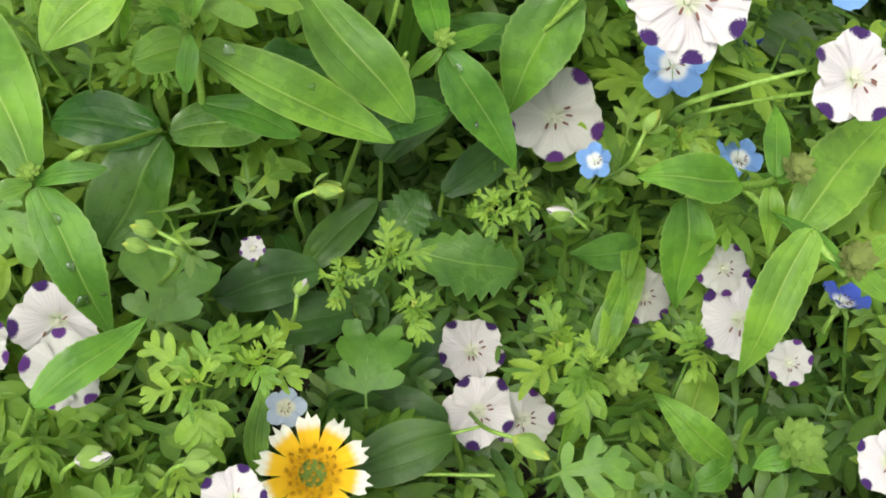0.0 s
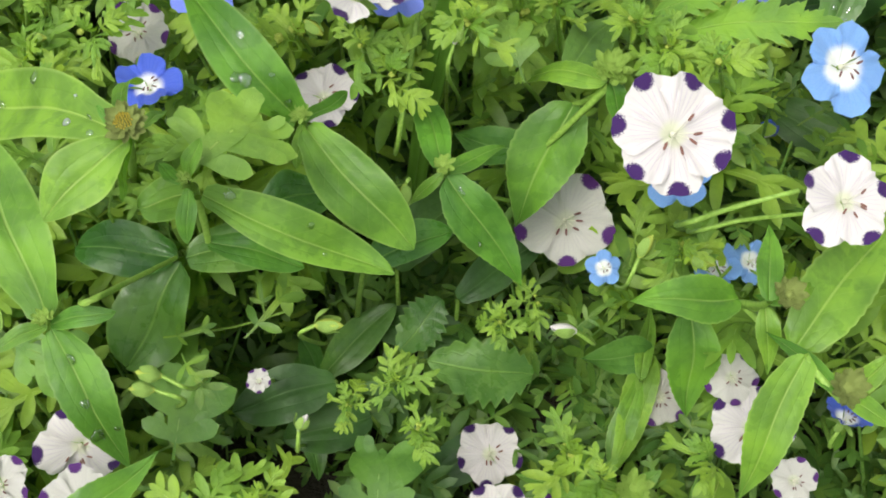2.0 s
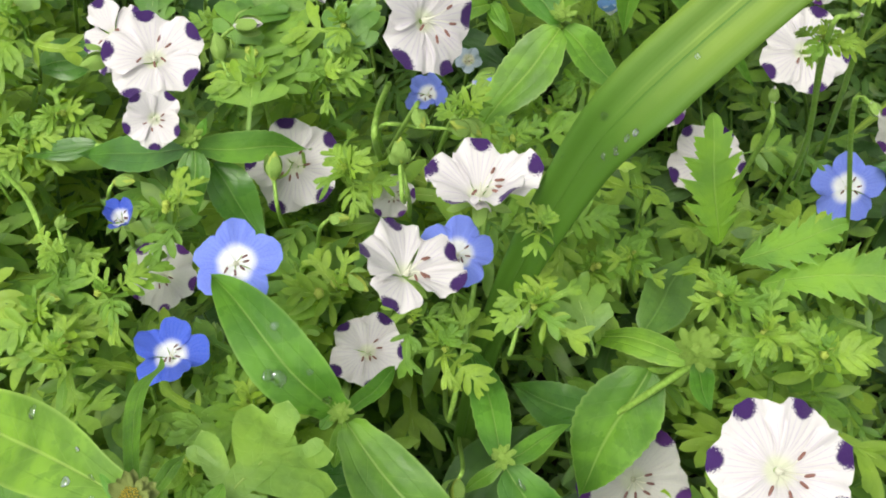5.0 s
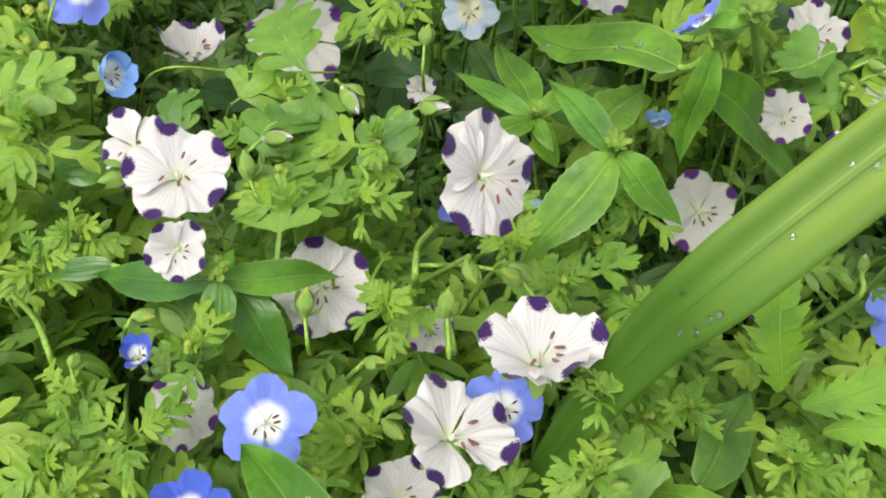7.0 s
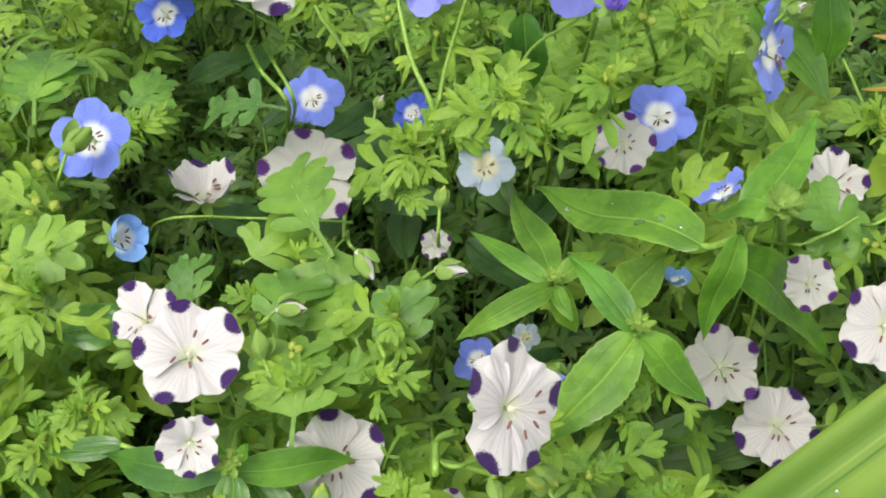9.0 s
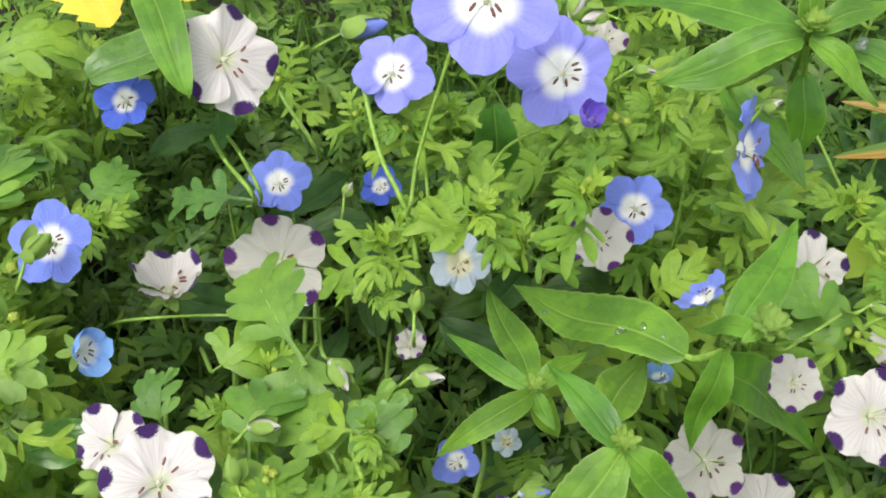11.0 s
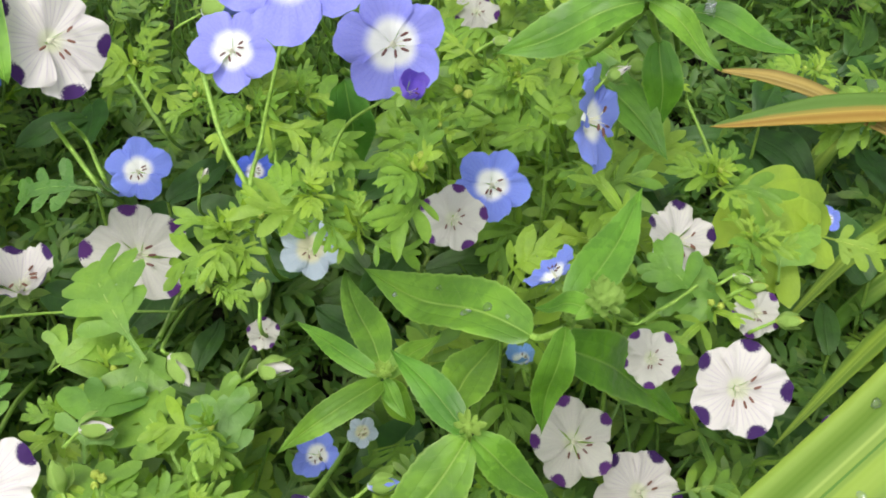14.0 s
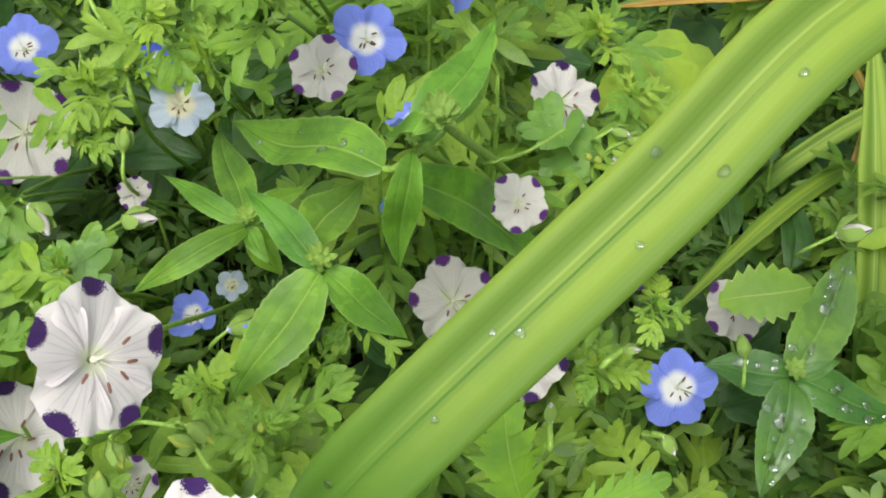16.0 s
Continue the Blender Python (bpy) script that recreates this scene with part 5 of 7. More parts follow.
flower("spotted_flower", (-0.1409, 0.0439, 0.1375), (0.03, -0.81, 0.59), (-0.28, -0.78, -0.56), 0.0180, SPOTTED, cup=0.22, gap=1.0, ripple=0.07, anthers=ANTHER_RED, reach=0.3, label="white five-petalled flower with purple-spotted petal tips", group="white spotted flowers", seed=60, lean=(-0.41, 0.51))
flower("spotted_flower", (-0.1211, 0.0044, 0.1689), (0.04, -0.51, 0.86), (0.69, -0.57, -0.45), 0.0148, SPOTTED_OLD, cup=0.22, gap=1.0, ripple=0.07, anthers=ANTHER, reach=0.3, label="rain-dulled whitish flower with dark spots, low among leaves", group="white spotted flowers", seed=61, lean=(-0.39, 0.45))
flower("spotted_flower", (-0.1507, 0.0100, 0.1746), (0.04, -0.59, 0.81), (0.52, 0.70, 0.49), 0.0119, SPOTTED_OLD, cup=0.22, gap=1.0, ripple=0.07, anthers=ANTHER, reach=0.3, sunk=True, label="rain-dulled whitish flower with dark spots, low among leaves", group="white spotted flowers", seed=62, lean=(-0.48, 0.48))
flower("spotted_flower", (0.0237, 0.0818, 0.0477), (0.05, -0.27, 0.96), (0.59, 0.66, 0.46), 0.0171, SPOTTED, cup=0.22, gap=0.95, ripple=0.07, anthers=ANTHER_RED, reach=0.3, label="white five-petalled flower with purple-spotted petal tips", group="white spotted flowers", seed=63, lean=(-0.01, 0.49))
flower("spotted_flower", (0.0258, 0.0444, 0.0582), (0.15, -0.41, 0.90), (0.69, 0.60, 0.41), 0.0172, SPOTTED, cup=0.22, gap=1.0, ripple=0.07, anthers=ANTHER_RED, reach=0.3, label="white five-petalled flower with purple-spotted petal tips", group="white spotted flowers", seed=64, lean=(-0.00, 0.43))
flower("spotted_flower", (0.0469, 0.0458, 0.0468), (0.05, -0.42, 0.91), (0.28, 0.78, 0.56), 0.0154, SPOTTED_OLD, cup=0.22, gap=1.0, ripple=0.07, anthers=ANTHER, reach=0.3, sunk=True, label="rain-dulled whitish flower with dark spots, low among leaves", group="white spotted flowers", seed=65, lean=(0.04, 0.42))
flower("spotted_flower", (0.1371, 0.0643, 0.1038), (-0.16, -0.50, 0.85), (-0.83, -0.47, -0.30), 0.0191, SPOTTED, cup=0.22, gap=1.0, ripple=0.07, anthers=ANTHER_RED, reach=0.3, label="white five-petalled flower with purple-spotted petal tips", group="white spotted flowers", seed=66, lean=(0.24, 0.52))
flower("spotted_flower", (0.1059, 0.1032, 0.0626), (0.04, -0.51, 0.86), (0.88, 0.41, 0.25), 0.0143, SPOTTED_OLD, cup=0.22, gap=1.0, ripple=0.07, anthers=ANTHER, reach=0.3, sunk=True, label="rain-dulled whitish flower with dark spots, low among leaves", group="white spotted flowers", seed=67, lean=(0.16, 0.55))
flower("spotted_flower", (0.1291, 0.0810, 0.1189), (0.04, -0.51, 0.86), (0.52, 0.70, 0.49), 0.0117, SPOTTED_OLD, cup=0.22, gap=1.0, ripple=0.07, anthers=ANTHER, reach=0.3, sunk=True, label="rain-dulled whitish flower with dark spots, low among leaves", group="white spotted flowers", seed=68, lean=(0.23, 0.58))
flower("spotted_flower", (0.1413, 0.0236, 0.1395), (0.04, -0.51, 0.86), (1.00, 0.01, -0.05), 0.0095, SPOTTED_OLD, cup=0.22, gap=1.0, ripple=0.07, anthers=ANTHER, reach=0.3, sunk=True, label="rain-dulled whitish flower with dark spots, low among leaves", group="white spotted flowers", seed=69, lean=(0.28, 0.47))
flower("spotted_flower", (0.1598, -0.0271, 0.1622), (-0.00, -0.49, 0.87), (-0.87, 0.41, 0.29), 0.0118, SPOTTED, cup=0.22, gap=1.0, ripple=0.07, anthers=ANTHER_RED, reach=0.3, label="white five-petalled flower with purple-spotted petal tips", group="white spotted flowers", seed=70, lean=(0.42, 0.42))
flower("spotted_flower", (-0.0539, -0.0500, 0.1863), (-0.00, -0.40, 0.92), (-0.87, 0.41, 0.29), 0.0107, SPOTTED, cup=0.22, gap=1.0, ripple=0.07, anthers=ANTHER_RED, reach=0.3, label="white five-petalled flower with purple-spotted petal tips", group="white spotted flowers", seed=71, lean=(-0.19, 0.39))
flower("spotted_flower", (-0.0581, 0.0459, 0.1838), (-0.00, -0.40, 0.92), (0.50, 0.71, 0.50), 0.0049, SPOTTED_OLD, cup=0.22, gap=1.0, ripple=0.07, anthers=ANTHER, reach=0.3, sunk=True, label="rain-dulled whitish flower with dark spots, low among leaves", group="white spotted flowers", seed=72, lean=(-0.20, 0.67))
flower("spotted_flower", (-0.0206, 0.1716, 0.2586), (0.42, 0.06, 0.90), (-0.06, 0.78, 0.62), 0.0207, SPOTTED, cup=0.5, gap=0.85, ripple=0.07, anthers=ANTHER_RED, reach=0.3, label="white five-petalled flower with purple-spotted petal tips", group="white spotted flowers", seed=73, lean=(-0.19, 0.94))
flower("spotted_flower", (0.0053, 0.1786, 0.2891), (0.10, 0.12, 0.99), (0.03, 0.79, 0.62), 0.0215, SPOTTED, cup=0.6, gap=0.9, ripple=0.07, anthers=ANTHER_RED, reach=0.3, stem=((0.0039, 0.2172, 0.2379), (-0.0099, 0.1575, 0.1904), ), label="white five-petalled flower with purple-spotted petal tips", group="white spotted flowers", seed=74, lean=(-0.12, 1.08))
flower("spotted_flower", (-0.0831, 0.2764, 0.2050), (-0.01, -0.59, 0.80), (0.84, 0.45, 0.31), 0.0214, SPOTTED, cup=0.25, gap=1.0, ripple=0.07, anthers=ANTHER_RED, reach=0.3, label="white five-petalled flower with purple-spotted petal tips", group="white spotted flowers", seed=75, lean=(-0.25, 0.80))
flower("spotted_flower", (-0.0452, 0.1911, 0.1847), (0.08, -0.25, 0.96), (0.37, 0.75, 0.55), 0.0166, SPOTTED, cup=0.22, gap=1.0, ripple=0.07, anthers=ANTHER_RED, reach=0.3, label="white five-petalled flower with purple-spotted petal tips", group="white spotted flowers", seed=76, lean=(-0.22, 0.80))
flower("spotted_flower", (-0.1258, 0.2096, 0.2104), (-0.02, -0.45, 0.89), (0.52, 0.69, 0.50), 0.0150, SPOTTED_OLD, cup=0.22, gap=1.0, ripple=0.07, anthers=ANTHER, reach=0.3, sunk=True, label="rain-dulled whitish flower with dark spots, low among leaves", group="white spotted flowers", seed=77, lean=(-0.46, 0.92))
flower("spotted_flower", (0.0793, 0.3506, 0.1741), (0.09, -0.63, 0.77), (0.86, 0.41, 0.30), 0.0195, SPOTTED_OLD, cup=0.22, gap=0.85, ripple=0.07, anthers=ANTHER, reach=0.3, label="rain-dulled whitish flower with dark spots, low among leaves", group="white spotted flowers", seed=78, lean=(0.19, 0.76))
flower("spotted_flower", (0.1120, 0.3540, 0.1250), (0.09, -0.59, 0.80), (0.57, 0.62, 0.54), 0.0214, SPOTTED, cup=0.22, gap=1.0, ripple=0.07, anthers=ANTHER_RED, reach=0.3, label="white five-petalled flower with purple-spotted petal tips", group="white spotted flowers", seed=79, lean=(0.24, 0.69))
flower("spotted_flower", (-0.1840, 0.4601, 0.1801), (0.06, 0.15, 0.99), (0.59, 0.61, 0.53), 0.0264, SPOTTED, cup=0.8, gap=1.0, ripple=0.07, anthers=ANTHER_RED, reach=0.3, label="white five-petalled flower with purple-spotted petal tips", group="white spotted flowers", seed=80, lean=(-0.44, 1.04))
flower("spotted_flower", (-0.1345, 0.2878, 0.2570), (0.17, -0.25, 0.95), (0.78, 0.51, 0.37), 0.0219, SPOTTED, cup=0.22, gap=1.0, ripple=0.07, anthers=ANTHER_RED, reach=0.3, label="white five-petalled flower with purple-spotted petal tips", group="white spotted flowers", seed=81, lean=(-0.46, 0.98))
flower("spotted_flower", (-0.1576, 0.3069, 0.2544), (-0.22, -0.54, 0.81), (-0.43, 0.64, 0.63), 0.0164, SPOTTED, cup=0.22, gap=0.85, ripple=0.07, anthers=ANTHER_RED, reach=0.3, label="white five-petalled flower with purple-spotted petal tips", group="white spotted flowers", seed=82, lean=(-0.53, 1.03))
flower("spotted_flower", (-0.1214, 0.2415, 0.2665), (0.19, -0.79, 0.58), (0.01, -0.74, -0.67), 0.0124, SPOTTED, cup=0.5, gap=1.0, ripple=0.07, anthers=ANTHER_RED, reach=0.3, label="white five-petalled flower with purple-spotted petal tips", group="white spotted flowers", seed=83, lean=(-0.43, 0.85))
flower("spotted_flower", (-0.0095, 0.2049, 0.3379), (0.74, -0.41, 0.53), (0.16, 0.74, 0.65), 0.0185, SPOTTED, cup=0.22, gap=1.1, ripple=0.07, anthers=ANTHER_RED, reach=0.36, label="white five-petalled flower with purple-spotted petal tips", group="white spotted flowers", seed=84, lean=(-0.07, 0.98))
flower("spotted_flower", (0.1052, 0.3398, 0.2417), (0.00, -0.62, 0.78), (-0.44, 0.65, 0.62), 0.0119, SPOTTED_OLD, cup=0.22, gap=1.0, ripple=0.07, anthers=ANTHER, reach=0.3, sunk=True, label="rain-dulled whitish flower with dark spots, low among leaves", group="white spotted flowers", seed=85, lean=(0.19, 0.78))
flower("spotted_flower", (0.1342, 0.4246, 0.2183), (0.44, -0.59, 0.67), (0.99, 0.13, 0.08), 0.0196, SPOTTED, cup=0.22, gap=0.85, ripple=0.07, anthers=ANTHER_RED, reach=0.3, label="white five-petalled flower with purple-spotted petal tips", group="white spotted flowers", seed=86, lean=(0.33, 0.89))
flower("spotted_flower", (0.1497, 0.3588, 0.1936), (0.04, -0.65, 0.76), (0.40, 0.64, 0.65), 0.0222, SPOTTED, cup=0.22, gap=1.0, ripple=0.07, anthers=ANTHER_RED, reach=0.3, label="white five-petalled flower with purple-spotted petal tips", group="white spotted flowers", seed=87, lean=(0.34, 0.68))
flower("spotted_flower", (-0.1295, 0.4828, 0.1750), (0.04, -0.69, 0.72), (0.89, 0.33, 0.30), 0.0285, SPOTTED_OLD, cup=0.22, gap=0.85, ripple=0.07, anthers=ANTHER, reach=0.3, label="rain-dulled whitish flower with dark spots, low among leaves", group="white spotted flowers", seed=88, lean=(-0.32, 0.93))
flower("spotted_flower", (-0.1247, 0.4570, 0.3250), (0.60, -0.60, 0.53), (0.36, 0.65, 0.66), 0.0235, SPOTTED, cup=0.22, gap=1.0, ripple=0.07, anthers=ANTHER_RED, reach=0.3, label="white five-petalled flower with purple-spotted petal tips", group="white spotted flowers", seed=89, lean=(-0.44, 1.27))
flower("spotted_flower", (0.0331, 0.3995, 0.2651), (-0.01, -0.60, 0.80), (0.25, 0.71, 0.66), 0.0140, SPOTTED_OLD, cup=0.22, gap=1.0, ripple=0.07, anthers=ANTHER, reach=0.3, sunk=True, label="rain-dulled whitish flower with dark spots, low among leaves", group="white spotted flowers", seed=90, lean=(-0.12, 1.23))
flower("spotted_flower", (0.1596, 0.3811, 0.2159), (0.04, -0.65, 0.76), (0.80, 0.43, 0.41), 0.0106, SPOTTED_OLD, cup=0.22, gap=1.0, ripple=0.07, anthers=ANTHER, reach=0.3, sunk=True, label="rain-dulled whitish flower with dark spots, low among leaves", group="white spotted flowers", seed=91, lean=(0.39, 0.78))
flower("spotted_flower", (0.2160, 0.3740, 0.1230), (-0.01, -0.60, 0.80), (-0.71, 0.52, 0.46), 0.0169, SPOTTED_OLD, cup=0.22, gap=1.0, ripple=0.07, anthers=ANTHER, reach=0.3, sunk=True, label="rain-dulled whitish flower with dark spots, low among leaves", group="white spotted flowers", seed=92, lean=(0.34, 0.75))
flower("spotted_flower", (0.0563, 0.6230, 0.2174), (0.06, -0.48, 0.87), (0.55, 0.59, 0.59), 0.0134, SPOTTED_OLD, cup=0.22, gap=1.0, ripple=0.07, anthers=ANTHER, reach=0.3, sunk=True, label="rain-dulled whitish flower with dark spots, low among leaves", group="white spotted flowers", seed=93, lean=(0.12, 1.34))
flower("spotted_flower", (-0.0361, 0.2464, 0.2156), (0.08, -0.41, 0.91), (-0.87, 0.31, 0.39), 0.0100, SPOTTED_OLD, cup=0.22, gap=1.0, ripple=0.07, anthers=ANTHER, reach=0.3, sunk=True, label="rain-dulled whitish flower with dark spots, low among leaves", group="white spotted flowers", seed=94, lean=(-0.12, 0.74))
flower("spotted_flower", (-0.0498, 0.3816, 0.2227), (0.09, -0.55, 0.83), (0.00, 0.71, 0.70), 0.0075, SPOTTED_OLD, cup=0.22, gap=1.0, ripple=0.07, anthers=ANTHER, reach=0.3, sunk=True, label="rain-dulled whitish flower with dark spots, low among leaves", group="white spotted flowers", seed=95, lean=(-0.13, 0.95))

# blue flowers
flower("blue_flower", (-0.0780, 0.1718, 0.2642), (0.13, -0.50, 0.85), (0.03, 0.74, 0.67), 0.0160, BLUE, cup=0.22, gap=1.0, ripple=0.06, reach=0.24, label="bright blue five-petalled flower with a white centre", group="blue flowers", seed=96, lean=(-0.28, 0.61))
flower("blue_flower", (-0.1106, 0.1642, 0.2204), (0.13, -0.16, 0.98), (0.19, 0.77, 0.61), 0.0143, BLUE_DEEP, cup=0.45, gap=1.0, ripple=0.06, reach=0.24, label="deep blue cupped flower with a white throat", group="blue flowers", seed=97, lean=(-0.42, 0.74))
flower("blue_flower", (-0.1349, 0.2129, 0.2409), (0.07, -0.21, 0.98), (0.49, 0.68, 0.55), 0.0105, BLUE_DEEP, cup=0.95, gap=1.0, ripple=0.06, reach=0.24, long=1.0, label="deep blue cupped flower with a white throat", group="blue flowers", seed=98, lean=(-0.44, 0.69))
flower("blue_flower", (0.1810, 0.1914, 0.1918), (0.24, -0.58, 0.78), (0.36, 0.76, 0.54), 0.0217, BLUE_SKY, cup=0.22, gap=1.0, ripple=0.06, reach=0.24, label="sky-blue flower with a broad white centre", group="blue flowers", seed=99, lean=(0.43, 1.01))
flower("blue_flower", (0.1795, 0.2602, 0.0734), (0.05, 0.01, 1.00), (0.52, 0.70, 0.49), 0.0108, BLUE_DEEP, cup=0.9, gap=1.0, ripple=0.06, reach=0.24, label="deep blue cupped flower with a white throat", group="blue flowers", seed=100, lean=(0.32, 0.89))
flower("blue_flower", (0.1107, 0.1608, 0.1583), (-0.00, -0.49, 0.87), (0.50, -0.71, -0.50), 0.0163, BLUE_SKY, cup=0.22, gap=1.0, ripple=0.06, reach=0.24, label="sky-blue flower with a broad white centre", group="blue flowers", seed=101, lean=(0.28, 0.93))
flower("blue_flower", (0.0794, 0.1395, 0.1196), (0.05, -0.42, 0.91), (0.95, 0.28, 0.16), 0.0089, BLUE_SKY, cup=0.22, gap=1.0, ripple=0.06, reach=0.24, sunk=True, label="sky-blue flower with a broad white centre", group="blue flowers", seed=102, lean=(0.12, 0.71))
flower("blue_flower", (0.1612, 0.0418, 0.1518), (0.30, 0.30, 0.90), (-0.94, -0.28, -0.20), 0.0120, BLUE_DEEP, cup=0.7, gap=1.0, ripple=0.06, reach=0.24, sunk=True, label="deep blue cupped flower with a white throat", group="blue flowers", seed=103, lean=(0.41, 0.60))
flower("blue_flower", (-0.0478, 0.0032, 0.1429), (-0.00, -0.40, 0.92), (0.17, 0.81, 0.57), 0.0079, BLUE_PALE, cup=0.22, gap=1.0, ripple=0.06, reach=0.24, sunk=True, label="faded pale blue flower with a cream centre", group="blue flowers", seed=104, lean=(-0.15, 0.48))
flower("blue_flower", (-0.0055, 0.1938, 0.2416), (0.18, -0.44, 0.88), (0.99, 0.16, 0.03), 0.0141, BLUE, cup=0.22, gap=1.0, ripple=0.06, reach=0.24, label="bright blue five-petalled flower with a white centre", group="blue flowers", seed=105, lean=(-0.13, 0.96))
flower("blue_flower", (-0.2147, 0.4242, 0.2506), (0.09, -0.63, 0.77), (-0.09, 0.70, 0.71), 0.0210, BLUE, cup=0.22, gap=1.0, ripple=0.06, reach=0.24, label="bright blue five-petalled flower with a white centre", group="blue flowers", seed=106, lean=(-0.63, 1.16))
flower("blue_flower", (-0.1854, 0.3580, 0.2506), (0.75, -0.35, 0.55), (0.26, 0.70, 0.66), 0.0170, BLUE_SKY, cup=1.05, gap=1.2, ripple=0.06, reach=0.24, label="half-folded pale blue flower", group="blue flowers", seed=107, lean=(-0.54, 0.96))
flower("blue_flower", (-0.1329, 0.5299, 0.1923), (0.04, -0.65, 0.76), (0.06, 0.69, 0.72), 0.0187, BLUE, cup=0.22, gap=1.0, ripple=0.06, reach=0.24, label="clear blue flower with a broad white centre", group="blue flowers", seed=108, lean=(-0.34, 1.09))
flower("blue_flower", (-0.2149, 0.5540, 0.2350), (0.04, -0.65, 0.76), (-0.12, 0.68, 0.72), 0.0178, BLUE_DEEP, cup=0.22, gap=1.0, ripple=0.06, reach=0.24, label="deep blue cupped flower with a white throat", group="blue flowers", seed=109, lean=(-0.57, 1.22))
flower("blue_flower", (-0.0531, 0.4585, 0.3134), (0.04, -0.65, 0.76), (-0.06, -0.69, -0.72), 0.0187, BLUE_LILAC, cup=0.22, gap=1.0, ripple=0.06, reach=0.24, label="bright blue five-petalled flower with a white centre", group="blue flowers", seed=110, lean=(-0.21, 1.32))
flower("blue_flower", (-0.0094, 0.3585, 0.4087), (0.04, -0.72, 0.69), (-0.14, -0.69, -0.71), 0.0229, BLUE_LILAC, cup=0.22, gap=1.0, ripple=0.06, reach=0.24, label="bright blue five-petalled flower with a white centre", group="blue flowers", seed=111, lean=(-0.08, 1.35))
flower("blue_flower", (0.0163, 0.3915, 0.3570), (0.04, -0.69, 0.72), (-0.12, 0.68, 0.72), 0.0202, BLUE_LILAC, cup=0.22, gap=1.0, ripple=0.06, reach=0.24, label="bright blue five-petalled flower with a white centre", group="blue flowers", seed=112, lean=(0.04, 1.30))
flower("blue_flower", (0.0213, 0.3498, 0.3673), (0.30, -0.60, 0.74), (-0.06, -0.69, -0.72), 0.0105, VIOLET, cup=1.25, gap=1.0, ripple=0.06, reach=0.24, long=0.0, label="half-closed violet-blue hanging flower", group="blue flowers", seed=113, lean=(0.06, 1.18))
flower("blue_flower", (0.0846, 0.3914, 0.3182), (0.88, -0.34, 0.33), (0.23, 0.68, 0.70), 0.0219, BLUE, cup=0.22, gap=1.0, ripple=0.06, reach=0.24, label="bright blue five-petalled flower with a white centre", group="blue flowers", seed=114, lean=(0.27, 1.11))
flower("blue_flower", (0.0511, 0.4246, 0.2601), (-0.06, -0.65, 0.76), (0.55, 0.59, 0.59), 0.0171, BLUE, cup=0.22, gap=1.0, ripple=0.06, reach=0.24, label="bright blue five-petalled flower with a white centre", group="blue flowers", seed=115, lean=(0.13, 1.01))
flower("blue_flower", (0.0691, 0.3508, 0.2786), (-0.50, 0.35, 0.80), (-0.45, 0.60, 0.66), 0.0125, BLUE, cup=0.6, gap=1.0, ripple=0.06, reach=0.24, label="bright blue five-petalled flower with a white centre", group="blue flowers", seed=116, lean=(0.19, 0.84))
flower("blue_flower", (0.0579, 0.3627, 0.2159), (-0.15, 0.12, 0.98), (0.49, 0.68, 0.55), 0.0096, BLUE_SKY, cup=0.9, gap=1.0, ripple=0.06, reach=0.24, label="sky-blue flower with a broad white centre", group="blue flowers", seed=117, lean=(0.15, 1.07))
flower("blue_flower", (-0.0881, 0.6083, 0.1200), (0.04, -0.65, 0.76), (0.40, 0.64, 0.65), 0.0139, BLUE_DEEP, cup=0.22, gap=1.0, ripple=0.06, reach=0.24, label="deep blue cupped flower with a white throat", group="blue flowers", seed=118, lean=(-0.20, 1.08))
flower("blue_flower", (-0.0269, 0.4035, 0.2495), (0.04, -0.65, 0.76), (0.40, 0.64, 0.65), 0.0140, BLUE_PALE, cup=0.22, gap=1.0, ripple=0.08, reach=0.24, sunk=True, label="faded pale blue flower with a cream centre", group="blue flowers", seed=119, lean=(-0.10, 0.92))
flower("blue_flower", (0.1747, 0.3215, 0.1375), (-0.01, -0.60, 0.80), (0.04, 0.74, 0.68), 0.0179, BLUE, cup=0.22, gap=1.0, ripple=0.06, reach=0.24, label="bright blue five-petalled flower with a white centre", group="blue flowers", seed=120, lean=(0.25, 0.65))
flower("blue_flower", (0.2561, 0.5375, 0.1137), (0.00, -0.62, 0.78), (0.07, 0.72, 0.69), 0.0084, BLUE, cup=0.22, gap=1.0, ripple=0.06, reach=0.24, label="bright blue five-petalled flower with a white centre", group="blue flowers", seed=121, lean=(0.45, 0.97))
flower("blue_flower", (-0.0306, 0.3481, 0.1803), (-0.20, -0.49, 0.85), (0.56, 0.60, 0.57), 0.0120, BLUE, cup=0.5, gap=1.0, ripple=0.06, reach=0.24, label="clear blue flower with a broad white centre", group="blue flowers", seed=122, lean=(-0.26, 0.80))
flower("blue_flower", (-0.0084, 0.3351, 0.2130), (-0.00, -0.52, 0.86), (0.56, 0.60, 0.57), 0.0067, BLUE_PALE, cup=0.22, gap=1.0, ripple=0.06, reach=0.24, sunk=True, label="faded pale blue flower with a cream centre", group="blue flowers", seed=123, lean=(-0.22, 0.84))
flower("blue_flower", (0.1321, 0.1443, 0.1112), (0.09, -0.46, 0.88), (0.52, 0.69, 0.51), 0.0121, BLUE_SKY, cup=0.22, gap=1.0, ripple=0.06, reach=0.24, sunk=True, label="sky-blue flower with a broad white centre", group="blue flowers", seed=124, lean=(0.22, 0.51))
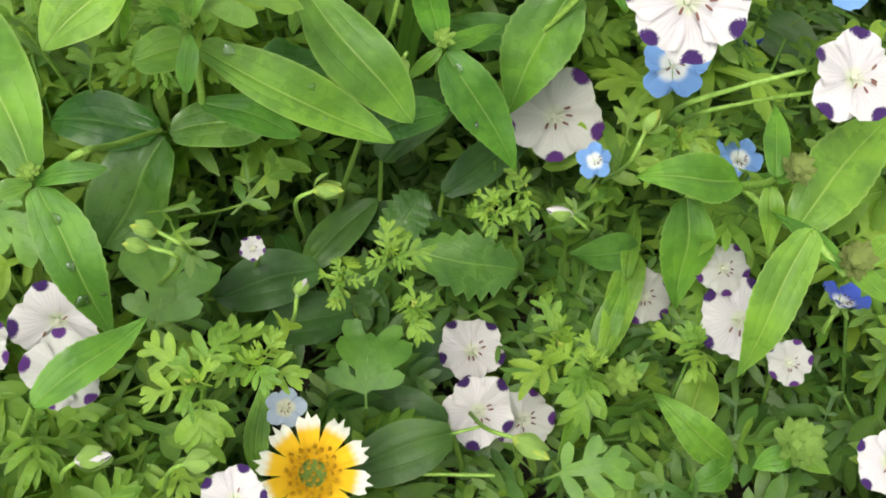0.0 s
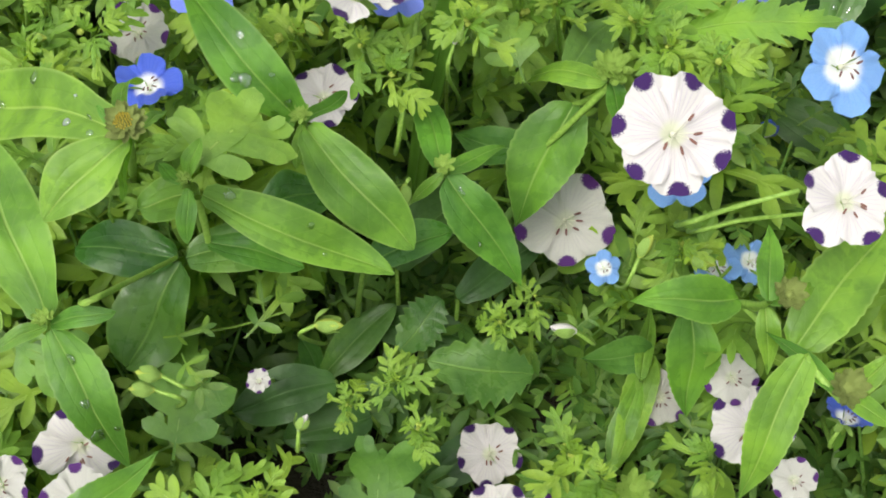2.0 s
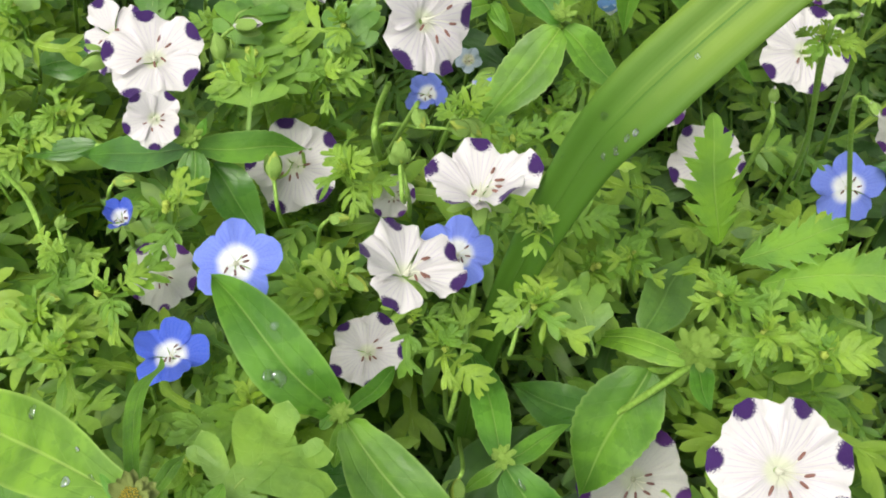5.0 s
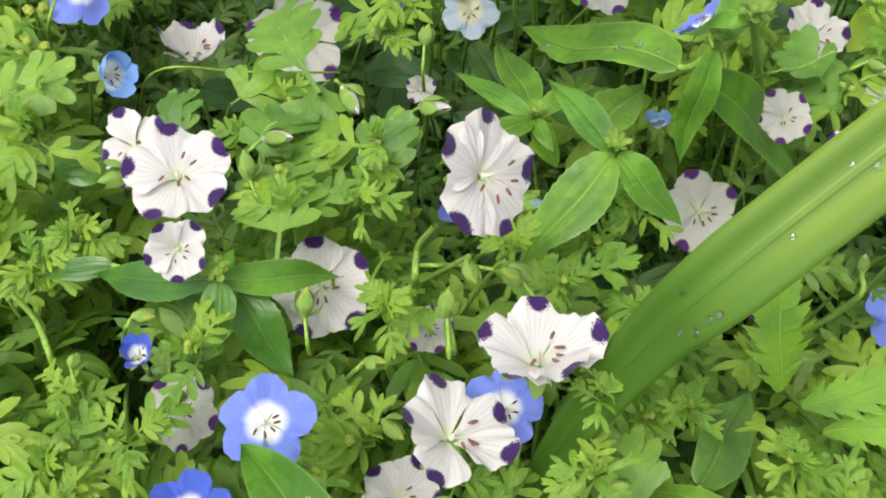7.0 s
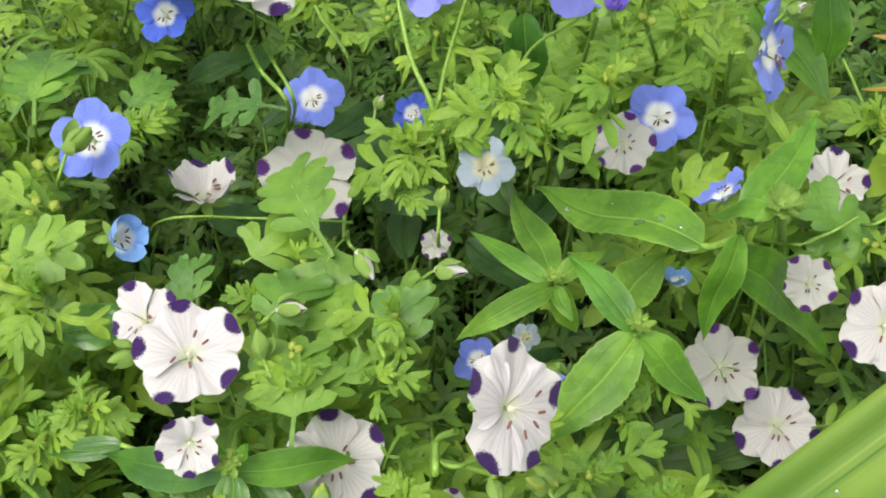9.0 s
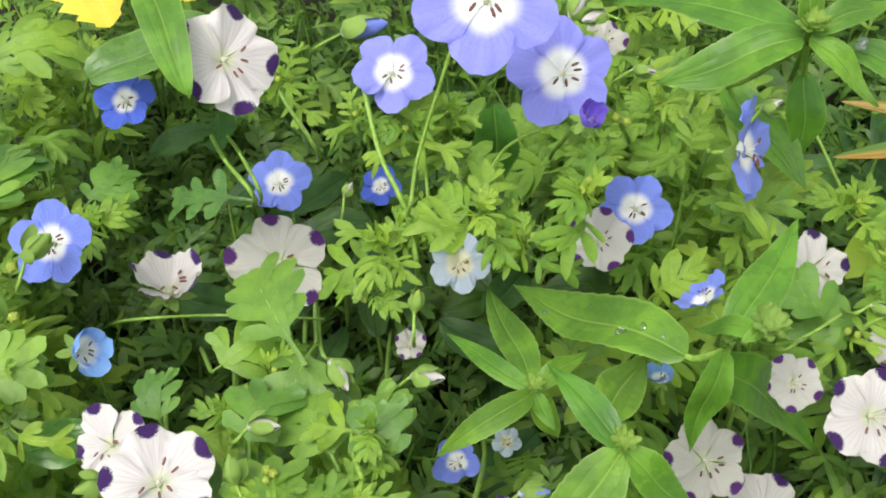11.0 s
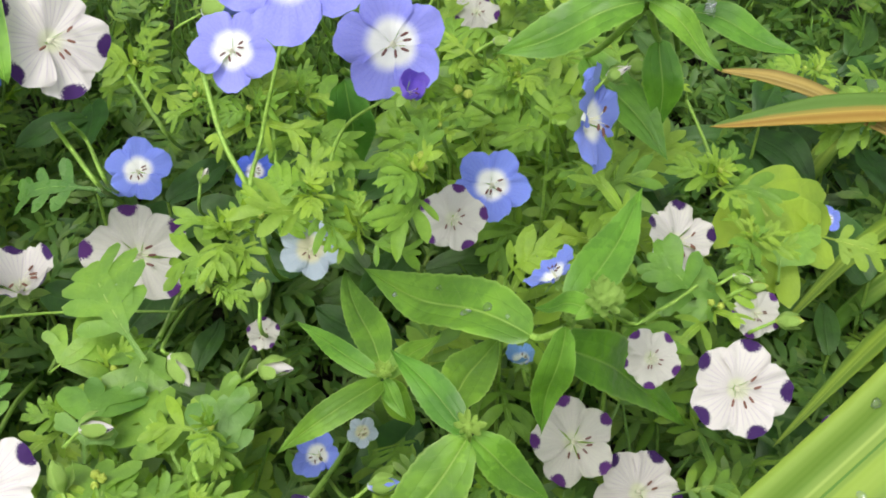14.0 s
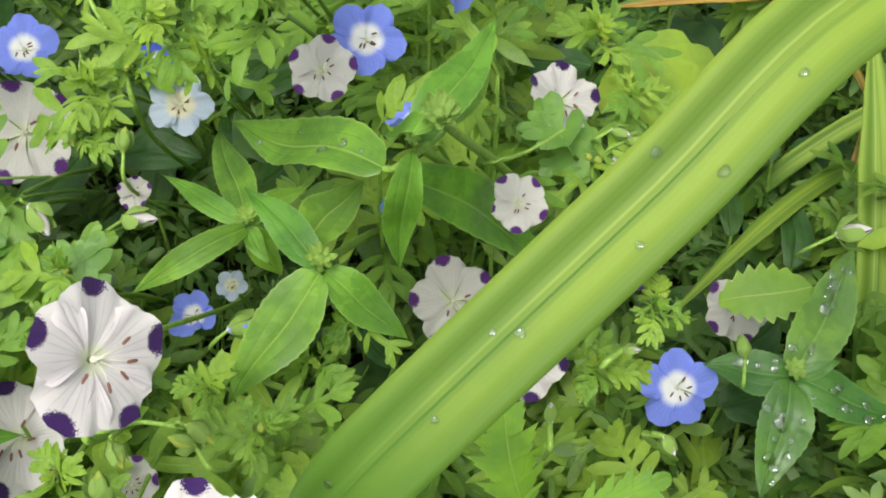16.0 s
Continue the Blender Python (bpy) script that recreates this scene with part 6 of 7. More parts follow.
flower("blue_flower", (0.1494, 0.1507, 0.1067), (0.09, -0.46, 0.88), (0.52, 0.69, 0.51), 0.0113, BLUE_SKY, cup=0.22, gap=1.0, ripple=0.06, reach=0.24, sunk=True, label="sky-blue flower with a broad white centre", group="blue flowers", seed=125, lean=(0.26, 0.52))

# buds
bud((0.0581, 0.0856, 0.1520), (-0.97, -0.01, 0.35), 0.0103, SPOTTED, "bud opening to show folded white petals", seed=126, lean=(0.08, 0.64))
bud((0.1157, 0.1140, 0.1587), (0.94, -0.42, -0.04), 0.0095, None, "yellow-green pointed bud on a thin stem", seed=127, lean=(0.23, 0.72))
bud((0.0860, 0.0874, 0.2040), (0.53, 0.55, 0.69), 0.0089, None, "yellow-green pointed bud on a thin stem", seed=128, lean=(0.17, 0.75))
bud((-0.0309, 0.0573, 0.2029), (1.01, -0.14, 0.15), 0.0099, None, "yellow-green pointed bud on a thin stem", seed=129, lean=(-0.17, 0.66))
bud((-0.0383, 0.0228, 0.1929), (0.53, 0.55, 0.69), 0.0064, SPOTTED, "bud opening to show folded white petals", seed=130, lean=(-0.19, 0.54))
bud((-0.0852, 0.0274, 0.2210), (-0.97, -0.01, 0.35), 0.0080, None, "yellow-green pointed bud on a thin stem", seed=131, lean=(-0.35, 0.60))
bud((-0.0952, -0.0433, 0.2019), (0.98, 0.03, 0.32), 0.0108, SPOTTED, "bud opening to show folded white petals", seed=132, lean=(-0.33, 0.43))
bud((-0.0883, 0.0243, 0.2163), (-1.00, -0.07, 0.25), 0.0077, None, "yellow-green pointed bud on a thin stem", seed=133, lean=(-0.32, 0.67))
bud((-0.0638, -0.0429, 0.1985), (0.98, -0.00, 0.30), 0.0102, CALYX, "green hairy flower bud on a thin stem", seed=134, lean=(-0.23, 0.42))
bud((0.0394, -0.0187, 0.1570), (0.87, -0.55, -0.08), 0.0129, None, "yellow-green pointed bud on a thin stem", seed=135, lean=(0.08, 0.44))
bud((-0.0024, 0.2187, 0.2799), (-0.85, 0.15, 0.57), 0.0076, None, "yellow-green pointed bud on a thin stem", seed=136, lean=(-0.03, 0.82))
bud((-0.0754, 0.3451, 0.2485), (0.53, -0.78, -0.43), 0.0134, SPOTTED, "bud opening to show folded white petals", seed=137, lean=(-0.26, 1.13))
bud((-0.1022, 0.3170, 0.2507), (1.02, -0.10, 0.13), 0.0120, SPOTTED, "bud opening to show folded white petals", seed=138, lean=(-0.35, 1.05))
bud((-0.0409, 0.3488, 0.2396), (1.02, -0.17, 0.07), 0.0131, SPOTTED, "bud opening to show folded white petals", seed=139, lean=(-0.14, 1.11))
bud((-0.1071, 0.2902, 0.2595), (-0.16, 0.55, 0.86), 0.0109, CALYX, "green hairy flower bud on a thin stem", seed=140, lean=(-0.37, 0.99))
bud((-0.1331, 0.2214, 0.2532), (1.02, -0.10, 0.13), 0.0083, None, "yellow-green pointed bud on a thin stem", seed=141, lean=(-0.45, 0.75))
bud((-0.1557, 0.1780, 0.2370), (1.02, -0.10, 0.13), 0.0084, None, "yellow-green pointed bud on a thin stem", seed=142, lean=(-0.50, 0.58))
bud((-0.0464, 0.2015, 0.2168), (0.79, -0.59, -0.29), 0.0096, None, "yellow-green pointed bud on a thin stem", seed=143, lean=(-0.15, 0.61))
bud((-0.0766, 0.2300, 0.2502), (0.10, 0.58, 0.85), 0.0100, None, "yellow-green pointed bud on a thin stem", seed=144, lean=(-0.26, 0.77))
bud((0.0434, 0.2237, 0.2221), (1.02, -0.10, 0.13), 0.0077, None, "yellow-green pointed bud on a thin stem", seed=145, lean=(0.11, 0.69))
bud((-0.0517, 0.2132, 0.2402), (1.02, -0.10, 0.13), 0.0075, None, "yellow-green pointed bud on a thin stem", seed=146, lean=(-0.18, 0.69))
bud((-0.1586, 0.2865, 0.2582), (-0.91, -0.48, 0.01), 0.0110, CALYX, "green hairy flower bud on a thin stem", seed=147, lean=(-0.54, 0.98))
bud((0.0472, 0.5914, 0.2532), (-0.95, -0.41, -0.01), 0.0136, SPOTTED, "bud opening to show folded white petals", seed=148, lean=(0.10, 1.35))
bud((0.0373, 0.6055, 0.2511), (0.56, 0.41, 0.76), 0.0164, SPOTTED, "bud opening to show folded white petals", seed=149, lean=(0.08, 1.35))
bud((0.0635, 0.5162, 0.2691), (0.98, -0.31, -0.02), 0.0105, SPOTTED, "bud opening to show folded white petals", seed=150, lean=(0.17, 1.31))
bud((0.1138, 0.6240, 0.2271), (1.01, -0.19, 0.10), 0.0092, SPOTTED, "bud opening to show folded white petals", seed=151, lean=(0.26, 1.33))
bud((0.1599, 0.3881, 0.2251), (1.01, -0.19, 0.10), 0.0082, None, "yellow-green pointed bud on a thin stem", seed=152, lean=(0.40, 0.82))
bud((0.2432, 0.3453, 0.2046), (0.99, -0.11, 0.26), 0.0130, SPOTTED, "bud opening to show folded white petals", seed=153, lean=(0.50, 0.85))
bud((0.1100, 0.1873, 0.3493), (0.99, -0.24, 0.15), 0.0036, SPOTTED, "bud opening to show folded white petals", seed=154, lean=(0.22, 0.70))
bud((0.0959, 0.1984, 0.3102), (0.07, 0.56, 0.86), 0.0050, SPOTTED, "bud opening to show folded white petals", seed=155, lean=(0.12, 0.63))
bud((0.1203, 0.1817, 0.3200), (0.43, -0.84, -0.42), 0.0049, SPOTTED, "bud opening to show folded white petals", seed=156, lean=(0.23, 0.58))
bud((-0.0008, 0.2270, 0.2728), (0.82, -0.60, -0.19), 0.0088, None, "yellow-green pointed bud on a thin stem", seed=157, lean=(-0.24, 0.64))
bud((-0.0151, 0.2059, 0.2979), (0.43, -0.84, -0.42), 0.0073, None, "yellow-green pointed bud on a thin stem", seed=158, lean=(-0.33, 0.63))
bud((-0.0232, 0.2042, 0.2815), (-0.16, 0.55, 0.86), 0.0078, None, "yellow-green pointed bud on a thin stem", seed=159, lean=(-0.10, 0.77))
bud((0.0968, 0.4073, 0.3270), (0.96, 0.13, 0.36), 0.0080, SPOTTED, "bud opening to show folded white petals", seed=160, lean=(0.34, 1.31))
bud((0.0179, 0.1650, 0.2411), (0.54, 0.54, 0.69), 0.0071, SPOTTED, "bud opening to show folded white petals", seed=161, lean=(-0.06, 0.87))
bud((-0.0227, 0.2037, 0.2834), (0.05, 0.63, 0.81), 0.0083, None, "yellow-green pointed bud on a thin stem", seed=162, lean=(-0.22, 1.15))
bud((0.1958, 0.3129, 0.1750), (-0.13, 0.61, 0.82), 0.0094, CALYX, "green hairy flower bud on a thin stem", seed=163, lean=(0.41, 1.09))
bud((0.1701, 0.3727, 0.2195), (1.00, -0.22, 0.14), 0.0104, None, "yellow-green pointed bud on a thin stem", seed=164, lean=(0.35, 0.82))
bud((0.1539, 0.3905, 0.2283), (0.91, -0.47, -0.10), 0.0081, SPOTTED, "bud opening to show folded white petals", seed=165, lean=(0.32, 0.89))
bud((-0.0686, 0.3843, 0.2546), (0.44, -0.82, -0.44), 0.0091, None, "yellow-green pointed bud on a thin stem", seed=166, lean=(-0.33, 0.95))
bud((-0.0439, 0.3722, 0.2589), (0.24, 0.50, 0.87), 0.0091, None, "yellow-green pointed bud on a thin stem", seed=167, lean=(-0.15, 0.85))
bud((-0.1541, 0.2047, 0.2487), (0.51, 0.51, 0.74), 0.0058, CALYX, "green hairy flower bud on a thin stem", seed=168, lean=(-0.51, 0.69))
bud((-0.0059, 0.1248, 0.1944), (-0.10, -0.95, -0.38), 0.0092, None, "yellow-green pointed bud on a thin stem", seed=169, lean=(-0.09, 0.83))
bud((0.1182, 0.4663, 0.2860), (1.01, -0.13, 0.17), 0.0105, SPOTTED, "bud opening to show folded white petals", seed=170, lean=(0.35, 1.23))
bud((-0.0257, 0.4529, 0.2591), (0.56, 0.41, 0.76), 0.0082, SPOTTED, "bud opening to show folded white petals", seed=171, lean=(-0.10, 1.09))
bud((-0.0869, 0.4868, 0.2220), (0.56, 0.41, 0.76), 0.0080, SPOTTED, "bud opening to show folded white petals", seed=172, lean=(-0.25, 1.07))
bud((0.0009, 0.2967, 0.2333), (0.99, -0.11, 0.26), 0.0113, BLUE, "bud with rolled blue petals showing", seed=173, lean=(-0.21, 0.78))
bud((-0.0897, 0.6247, 0.2305), (1.00, -0.07, 0.23), 0.0266, BLUE, "bud with rolled blue petals showing", seed=174, lean=(-0.24, 1.33))
bud((-0.2121, 0.4044, 0.2662), (0.79, 0.33, 0.58), 0.0154, CALYX, "green hairy flower bud on a thin stem", seed=175, lean=(-0.65, 1.16))

# leafy sprigs
sprig((-0.0310, 0.4556, 0.2674), 0.0175, 176, (-0.12, 1.12))
sprig((-0.0306, 0.4768, 0.2766), 0.0162, 177, (-0.12, 1.22))
sprig((-0.0144, 0.3514, 0.3268), 0.0158, 178, (-0.08, 1.00))
sprig((0.0014, 0.3508, 0.3123), 0.0137, 179, (-0.02, 0.95))
sprig((0.0218, 0.3519, 0.3341), 0.0180, 180, (0.05, 1.03))
sprig((0.0401, 0.4042, 0.3227), 0.0161, 181, (0.12, 1.17))
sprig((0.0299, 0.3831, 0.3272), 0.0141, 182, (0.08, 1.12))
sprig((-0.1320, 0.4273, 0.2868), 0.0180, 183, (-0.44, 1.11))
sprig((-0.2169, 0.4695, 0.2183), 0.0211, 184, (-0.58, 1.01))
sprig((-0.0446, 0.4076, 0.2656), 0.0149, 185, (-0.15, 0.98))
sprig((-0.1580, 0.1765, 0.2298), 0.0175, 186, (-0.59, 1.09))
sprig((-0.0788, 0.1485, 0.2089), 0.0203, 187, (-0.32, 0.94))
sprig((-0.0110, 0.1686, 0.2201), 0.0159, 188, (-0.12, 1.03))
sprig((0.0862, 0.1321, 0.1771), 0.0163, 189, (0.16, 0.81))
sprig((0.1080, 0.1197, 0.1595), 0.0135, 190, (0.21, 0.74))
sprig((0.0309, 0.1052, 0.1306), 0.0106, 191, (0.01, 0.65))
sprig((0.0479, 0.1211, 0.1227), 0.0099, 192, (0.05, 0.67))
sprig((-0.0092, 0.0534, 0.1692), 0.0101, 193, (-0.10, 0.58))
sprig((-0.1272, -0.0163, 0.1912), 0.0143, 194, (-0.43, 0.43))
sprig((-0.0677, -0.0159, 0.1996), 0.0174, 195, (-0.27, 0.44))
sprig((0.0590, 0.0554, 0.1001), 0.0184, 196, (0.07, 0.49))
sprig((0.0721, 0.0407, 0.1073), 0.0149, 197, (0.10, 0.47))
sprig((-0.0510, -0.0059, 0.1949), 0.0143, 198, (-0.22, 0.46))
sprig((-0.0014, 0.0405, 0.1519), 0.0086, 199, (-0.07, 0.52))
sprig((-0.0280, 0.0508, 0.1571), 0.0086, 200, (-0.14, 0.56))
sprig((0.1169, 0.0464, 0.1128), 0.0148, 201, (0.20, 0.49))
sprig((-0.1334, 0.1837, 0.2351), 0.0150, 202, (-0.51, 0.84))
sprig((-0.1487, 0.1617, 0.2265), 0.0161, 203, (-0.54, 0.75))
sprig((-0.1131, 0.2123, 0.2485), 0.0138, 204, (-0.47, 0.97))
sprig((-0.0700, 0.2021, 0.2431), 0.0163, 205, (-0.32, 0.92))
sprig((-0.0539, 0.2004, 0.2127), 0.0200, 206, (-0.25, 0.83))
sprig((-0.0483, 0.2325, 0.2462), 0.0141, 207, (-0.26, 1.03))
sprig((0.0441, 0.2426, 0.2325), 0.0144, 208, (0.04, 1.01))
sprig((0.0322, 0.2228, 0.2254), 0.0170, 209, (0.00, 0.93))
sprig((0.0434, 0.2152, 0.2062), 0.0174, 210, (0.03, 0.85))
sprig((0.0236, 0.1679, 0.2475), 0.0126, 211, (-0.03, 0.82))
sprig((0.1016, 0.1714, 0.2263), 0.0129, 212, (0.21, 0.78))
sprig((-0.0898, 0.1456, 0.1952), 0.0165, 213, (-0.33, 0.64))
sprig((-0.1025, 0.1302, 0.1956), 0.0134, 214, (-0.37, 0.60))
sprig((0.1200, 0.1601, 0.2266), 0.0127, 215, (0.27, 0.74))
sprig((0.1132, 0.1462, 0.2043), 0.0129, 216, (0.23, 0.66))
sprig((0.0836, 0.0937, 0.1996), 0.0145, 217, (0.14, 0.50))
sprig((-0.0209, 0.1723, 0.2328), 0.0118, 218, (-0.16, 0.80))
sprig((-0.2226, 0.3742, 0.2517), 0.0255, 219, (-0.69, 1.16))
sprig((-0.2109, 0.3267, 0.2480), 0.0210, 220, (-0.69, 1.07))
sprig((-0.1193, 0.3346, 0.2361), 0.0152, 221, (-0.38, 1.06))
sprig((-0.0870, 0.2734, 0.2541), 0.0187, 222, (-0.30, 0.92))
sprig((-0.1956, 0.2679, 0.2296), 0.0169, 223, (-0.60, 0.83))
sprig((-0.1799, 0.2774, 0.2363), 0.0141, 224, (-0.57, 0.88))
sprig((-0.0634, 0.2858, 0.2463), 0.0137, 225, (-0.22, 0.94))
sprig((-0.1572, 0.1975, 0.2386), 0.0123, 226, (-0.50, 0.64))
sprig((0.0600, 0.2174, 0.2105), 0.0128, 227, (0.15, 0.64))
sprig((0.0243, 0.1768, 0.2754), 0.0083, 228, (0.07, 0.66))
sprig((0.0904, 0.1853, 0.2265), 0.0139, 229, (0.25, 0.58))
sprig((0.0145, 0.2380, 0.2547), 0.0123, 230, (0.03, 0.81))
sprig((-0.2321, 0.4043, 0.2507), 0.0227, 231, (-0.63, 1.00))
sprig((-0.2127, 0.3446, 0.2521), 0.0177, 232, (-0.58, 0.83))
sprig((-0.0582, 0.3991, 0.2659), 0.0184, 233, (-0.15, 1.03))
sprig((-0.1348, 0.5944, 0.2157), 0.0212, 234, (-0.31, 1.31))
sprig((-0.0702, 0.4559, 0.2910), 0.0145, 235, (-0.20, 1.30))
sprig((-0.0466, 0.4493, 0.2904), 0.0175, 236, (-0.12, 1.27))
sprig((0.0640, 0.4055, 0.3115), 0.0142, 237, (0.25, 1.22))
sprig((0.0676, 0.4875, 0.2702), 0.0153, 238, (0.23, 1.31))
sprig((-0.1067, 0.3570, 0.2365), 0.0182, 239, (-0.27, 0.83))
sprig((-0.0582, 0.3140, 0.2520), 0.0165, 240, (-0.14, 0.74))
sprig((-0.0947, 0.2906, 0.2533), 0.0159, 241, (-0.25, 0.68))
sprig((0.1417, 0.3824, 0.2194), 0.0187, 242, (0.39, 0.85))
sprig((0.1525, 0.4391, 0.2420), 0.0196, 243, (0.44, 1.07))
sprig((0.2937, 0.5780, 0.1598), 0.0249, 244, (0.59, 1.18))
sprig((0.2541, 0.6018, 0.1743), 0.0210, 245, (0.50, 1.25))
sprig((-0.0624, 0.3855, 0.2538), 0.0112, 247, (-0.43, 1.13))
sprig((-0.0034, 0.2554, 0.2540), 0.0112, 248, (-0.24, 0.70))
sprig((0.1616, 0.4088, 0.2322), 0.0152, 249, (0.29, 1.12))
sprig((0.1149, 0.1903, 0.3603), 0.0059, 251, (0.25, 0.76))
sprig((0.1049, 0.1922, 0.3373), 0.0079, 252, (0.18, 0.68))
sprig((0.0276, 0.2815, 0.2299), 0.0124, 254, (-0.12, 0.72))
sprig((0.0446, 0.2920, 0.2400), 0.0111, 255, (-0.07, 0.78))

# strap leaves and straw
strap("strap_leaf", [(-0.025, 0.2, -0.01), (-0.012, 0.2, 0.1), (0.008, 0.19, 0.209), (0.034, 0.177, 0.296), (0.056, 0.1735, 0.3374), (0.1152, 0.2029, 0.3785), (0.1651, 0.2332, 0.4045), (0.26, 0.285, 0.4), (0.37, 0.34, 0.33), (0.46, 0.39, 0.2)], 0.0218, STRAP, "long arching green strap leaf with rain beads", "strap leaves")
strap("strap_leaf", [(0.5802, 0.5592, -0.0100), (0.4366, 0.5649, 0.1395), (0.3191, 0.5696, 0.1650), (0.2539, 0.5721, 0.1685), (0.1886, 0.5747, 0.1600)], 0.018, FADING, "fading strap leaf, green above and straw-orange below", "strap leaves")
strap("strap_leaf", [(0.4033, 0.5217, -0.0100), (0.3283, 0.5537, 0.1260), (0.2669, 0.5799, 0.1650), (0.2328, 0.5945, 0.1760), (0.1987, 0.6091, 0.1750)], 0.01, STRAW, "dry straw-coloured narrow blade", "strap leaves")
strap("strap_leaf", [(0.2120, 0.5865, -0.0100), (0.2425, 0.6036, 0.0008), (0.2674, 0.6175, 0.0600), (0.2887, 0.6294, 0.0910), (0.3101, 0.6413, 0.1100), (0.3399, 0.6580, 0.1250)], 0.014, STRAP, "green strap leaf in shade", "strap leaves")
strap("strap_leaf", [(0.2709, 0.2640, -0.0100), (0.2783, 0.3171, 0.0291), (0.2844, 0.3605, 0.1000), (0.2895, 0.3975, 0.1410), (0.2947, 0.4346, 0.1700), (0.3019, 0.4866, 0.1990)], 0.022, STRAP, "upright green strap leaf", "strap leaves")
strap("strap_leaf", [(0.4257, 0.5931, -0.0100), (0.3696, 0.5458, 0.0383), (0.3237, 0.5071, 0.0800), (0.2845, 0.4740, 0.0960), (0.2453, 0.4409, 0.1000), (0.1904, 0.3946, 0.0940)], 0.011, STRAP, "arching green strap leaf in shade", "strap leaves")
strap("strap_leaf", [(0.1831, 0.4849, -0.0100), (0.2336, 0.4977, 0.0166), (0.2749, 0.5082, 0.0700), (0.3102, 0.5171, 0.0960), (0.3455, 0.5261, 0.1100), (0.3950, 0.5386, 0.1180)], 0.012, STRAP, "green strap leaf in shade", "strap leaves")
strap("strap_leaf", [(0.2239, 0.3127, -0.0100), (0.2742, 0.4051, -0.0160), (0.3154, 0.4806, 0.0500), (0.3383, 0.5226, 0.0760), (0.3612, 0.5645, 0.0900), (0.3635, 0.5687, 0.0890)], 0.01, STRAW, "brownish dry strap leaf", "strap leaves")
strap("strap_leaf", [(0.4150, 0.6496, -0.0100), (0.3670, 0.6074, 0.0383), (0.3277, 0.5729, 0.0800), (0.2941, 0.5433, 0.0960), (0.2605, 0.5138, 0.1000), (0.2135, 0.4725, 0.0940)], 0.011, STRAP, "arching green strap leaf in shade", "strap leaves")

# bare stems that stand out
bare_stem([(-0.0830, 0.6360, -0.0100), (-0.0480, 0.4208, 0.2200), (-0.0491, 0.4157, 0.2708), (-0.0595, 0.4317, 0.2900), (-0.0674, 0.4586, 0.3150)], 0.0012, "thick branching hairy stem", seed=272)
bare_stem([(-0.0985, 0.7106, -0.0100), (-0.0488, 0.4143, 0.2694), (-0.0427, 0.4302, 0.2900), (-0.0257, 0.4349, 0.3400)], 0.0009, "upright hairy green stem", seed=273)
bare_stem([(-0.0760, 0.6833, -0.0100), (-0.0423, 0.4398, 0.2300), (-0.0422, 0.4536, 0.2700), (-0.0409, 0.4764, 0.3000)], 0.0008, "thin upright green stem", seed=274)
bare_stem([(-0.0171, 0.6543, -0.0100), (-0.0063, 0.4041, 0.2490), (-0.0130, 0.4030, 0.2900), (-0.0059, 0.4068, 0.3100), (0.0124, 0.3908, 0.3350)], 0.0008, "arching stem that carries a blue flower", seed=275)
bare_stem([(-0.2241, 0.7378, -0.0100), (-0.1309, 0.4724, 0.2300), (-0.1472, 0.4919, 0.2400), (-0.1499, 0.4878, 0.2600)], 0.0012, "curved green stem over shade", seed=276)
bare_stem([(-0.2198, 0.7409, -0.0100), (-0.1283, 0.4742, 0.2300), (-0.1410, 0.4978, 0.2400), (-0.1415, 0.4870, 0.2600)], 0.0010, "curved hairy green stem", seed=277)
bare_stem([(-0.1764, 0.7941, -0.0100), (-0.1023, 0.5060, 0.2300), (-0.1181, 0.5240, 0.2500), (-0.1222, 0.5297, 0.2550)], 0.0011, "slanting stem behind a white flower", seed=278)
bare_stem([(-0.2221, 0.2250, -0.0100), (-0.1155, 0.0571, 0.2205), (-0.1092, 0.0809, 0.2000), (-0.1042, 0.1140, 0.1700)], 0.0013, "pale green leaning stem", seed=279)
bare_stem([(-0.1559, 0.1949, -0.0100), (-0.1185, 0.1209, 0.1000), (-0.0904, 0.1186, 0.1100), (-0.0662, 0.1197, 0.1200)], 0.0007, "thin pale stem in shade", seed=280)
bare_stem([(-0.0239, 0.0493, -0.0100), (-0.0183, 0.0115, 0.0750), (-0.0003, 0.0159, 0.0850), (0.0256, 0.0212, 0.0900)], 0.0008, "pale green leaning stem", seed=281)
bare_stem([(-0.0307, 0.0426, -0.0100), (-0.0240, 0.0059, 0.0750), (0.0045, 0.0021, 0.0850), (0.0308, -0.0006, 0.0900)], 0.0009, "pale green level stem", seed=282)
bare_stem([(0.1454, 0.2708, -0.0100), (0.1039, 0.1163, 0.1800), (0.1212, 0.1084, 0.2000), (0.1450, 0.1081, 0.2100)], 0.0011, "hairy stem of a white flower", seed=283)
bare_stem([(0.1517, 0.2647, -0.0100), (0.1103, 0.1204, 0.1700), (0.1275, 0.1102, 0.1900), (0.1451, 0.0969, 0.2100)], 0.0009, "hairy stem of a white flower", seed=284)
bare_stem([(-0.3045, 0.3869, -0.0100), (-0.1875, 0.2369, 0.2000), (-0.1900, 0.2441, 0.2200), (-0.1954, 0.2459, 0.2350)], 0.0013, "thick pale green stem", seed=285)
bare_stem([(-0.3032, 0.6072, -0.0100), (-0.1938, 0.4209, 0.2000), (-0.1451, 0.4228, 0.2000), (-0.0931, 0.4094, 0.2100)], 0.0007, "thin level green stem", seed=286)
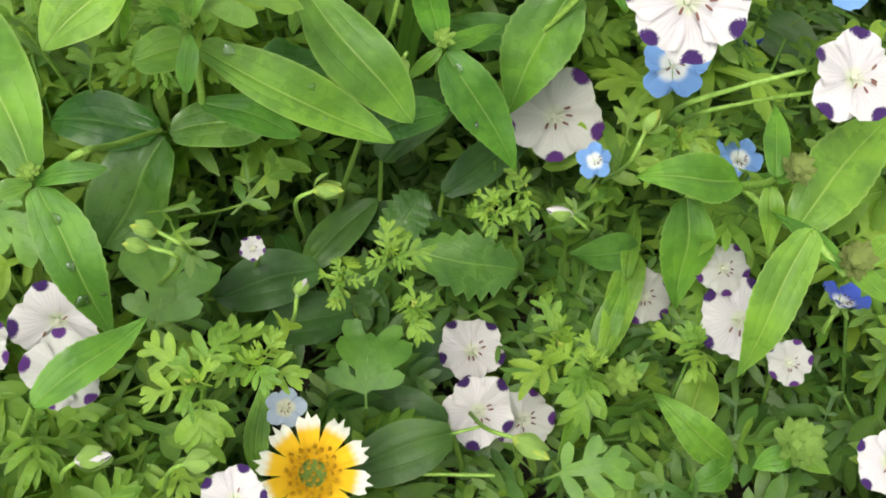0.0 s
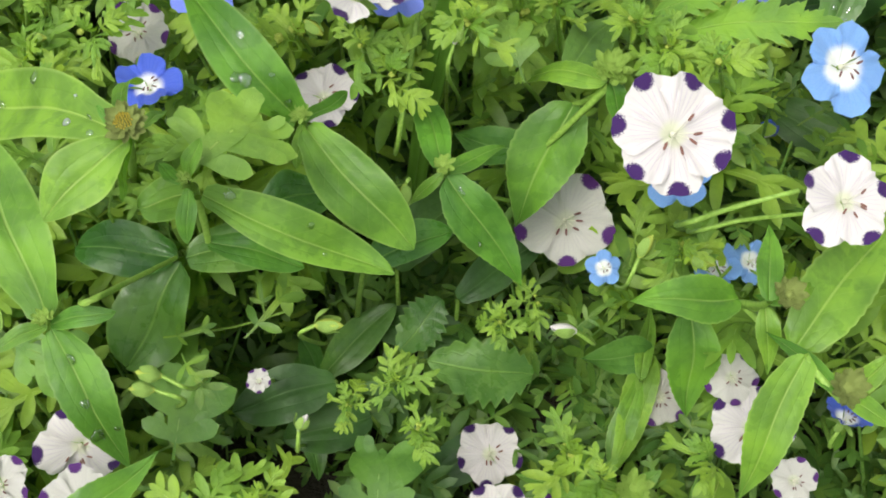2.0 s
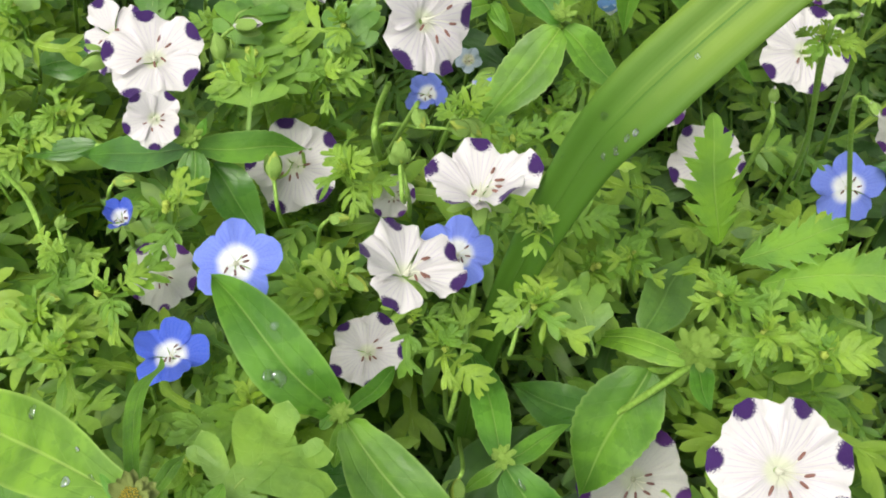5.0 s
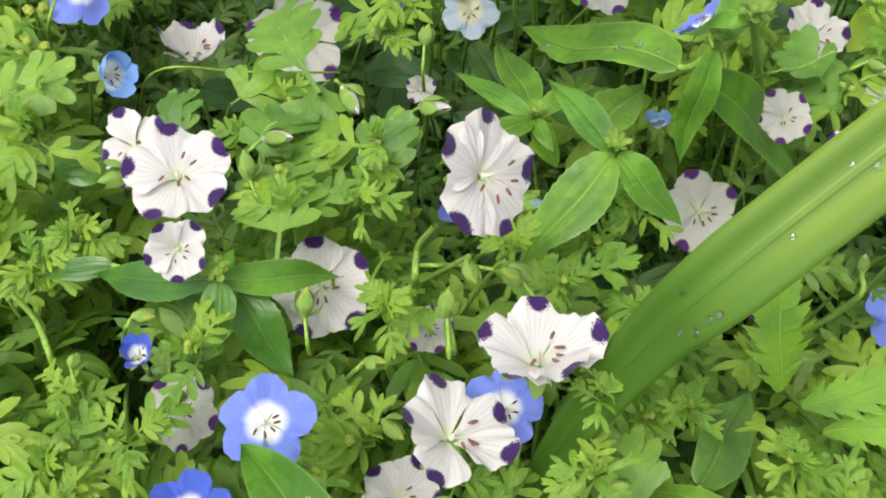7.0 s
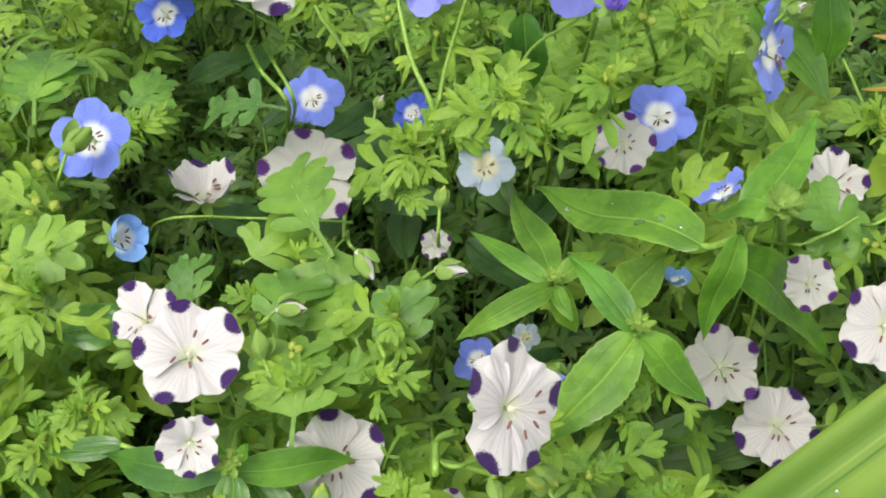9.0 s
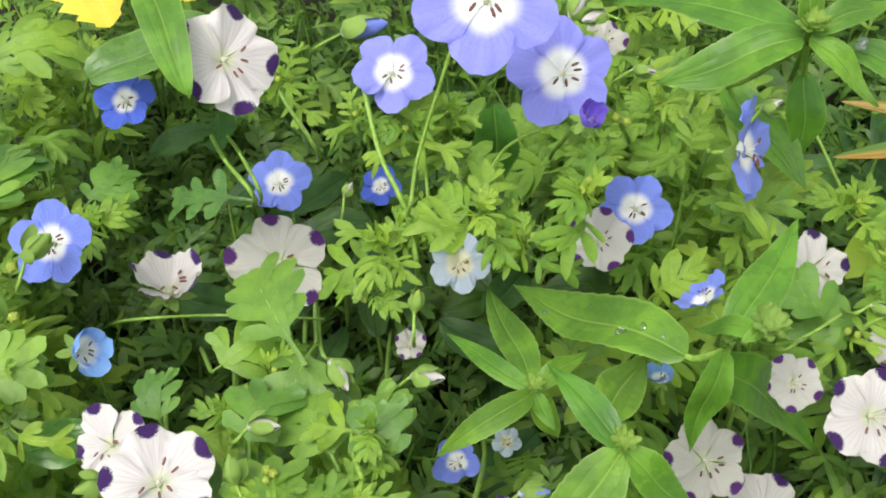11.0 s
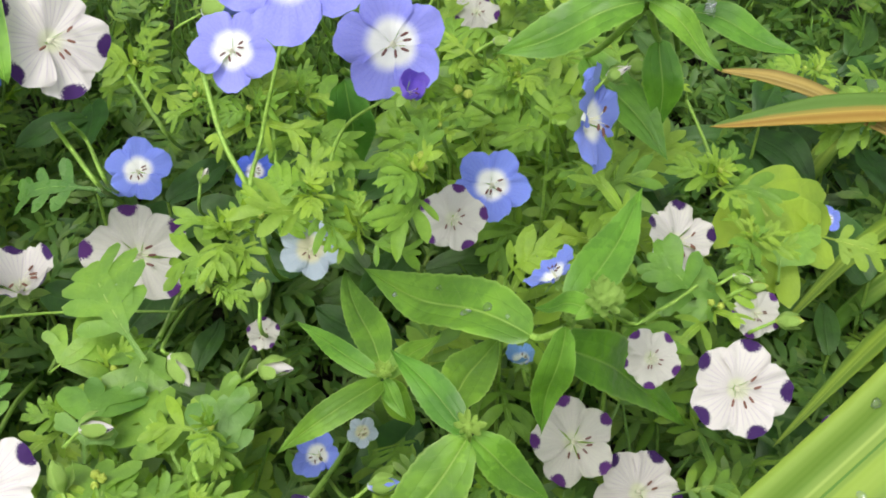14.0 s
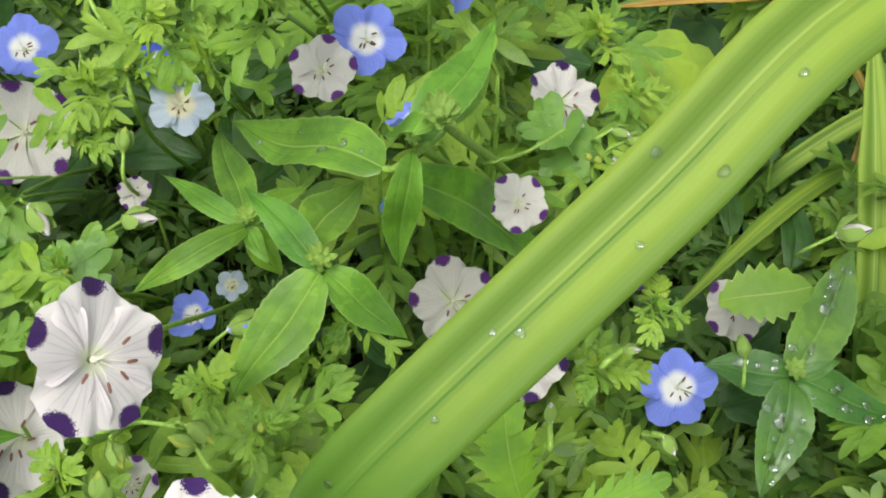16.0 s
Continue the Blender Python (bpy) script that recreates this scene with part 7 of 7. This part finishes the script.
bare_stem([(-0.0771, 0.4618, -0.0100), (-0.0399, 0.2497, 0.2400), (-0.0373, 0.2485, 0.2600), (-0.0281, 0.2313, 0.2900)], 0.0013, "thick hairy stem below a white flower", seed=287)
bare_stem([(-0.0764, 0.4770, -0.0100), (-0.0381, 0.2493, 0.2500), (-0.0208, 0.2407, 0.2600), (-0.0067, 0.2340, 0.2650)], 0.0008, "hairy green side stem", seed=288)
bare_stem([(-0.1076, 0.5007, -0.0100), (-0.0628, 0.3032, 0.2350), (-0.0679, 0.3136, 0.2400), (-0.0675, 0.3259, 0.2450)], 0.0010, "curved pale green stem", seed=289)
bare_stem([(0.2411, 0.7322, -0.0100), (0.1717, 0.5038, 0.1900), (0.1679, 0.5199, 0.2000), (0.1660, 0.5494, 0.2000)], 0.0010, "lime green leaf stalk", seed=290)
bare_stem([(0.1188, 0.6313, -0.0100), (0.0943, 0.3543, 0.2500), (0.1086, 0.3482, 0.2600), (0.1250, 0.3591, 0.2600)], 0.0007, "thin hairy green stem", seed=291)

# tidy yellow flower
daisy((-0.0370, -0.0190, 0.1350), (-0.00, -0.35, 0.94), 0.0225)

# rain drops
drops(("strap_leaf", 0), 26, (0.0006, 0.0016), "clear rain bead on a strap leaf", 3, 0.3, 0.85)
drops(("far_right", 0), 16, (0.0009, 0.0028), "clear rain drop resting on a leaf", 296)
drops(("far_right", 1), 10, (0.0009, 0.0028), "clear rain drop resting on a leaf", 297)
drops(("far_right", 2), 14, (0.0009, 0.0028), "clear rain drop resting on a leaf", 298)
drops(("far_right", 3), 14, (0.0009, 0.0028), "clear rain drop resting on a leaf", 299)
drops(("first", 0), 9, (0.0009, 0.0028), "clear rain drop resting on a leaf", 300)
drops(("centre_pair", 0), 6, (0.0009, 0.0028), "clear rain drop resting on a leaf", 301)
drops(("left_pair", 1), 6, (0.0009, 0.0028), "clear rain drop resting on a leaf", 302)
drops(("big_star", 0), 5, (0.0009, 0.0028), "clear rain drop resting on a leaf", 303)
drops(("second_pair", 1), 3, (0.0009, 0.0028), "clear rain drop resting on a leaf", 304)
drops(("long_leaf", 0), 3, (0.0009, 0.0028), "clear rain drop resting on a leaf", 305)
drops(("upper_right", 6), 3, (0.0009, 0.0028), "clear rain drop resting on a leaf", 306)


# ---- the foliage between the flowers ----
SPOTS = np.array(TOPS + [(*q[0], q[1] * 0.35) for q in SPRIGS])
LINES = np.array(SPANS)
rng = np.random.default_rng(21)


# gaps in the growth, where one looks down between the stems: place, reach, depth
HOLLOWS = [
    (-0.200, 0.470, 0.045, 0.2),
    (-0.105, 0.480, 0.045, 0.2),
    (-0.030, 0.490, 0.036, 0.2),
    (0.178, -0.015, 0.024, 0.12),
    (0.128, 0.010, 0.012, 0.1),
    (-0.200, 0.440, 0.036, 0.15),
    (-0.165, 0.440, 0.040, 0.15),
    (-0.100, 0.470, 0.030, 0.12),
    (-0.050, 0.460, 0.028, 0.12),
    (0.000, 0.460, 0.025, 0.12),
    (-0.022, 0.060, 0.026, 0.12),
    (0.018, 0.045, 0.024, 0.12),
    (-0.044, 0.040, 0.015, 0.1),
    (-0.114, 0.440, 0.019, 0.2),
    (-0.133, 0.581, 0.032, 0.2),
    (-0.054, 0.447, 0.021, 0.2),
    (-0.009, 0.355, 0.015, 0.18),
    (-0.131, 0.416, 0.021, 0.18),
    (-0.062, 0.433, 0.019, 0.16),
    (-0.001, 0.434, 0.019, 0.16),
    (-0.078, 0.418, 0.017, 0.16),
    (0.201, 0.408, 0.030, 0.2),
    (0.213, 0.609, 0.035, 0.2),
    (0.254, 0.569, 0.040, 0.2),
    (-0.228, 0.530, 0.022, 0.2),
    (-0.208, 0.520, 0.031, 0.2),
    (-0.049, 0.045, 0.018, 0.05),
    (0.005, 0.068, 0.019, 0.04),
    (-0.021, 0.078, 0.015, 0.05),
    (0.032, 0.157, 0.015, 0.05),
    (-0.137, 0.054, 0.013, 0.05),
    (-0.060, 0.012, 0.014, 0.04),
    (-0.166, 0.223, 0.019, 0.09),
    (0.064, 0.201, 0.019, 0.06),
    (-0.031, 0.197, 0.013, 0.06),
    (0.014, 0.159, 0.013, 0.05),
    (0.126, 0.170, 0.014, 0.05),
    (-0.178, 0.243, 0.026, 0.13),
    (0.056, 0.237, 0.016, 0.08),
    (-0.181, 0.224, 0.017, 0.09),
    (0.082, 0.284, 0.018, 0.06),
    (-0.017, 0.345, 0.014, 0.07),
    (-0.178, 0.295, 0.016, 0.08),
    (-0.253, 0.530, 0.038, 0.17),
    (-0.127, 0.428, 0.025, 0.16),
    (-0.083, 0.450, 0.021, 0.09),
    (-0.102, 0.426, 0.015, 0.09),
    (-0.159, 0.314, 0.013, 0.06),
    (0.064, 0.402, 0.014, 0.06),
    (-0.154, 0.418, 0.022, 0.15),
    (-0.031, 0.429, 0.017, 0.14),
    (-0.142, 0.436, 0.019, 0.15),
    (0.017, 0.378, 0.012, 0.09),
    (0.163, 0.486, 0.036, 0.2),
    (-0.183, 0.383, 0.017, 0.09),
    (0.073, 0.382, 0.013, 0.06),
    (0.227, 0.614, 0.038, 0.18),
    (0.256, 0.590, 0.050, 0.2),
    (0.292, 0.557, 0.050, 0.2),
    (-0.117, 0.419, 0.021, 0.14),
    (0.218, 0.441, 0.044, 0.16),
    (0.211, 0.383, 0.029, 0.14),
    (-0.041, 0.413, 0.021, 0.2),
    (-0.087, 0.394, 0.018, 0.15),
    (-0.040, 0.369, 0.015, 0.14),
    (0.033, 0.338, 0.014, 0.15),
    (0.087, 0.213, 0.010, 0.15),
    (0.110, 0.187, 0.009, 0.15),
    (0.190, 0.289, 0.019, 0.15),
    (0.217, 0.324, 0.019, 0.15),
    (0.233, 0.346, 0.024, 0.2),
    (0.190, 0.376, 0.019, 0.15),
    (0.099, 0.193, 0.011, 0.1),
    (0.216, 0.269, 0.022, 0.1),
    (0.133, 0.186, 0.010, 0.08),
    (0.240, 0.375, 0.041, 0.15),
    (0.121, 0.190, 0.010, 0.07),
    (0.035, 0.272, 0.014, 0.08),
    (0.068, 0.279, 0.011, 0.07),
    (0.202, 0.361, 0.022, 0.08),
]


def hollow(x, y):
    """How far a place lies in a gap, from 0 to 1."""
    h = np.zeros(np.shape(np.asarray(x) + np.asarray(y)))
    for hx, hy, hr, deep in HOLLOWS:
        d = np.hypot((np.asarray(x) - hx) / hr, (np.asarray(y) - hy - deep * 0.5) / (hr + deep * 0.6))
        h = np.maximum(h, np.clip(1.7 - 1.1 * d, 0, 1) * min(1.0, deep / 0.12))
    return h


def canopy(x, y):
    """The height to which the plants stand about a place."""
    d = (SPOTS[:, 0] - np.asarray(x)[..., None]) ** 2 + (SPOTS[:, 1] - np.asarray(y)[..., None]) ** 2 + 0.012**2
    w = 1 / d**1.4
    z = (w * SPOTS[:, 2]).sum(-1) / w.sum(-1)
    return np.maximum(z - 0.16 * hollow(x, y), 0.03)


along = np.linspace(0.05, 1.0, 7)[:, None]
KEPT = np.vstack([np.array(TOPS)] + [np.concatenate([s[:3] + (s[3:6] - s[:3]) * along, np.full((7, 1), s[6] * 0.42)], 1) for s in LINES])
FLOWERS = np.array([q for q in TOPS if q[3] > 0.008])
OPEN_WAYS = [unit((0, -0.45, 0.89)), unit((0, -0.67, 0.74)), unit((0, -0.82, 0.57))]


def clear(points, kept=None):
    """Which of the points (n, 3) shade no flower and no large leaf: open air lies above and before those."""
    kept = KEPT if kept is None else kept
    ok = np.ones(len(points), bool)
    for i in range(0, len(points), 2000):
        p = points[i : i + 2000]
        d = p[:, None] - kept[None, :, :3]
        for way in OPEN_WAYS:
            s = d @ way
            far = np.sqrt(np.maximum((d**2).sum(-1) - s**2, 0))
            ok[i : i + 2000] &= ~((s > -0.003) & (s < 0.14) & (far < kept[None, :, 3] + 0.001)).any(1)
    return ok


def turned(azimuth, rise, roll):
    y = np.array([math.cos(azimuth) * math.cos(rise), math.sin(azimuth) * math.cos(rise), math.sin(rise)])
    n = np.array([0.0, -0.25, 1.0])
    n = unit(n - y * (n @ y))
    x = np.cross(y, n)
    x, n = x * math.cos(roll) + n * math.sin(roll), n * math.cos(roll) - x * math.sin(roll)
    return np.stack([x, y, n], 1)


# plants that can be told apart, each with its leaves
FEATHER = CUT_LEAVES


def feathery_plant(x, y, height, seed):
    r = np.random.default_rng(seed)
    foot = np.array([x, y, 0.0])
    top_ = np.array([x + r.normal(0, 0.008), y - 0.012 + r.normal(0, 0.008), height])
    path = spline([foot - (0, 0, 0.01), foot + (top_ - foot) * 0.5 + (r.normal(0, 0.004), r.normal(0, 0.004), 0), top_], 14)
    leaves = []
    pairs = 4
    a = r.uniform(0, 6.28)
    for k in range(pairs):
        at = path[13 - int(k * 1.5)] if k else top_
        for side in (0, 1):
            size = r.uniform(0.75, 1.2) * (0.028 + 0.007 * k)
            az = a + k * 1.65 + side * math.pi + r.normal(0, 0.25)
            m3 = turned(az, r.uniform(0.1, 0.6) + (0.35 if k == 0 else 0), r.normal(0, 0.3))
            leaves.append((at, m3, size))
    ends = np.array([[p + m3[:, 1] * s * 0.45, p + m3[:, 1] * s * 0.95, p + m3[:, 1] * s * 0.7 + m3[:, 0] * s * 0.25, p + m3[:, 1] * s * 0.7 - m3[:, 0] * s * 0.25] for p, m3, s in leaves])
    ok = clear(ends.reshape(-1, 3)).reshape(-1, 4).all(1)
    if ok.sum() < 3:
        return
    plant = thing("feathery_plant", tuple(foot), "bright green hairy plant with lobed feathery leaves", "plant", "feathery-leaved plants")
    part("stem", hairy_tube(path, 0.0013, 0.0008, STEM, foot, hairs=26, seed=seed), plant)
    for (p, m3, s), good in zip(leaves, ok):
        if good:
            m = np.eye(4)
            m[:3, :3], m[:3, 3] = m3 * s, p - foot
            part("leaf", FEATHER[int(r.integers(len(FEATHER)))], plant, "", Matrix(m.tolist()))


for q in SPRIGS:
    leafy_sprig(*q)

spots = [(x, y) for x in np.arange(-0.33, 0.34, 0.036) for y in np.arange(-0.06, 0.72, 0.042)]
for k, (x, y) in enumerate(spots):
    x, y = x + rng.normal(0, 0.012), y + rng.normal(0, 0.012)
    if rng.random() < 0.98 * float(hollow(x, y)) ** 0.7:
        continue
    feathery_plant(x, y, float(max(0.05, canopy(x, y) + rng.uniform(-0.05, -0.004))), 900 + k)


def leaf_mass(name, count, area, depth, sizes, seed, label, low=0.0, material=LOBED_SHADE_TONED):
    """Leaves past counting, joined into one mesh."""
    r = np.random.default_rng(seed)
    kinds = [lobed_leaf((2, 3, 2, 4, 3)[k], (0.52, 0.6, 0.7, 0.62, 0.74)[k], 70 + k, False) for k in range(5)]
    x, y = r.uniform(area[0], area[1], count), r.uniform(area[2], area[3], count)
    if not low:
        stays = r.random(count) > 0.98 * hollow(x, y) ** 0.55
        x, y = x[stays], y[stays]
    count = len(x)
    z = canopy(x, y) - depth[0] - r.gamma(1.5, depth[1], count)
    z = np.where(z < 0.012, r.uniform(0.006, 0.05, count), z)
    if low:
        z = r.uniform(0.004, low, count)
    n = len(x)
    size = r.uniform(*sizes, n)
    base = np.stack([x, y, z], 1)
    turns = np.array([turned(r.uniform(0, 6.28), r.uniform(-0.1, 0.9), r.normal(0, 0.45)) for _ in range(n)])
    reach = turns[:, :, 1] * size[:, None]
    side = turns[:, :, 0] * size[:, None] * 0.25
    ok = clear(base + reach * 0.5) & clear(base + reach) & clear(base + reach * 0.75 + side) & clear(base + reach * 0.75 - side)
    verts, faces, uv, first = [], [], [], 0
    for i in np.nonzero(ok)[0]:
        p, f, t = kinds[i % 5]
        verts.append((p * size[i]) @ turns[i].T + base[i])
        faces.append(np.asarray(f) + first)
        uv.append(t)
        first += len(p)
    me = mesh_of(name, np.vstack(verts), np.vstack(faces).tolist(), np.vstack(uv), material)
    return tagged(new(name, me), label, "foliage", "", "stuff")


def shade_toned_stem_mass(name, count, area, seed, label):
    r = np.random.default_rng(seed)
    verts, faces, first = [], [], 0
    for _ in range(count):
        x, y = r.uniform(*area[:2]), r.uniform(*area[2:])
        h = float(canopy(x, y)) * r.uniform(0.45, 0.95) - 0.01
        foot = np.array([x, y, -0.01])
        end = foot + (r.normal(0, 0.025), r.normal(0, 0.025), max(h, 0.03))
        p = spline([foot, foot + (end - foot) * 0.5 + r.normal(0, 0.008, 3), end], 7)
        if not clear(p[3:]).all():
            continue
        v, f = tube_data(p, 0.0013, 0.0007, 5)
        verts.append(v)
        faces += [tuple(i + first for i in q) for q in f]
        first += len(v)
    return tagged(new(name, mesh_of(name, np.vstack(verts), faces, None, STEM_SHADE_TONED)), label, "foliage", "", "stuff")


# broad leaves deep in the gaps, whose shade is painted into their green
rng = np.random.default_rng(77)
count = 0
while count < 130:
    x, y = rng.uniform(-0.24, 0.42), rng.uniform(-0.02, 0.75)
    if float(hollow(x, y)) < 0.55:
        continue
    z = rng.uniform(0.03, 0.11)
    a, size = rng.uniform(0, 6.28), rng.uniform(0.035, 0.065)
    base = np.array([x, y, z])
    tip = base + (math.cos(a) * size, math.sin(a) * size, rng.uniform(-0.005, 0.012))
    single_leaf("shade_toned_leaf", base, tip, size * rng.uniform(0.35, 0.55), "broad leaf deep in a gap, shade painted into its dark green", group="shaded leaves", seed=400 + count, lean=(0, 0.1), style="smooth", material=BROAD_SHADE_TONED)
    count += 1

shade_toned_stem_mass("stem_tangle", 1500, (-0.4, 0.45, -0.2, 0.95), 5, "tangle of thin green stems, shade painted into their colour")
leaf_mass("leaf_carpet", 5000, (-0.32, 0.38, -0.16, 0.85), (0.04, 0.04), (0.022, 0.044), 6, "dense carpet of small lobed leaves, shade painted into their green")
leaf_mass("ground_cover", 9500, (-0.4, 0.45, -0.2, 0.95), (0, 0), (0.018, 0.04), 8, "low leaves close to the soil, shade painted into their dark green", 0.06, UNDER_SHADE_TONED)
leaf_mass("leaf_carpet_beyond", 11000, (-0.75, 0.85, -0.3, 1.5), (0.03, 0.04), (0.016, 0.034), 7, "dense foliage at the edge of the bed, shade painted into its green")
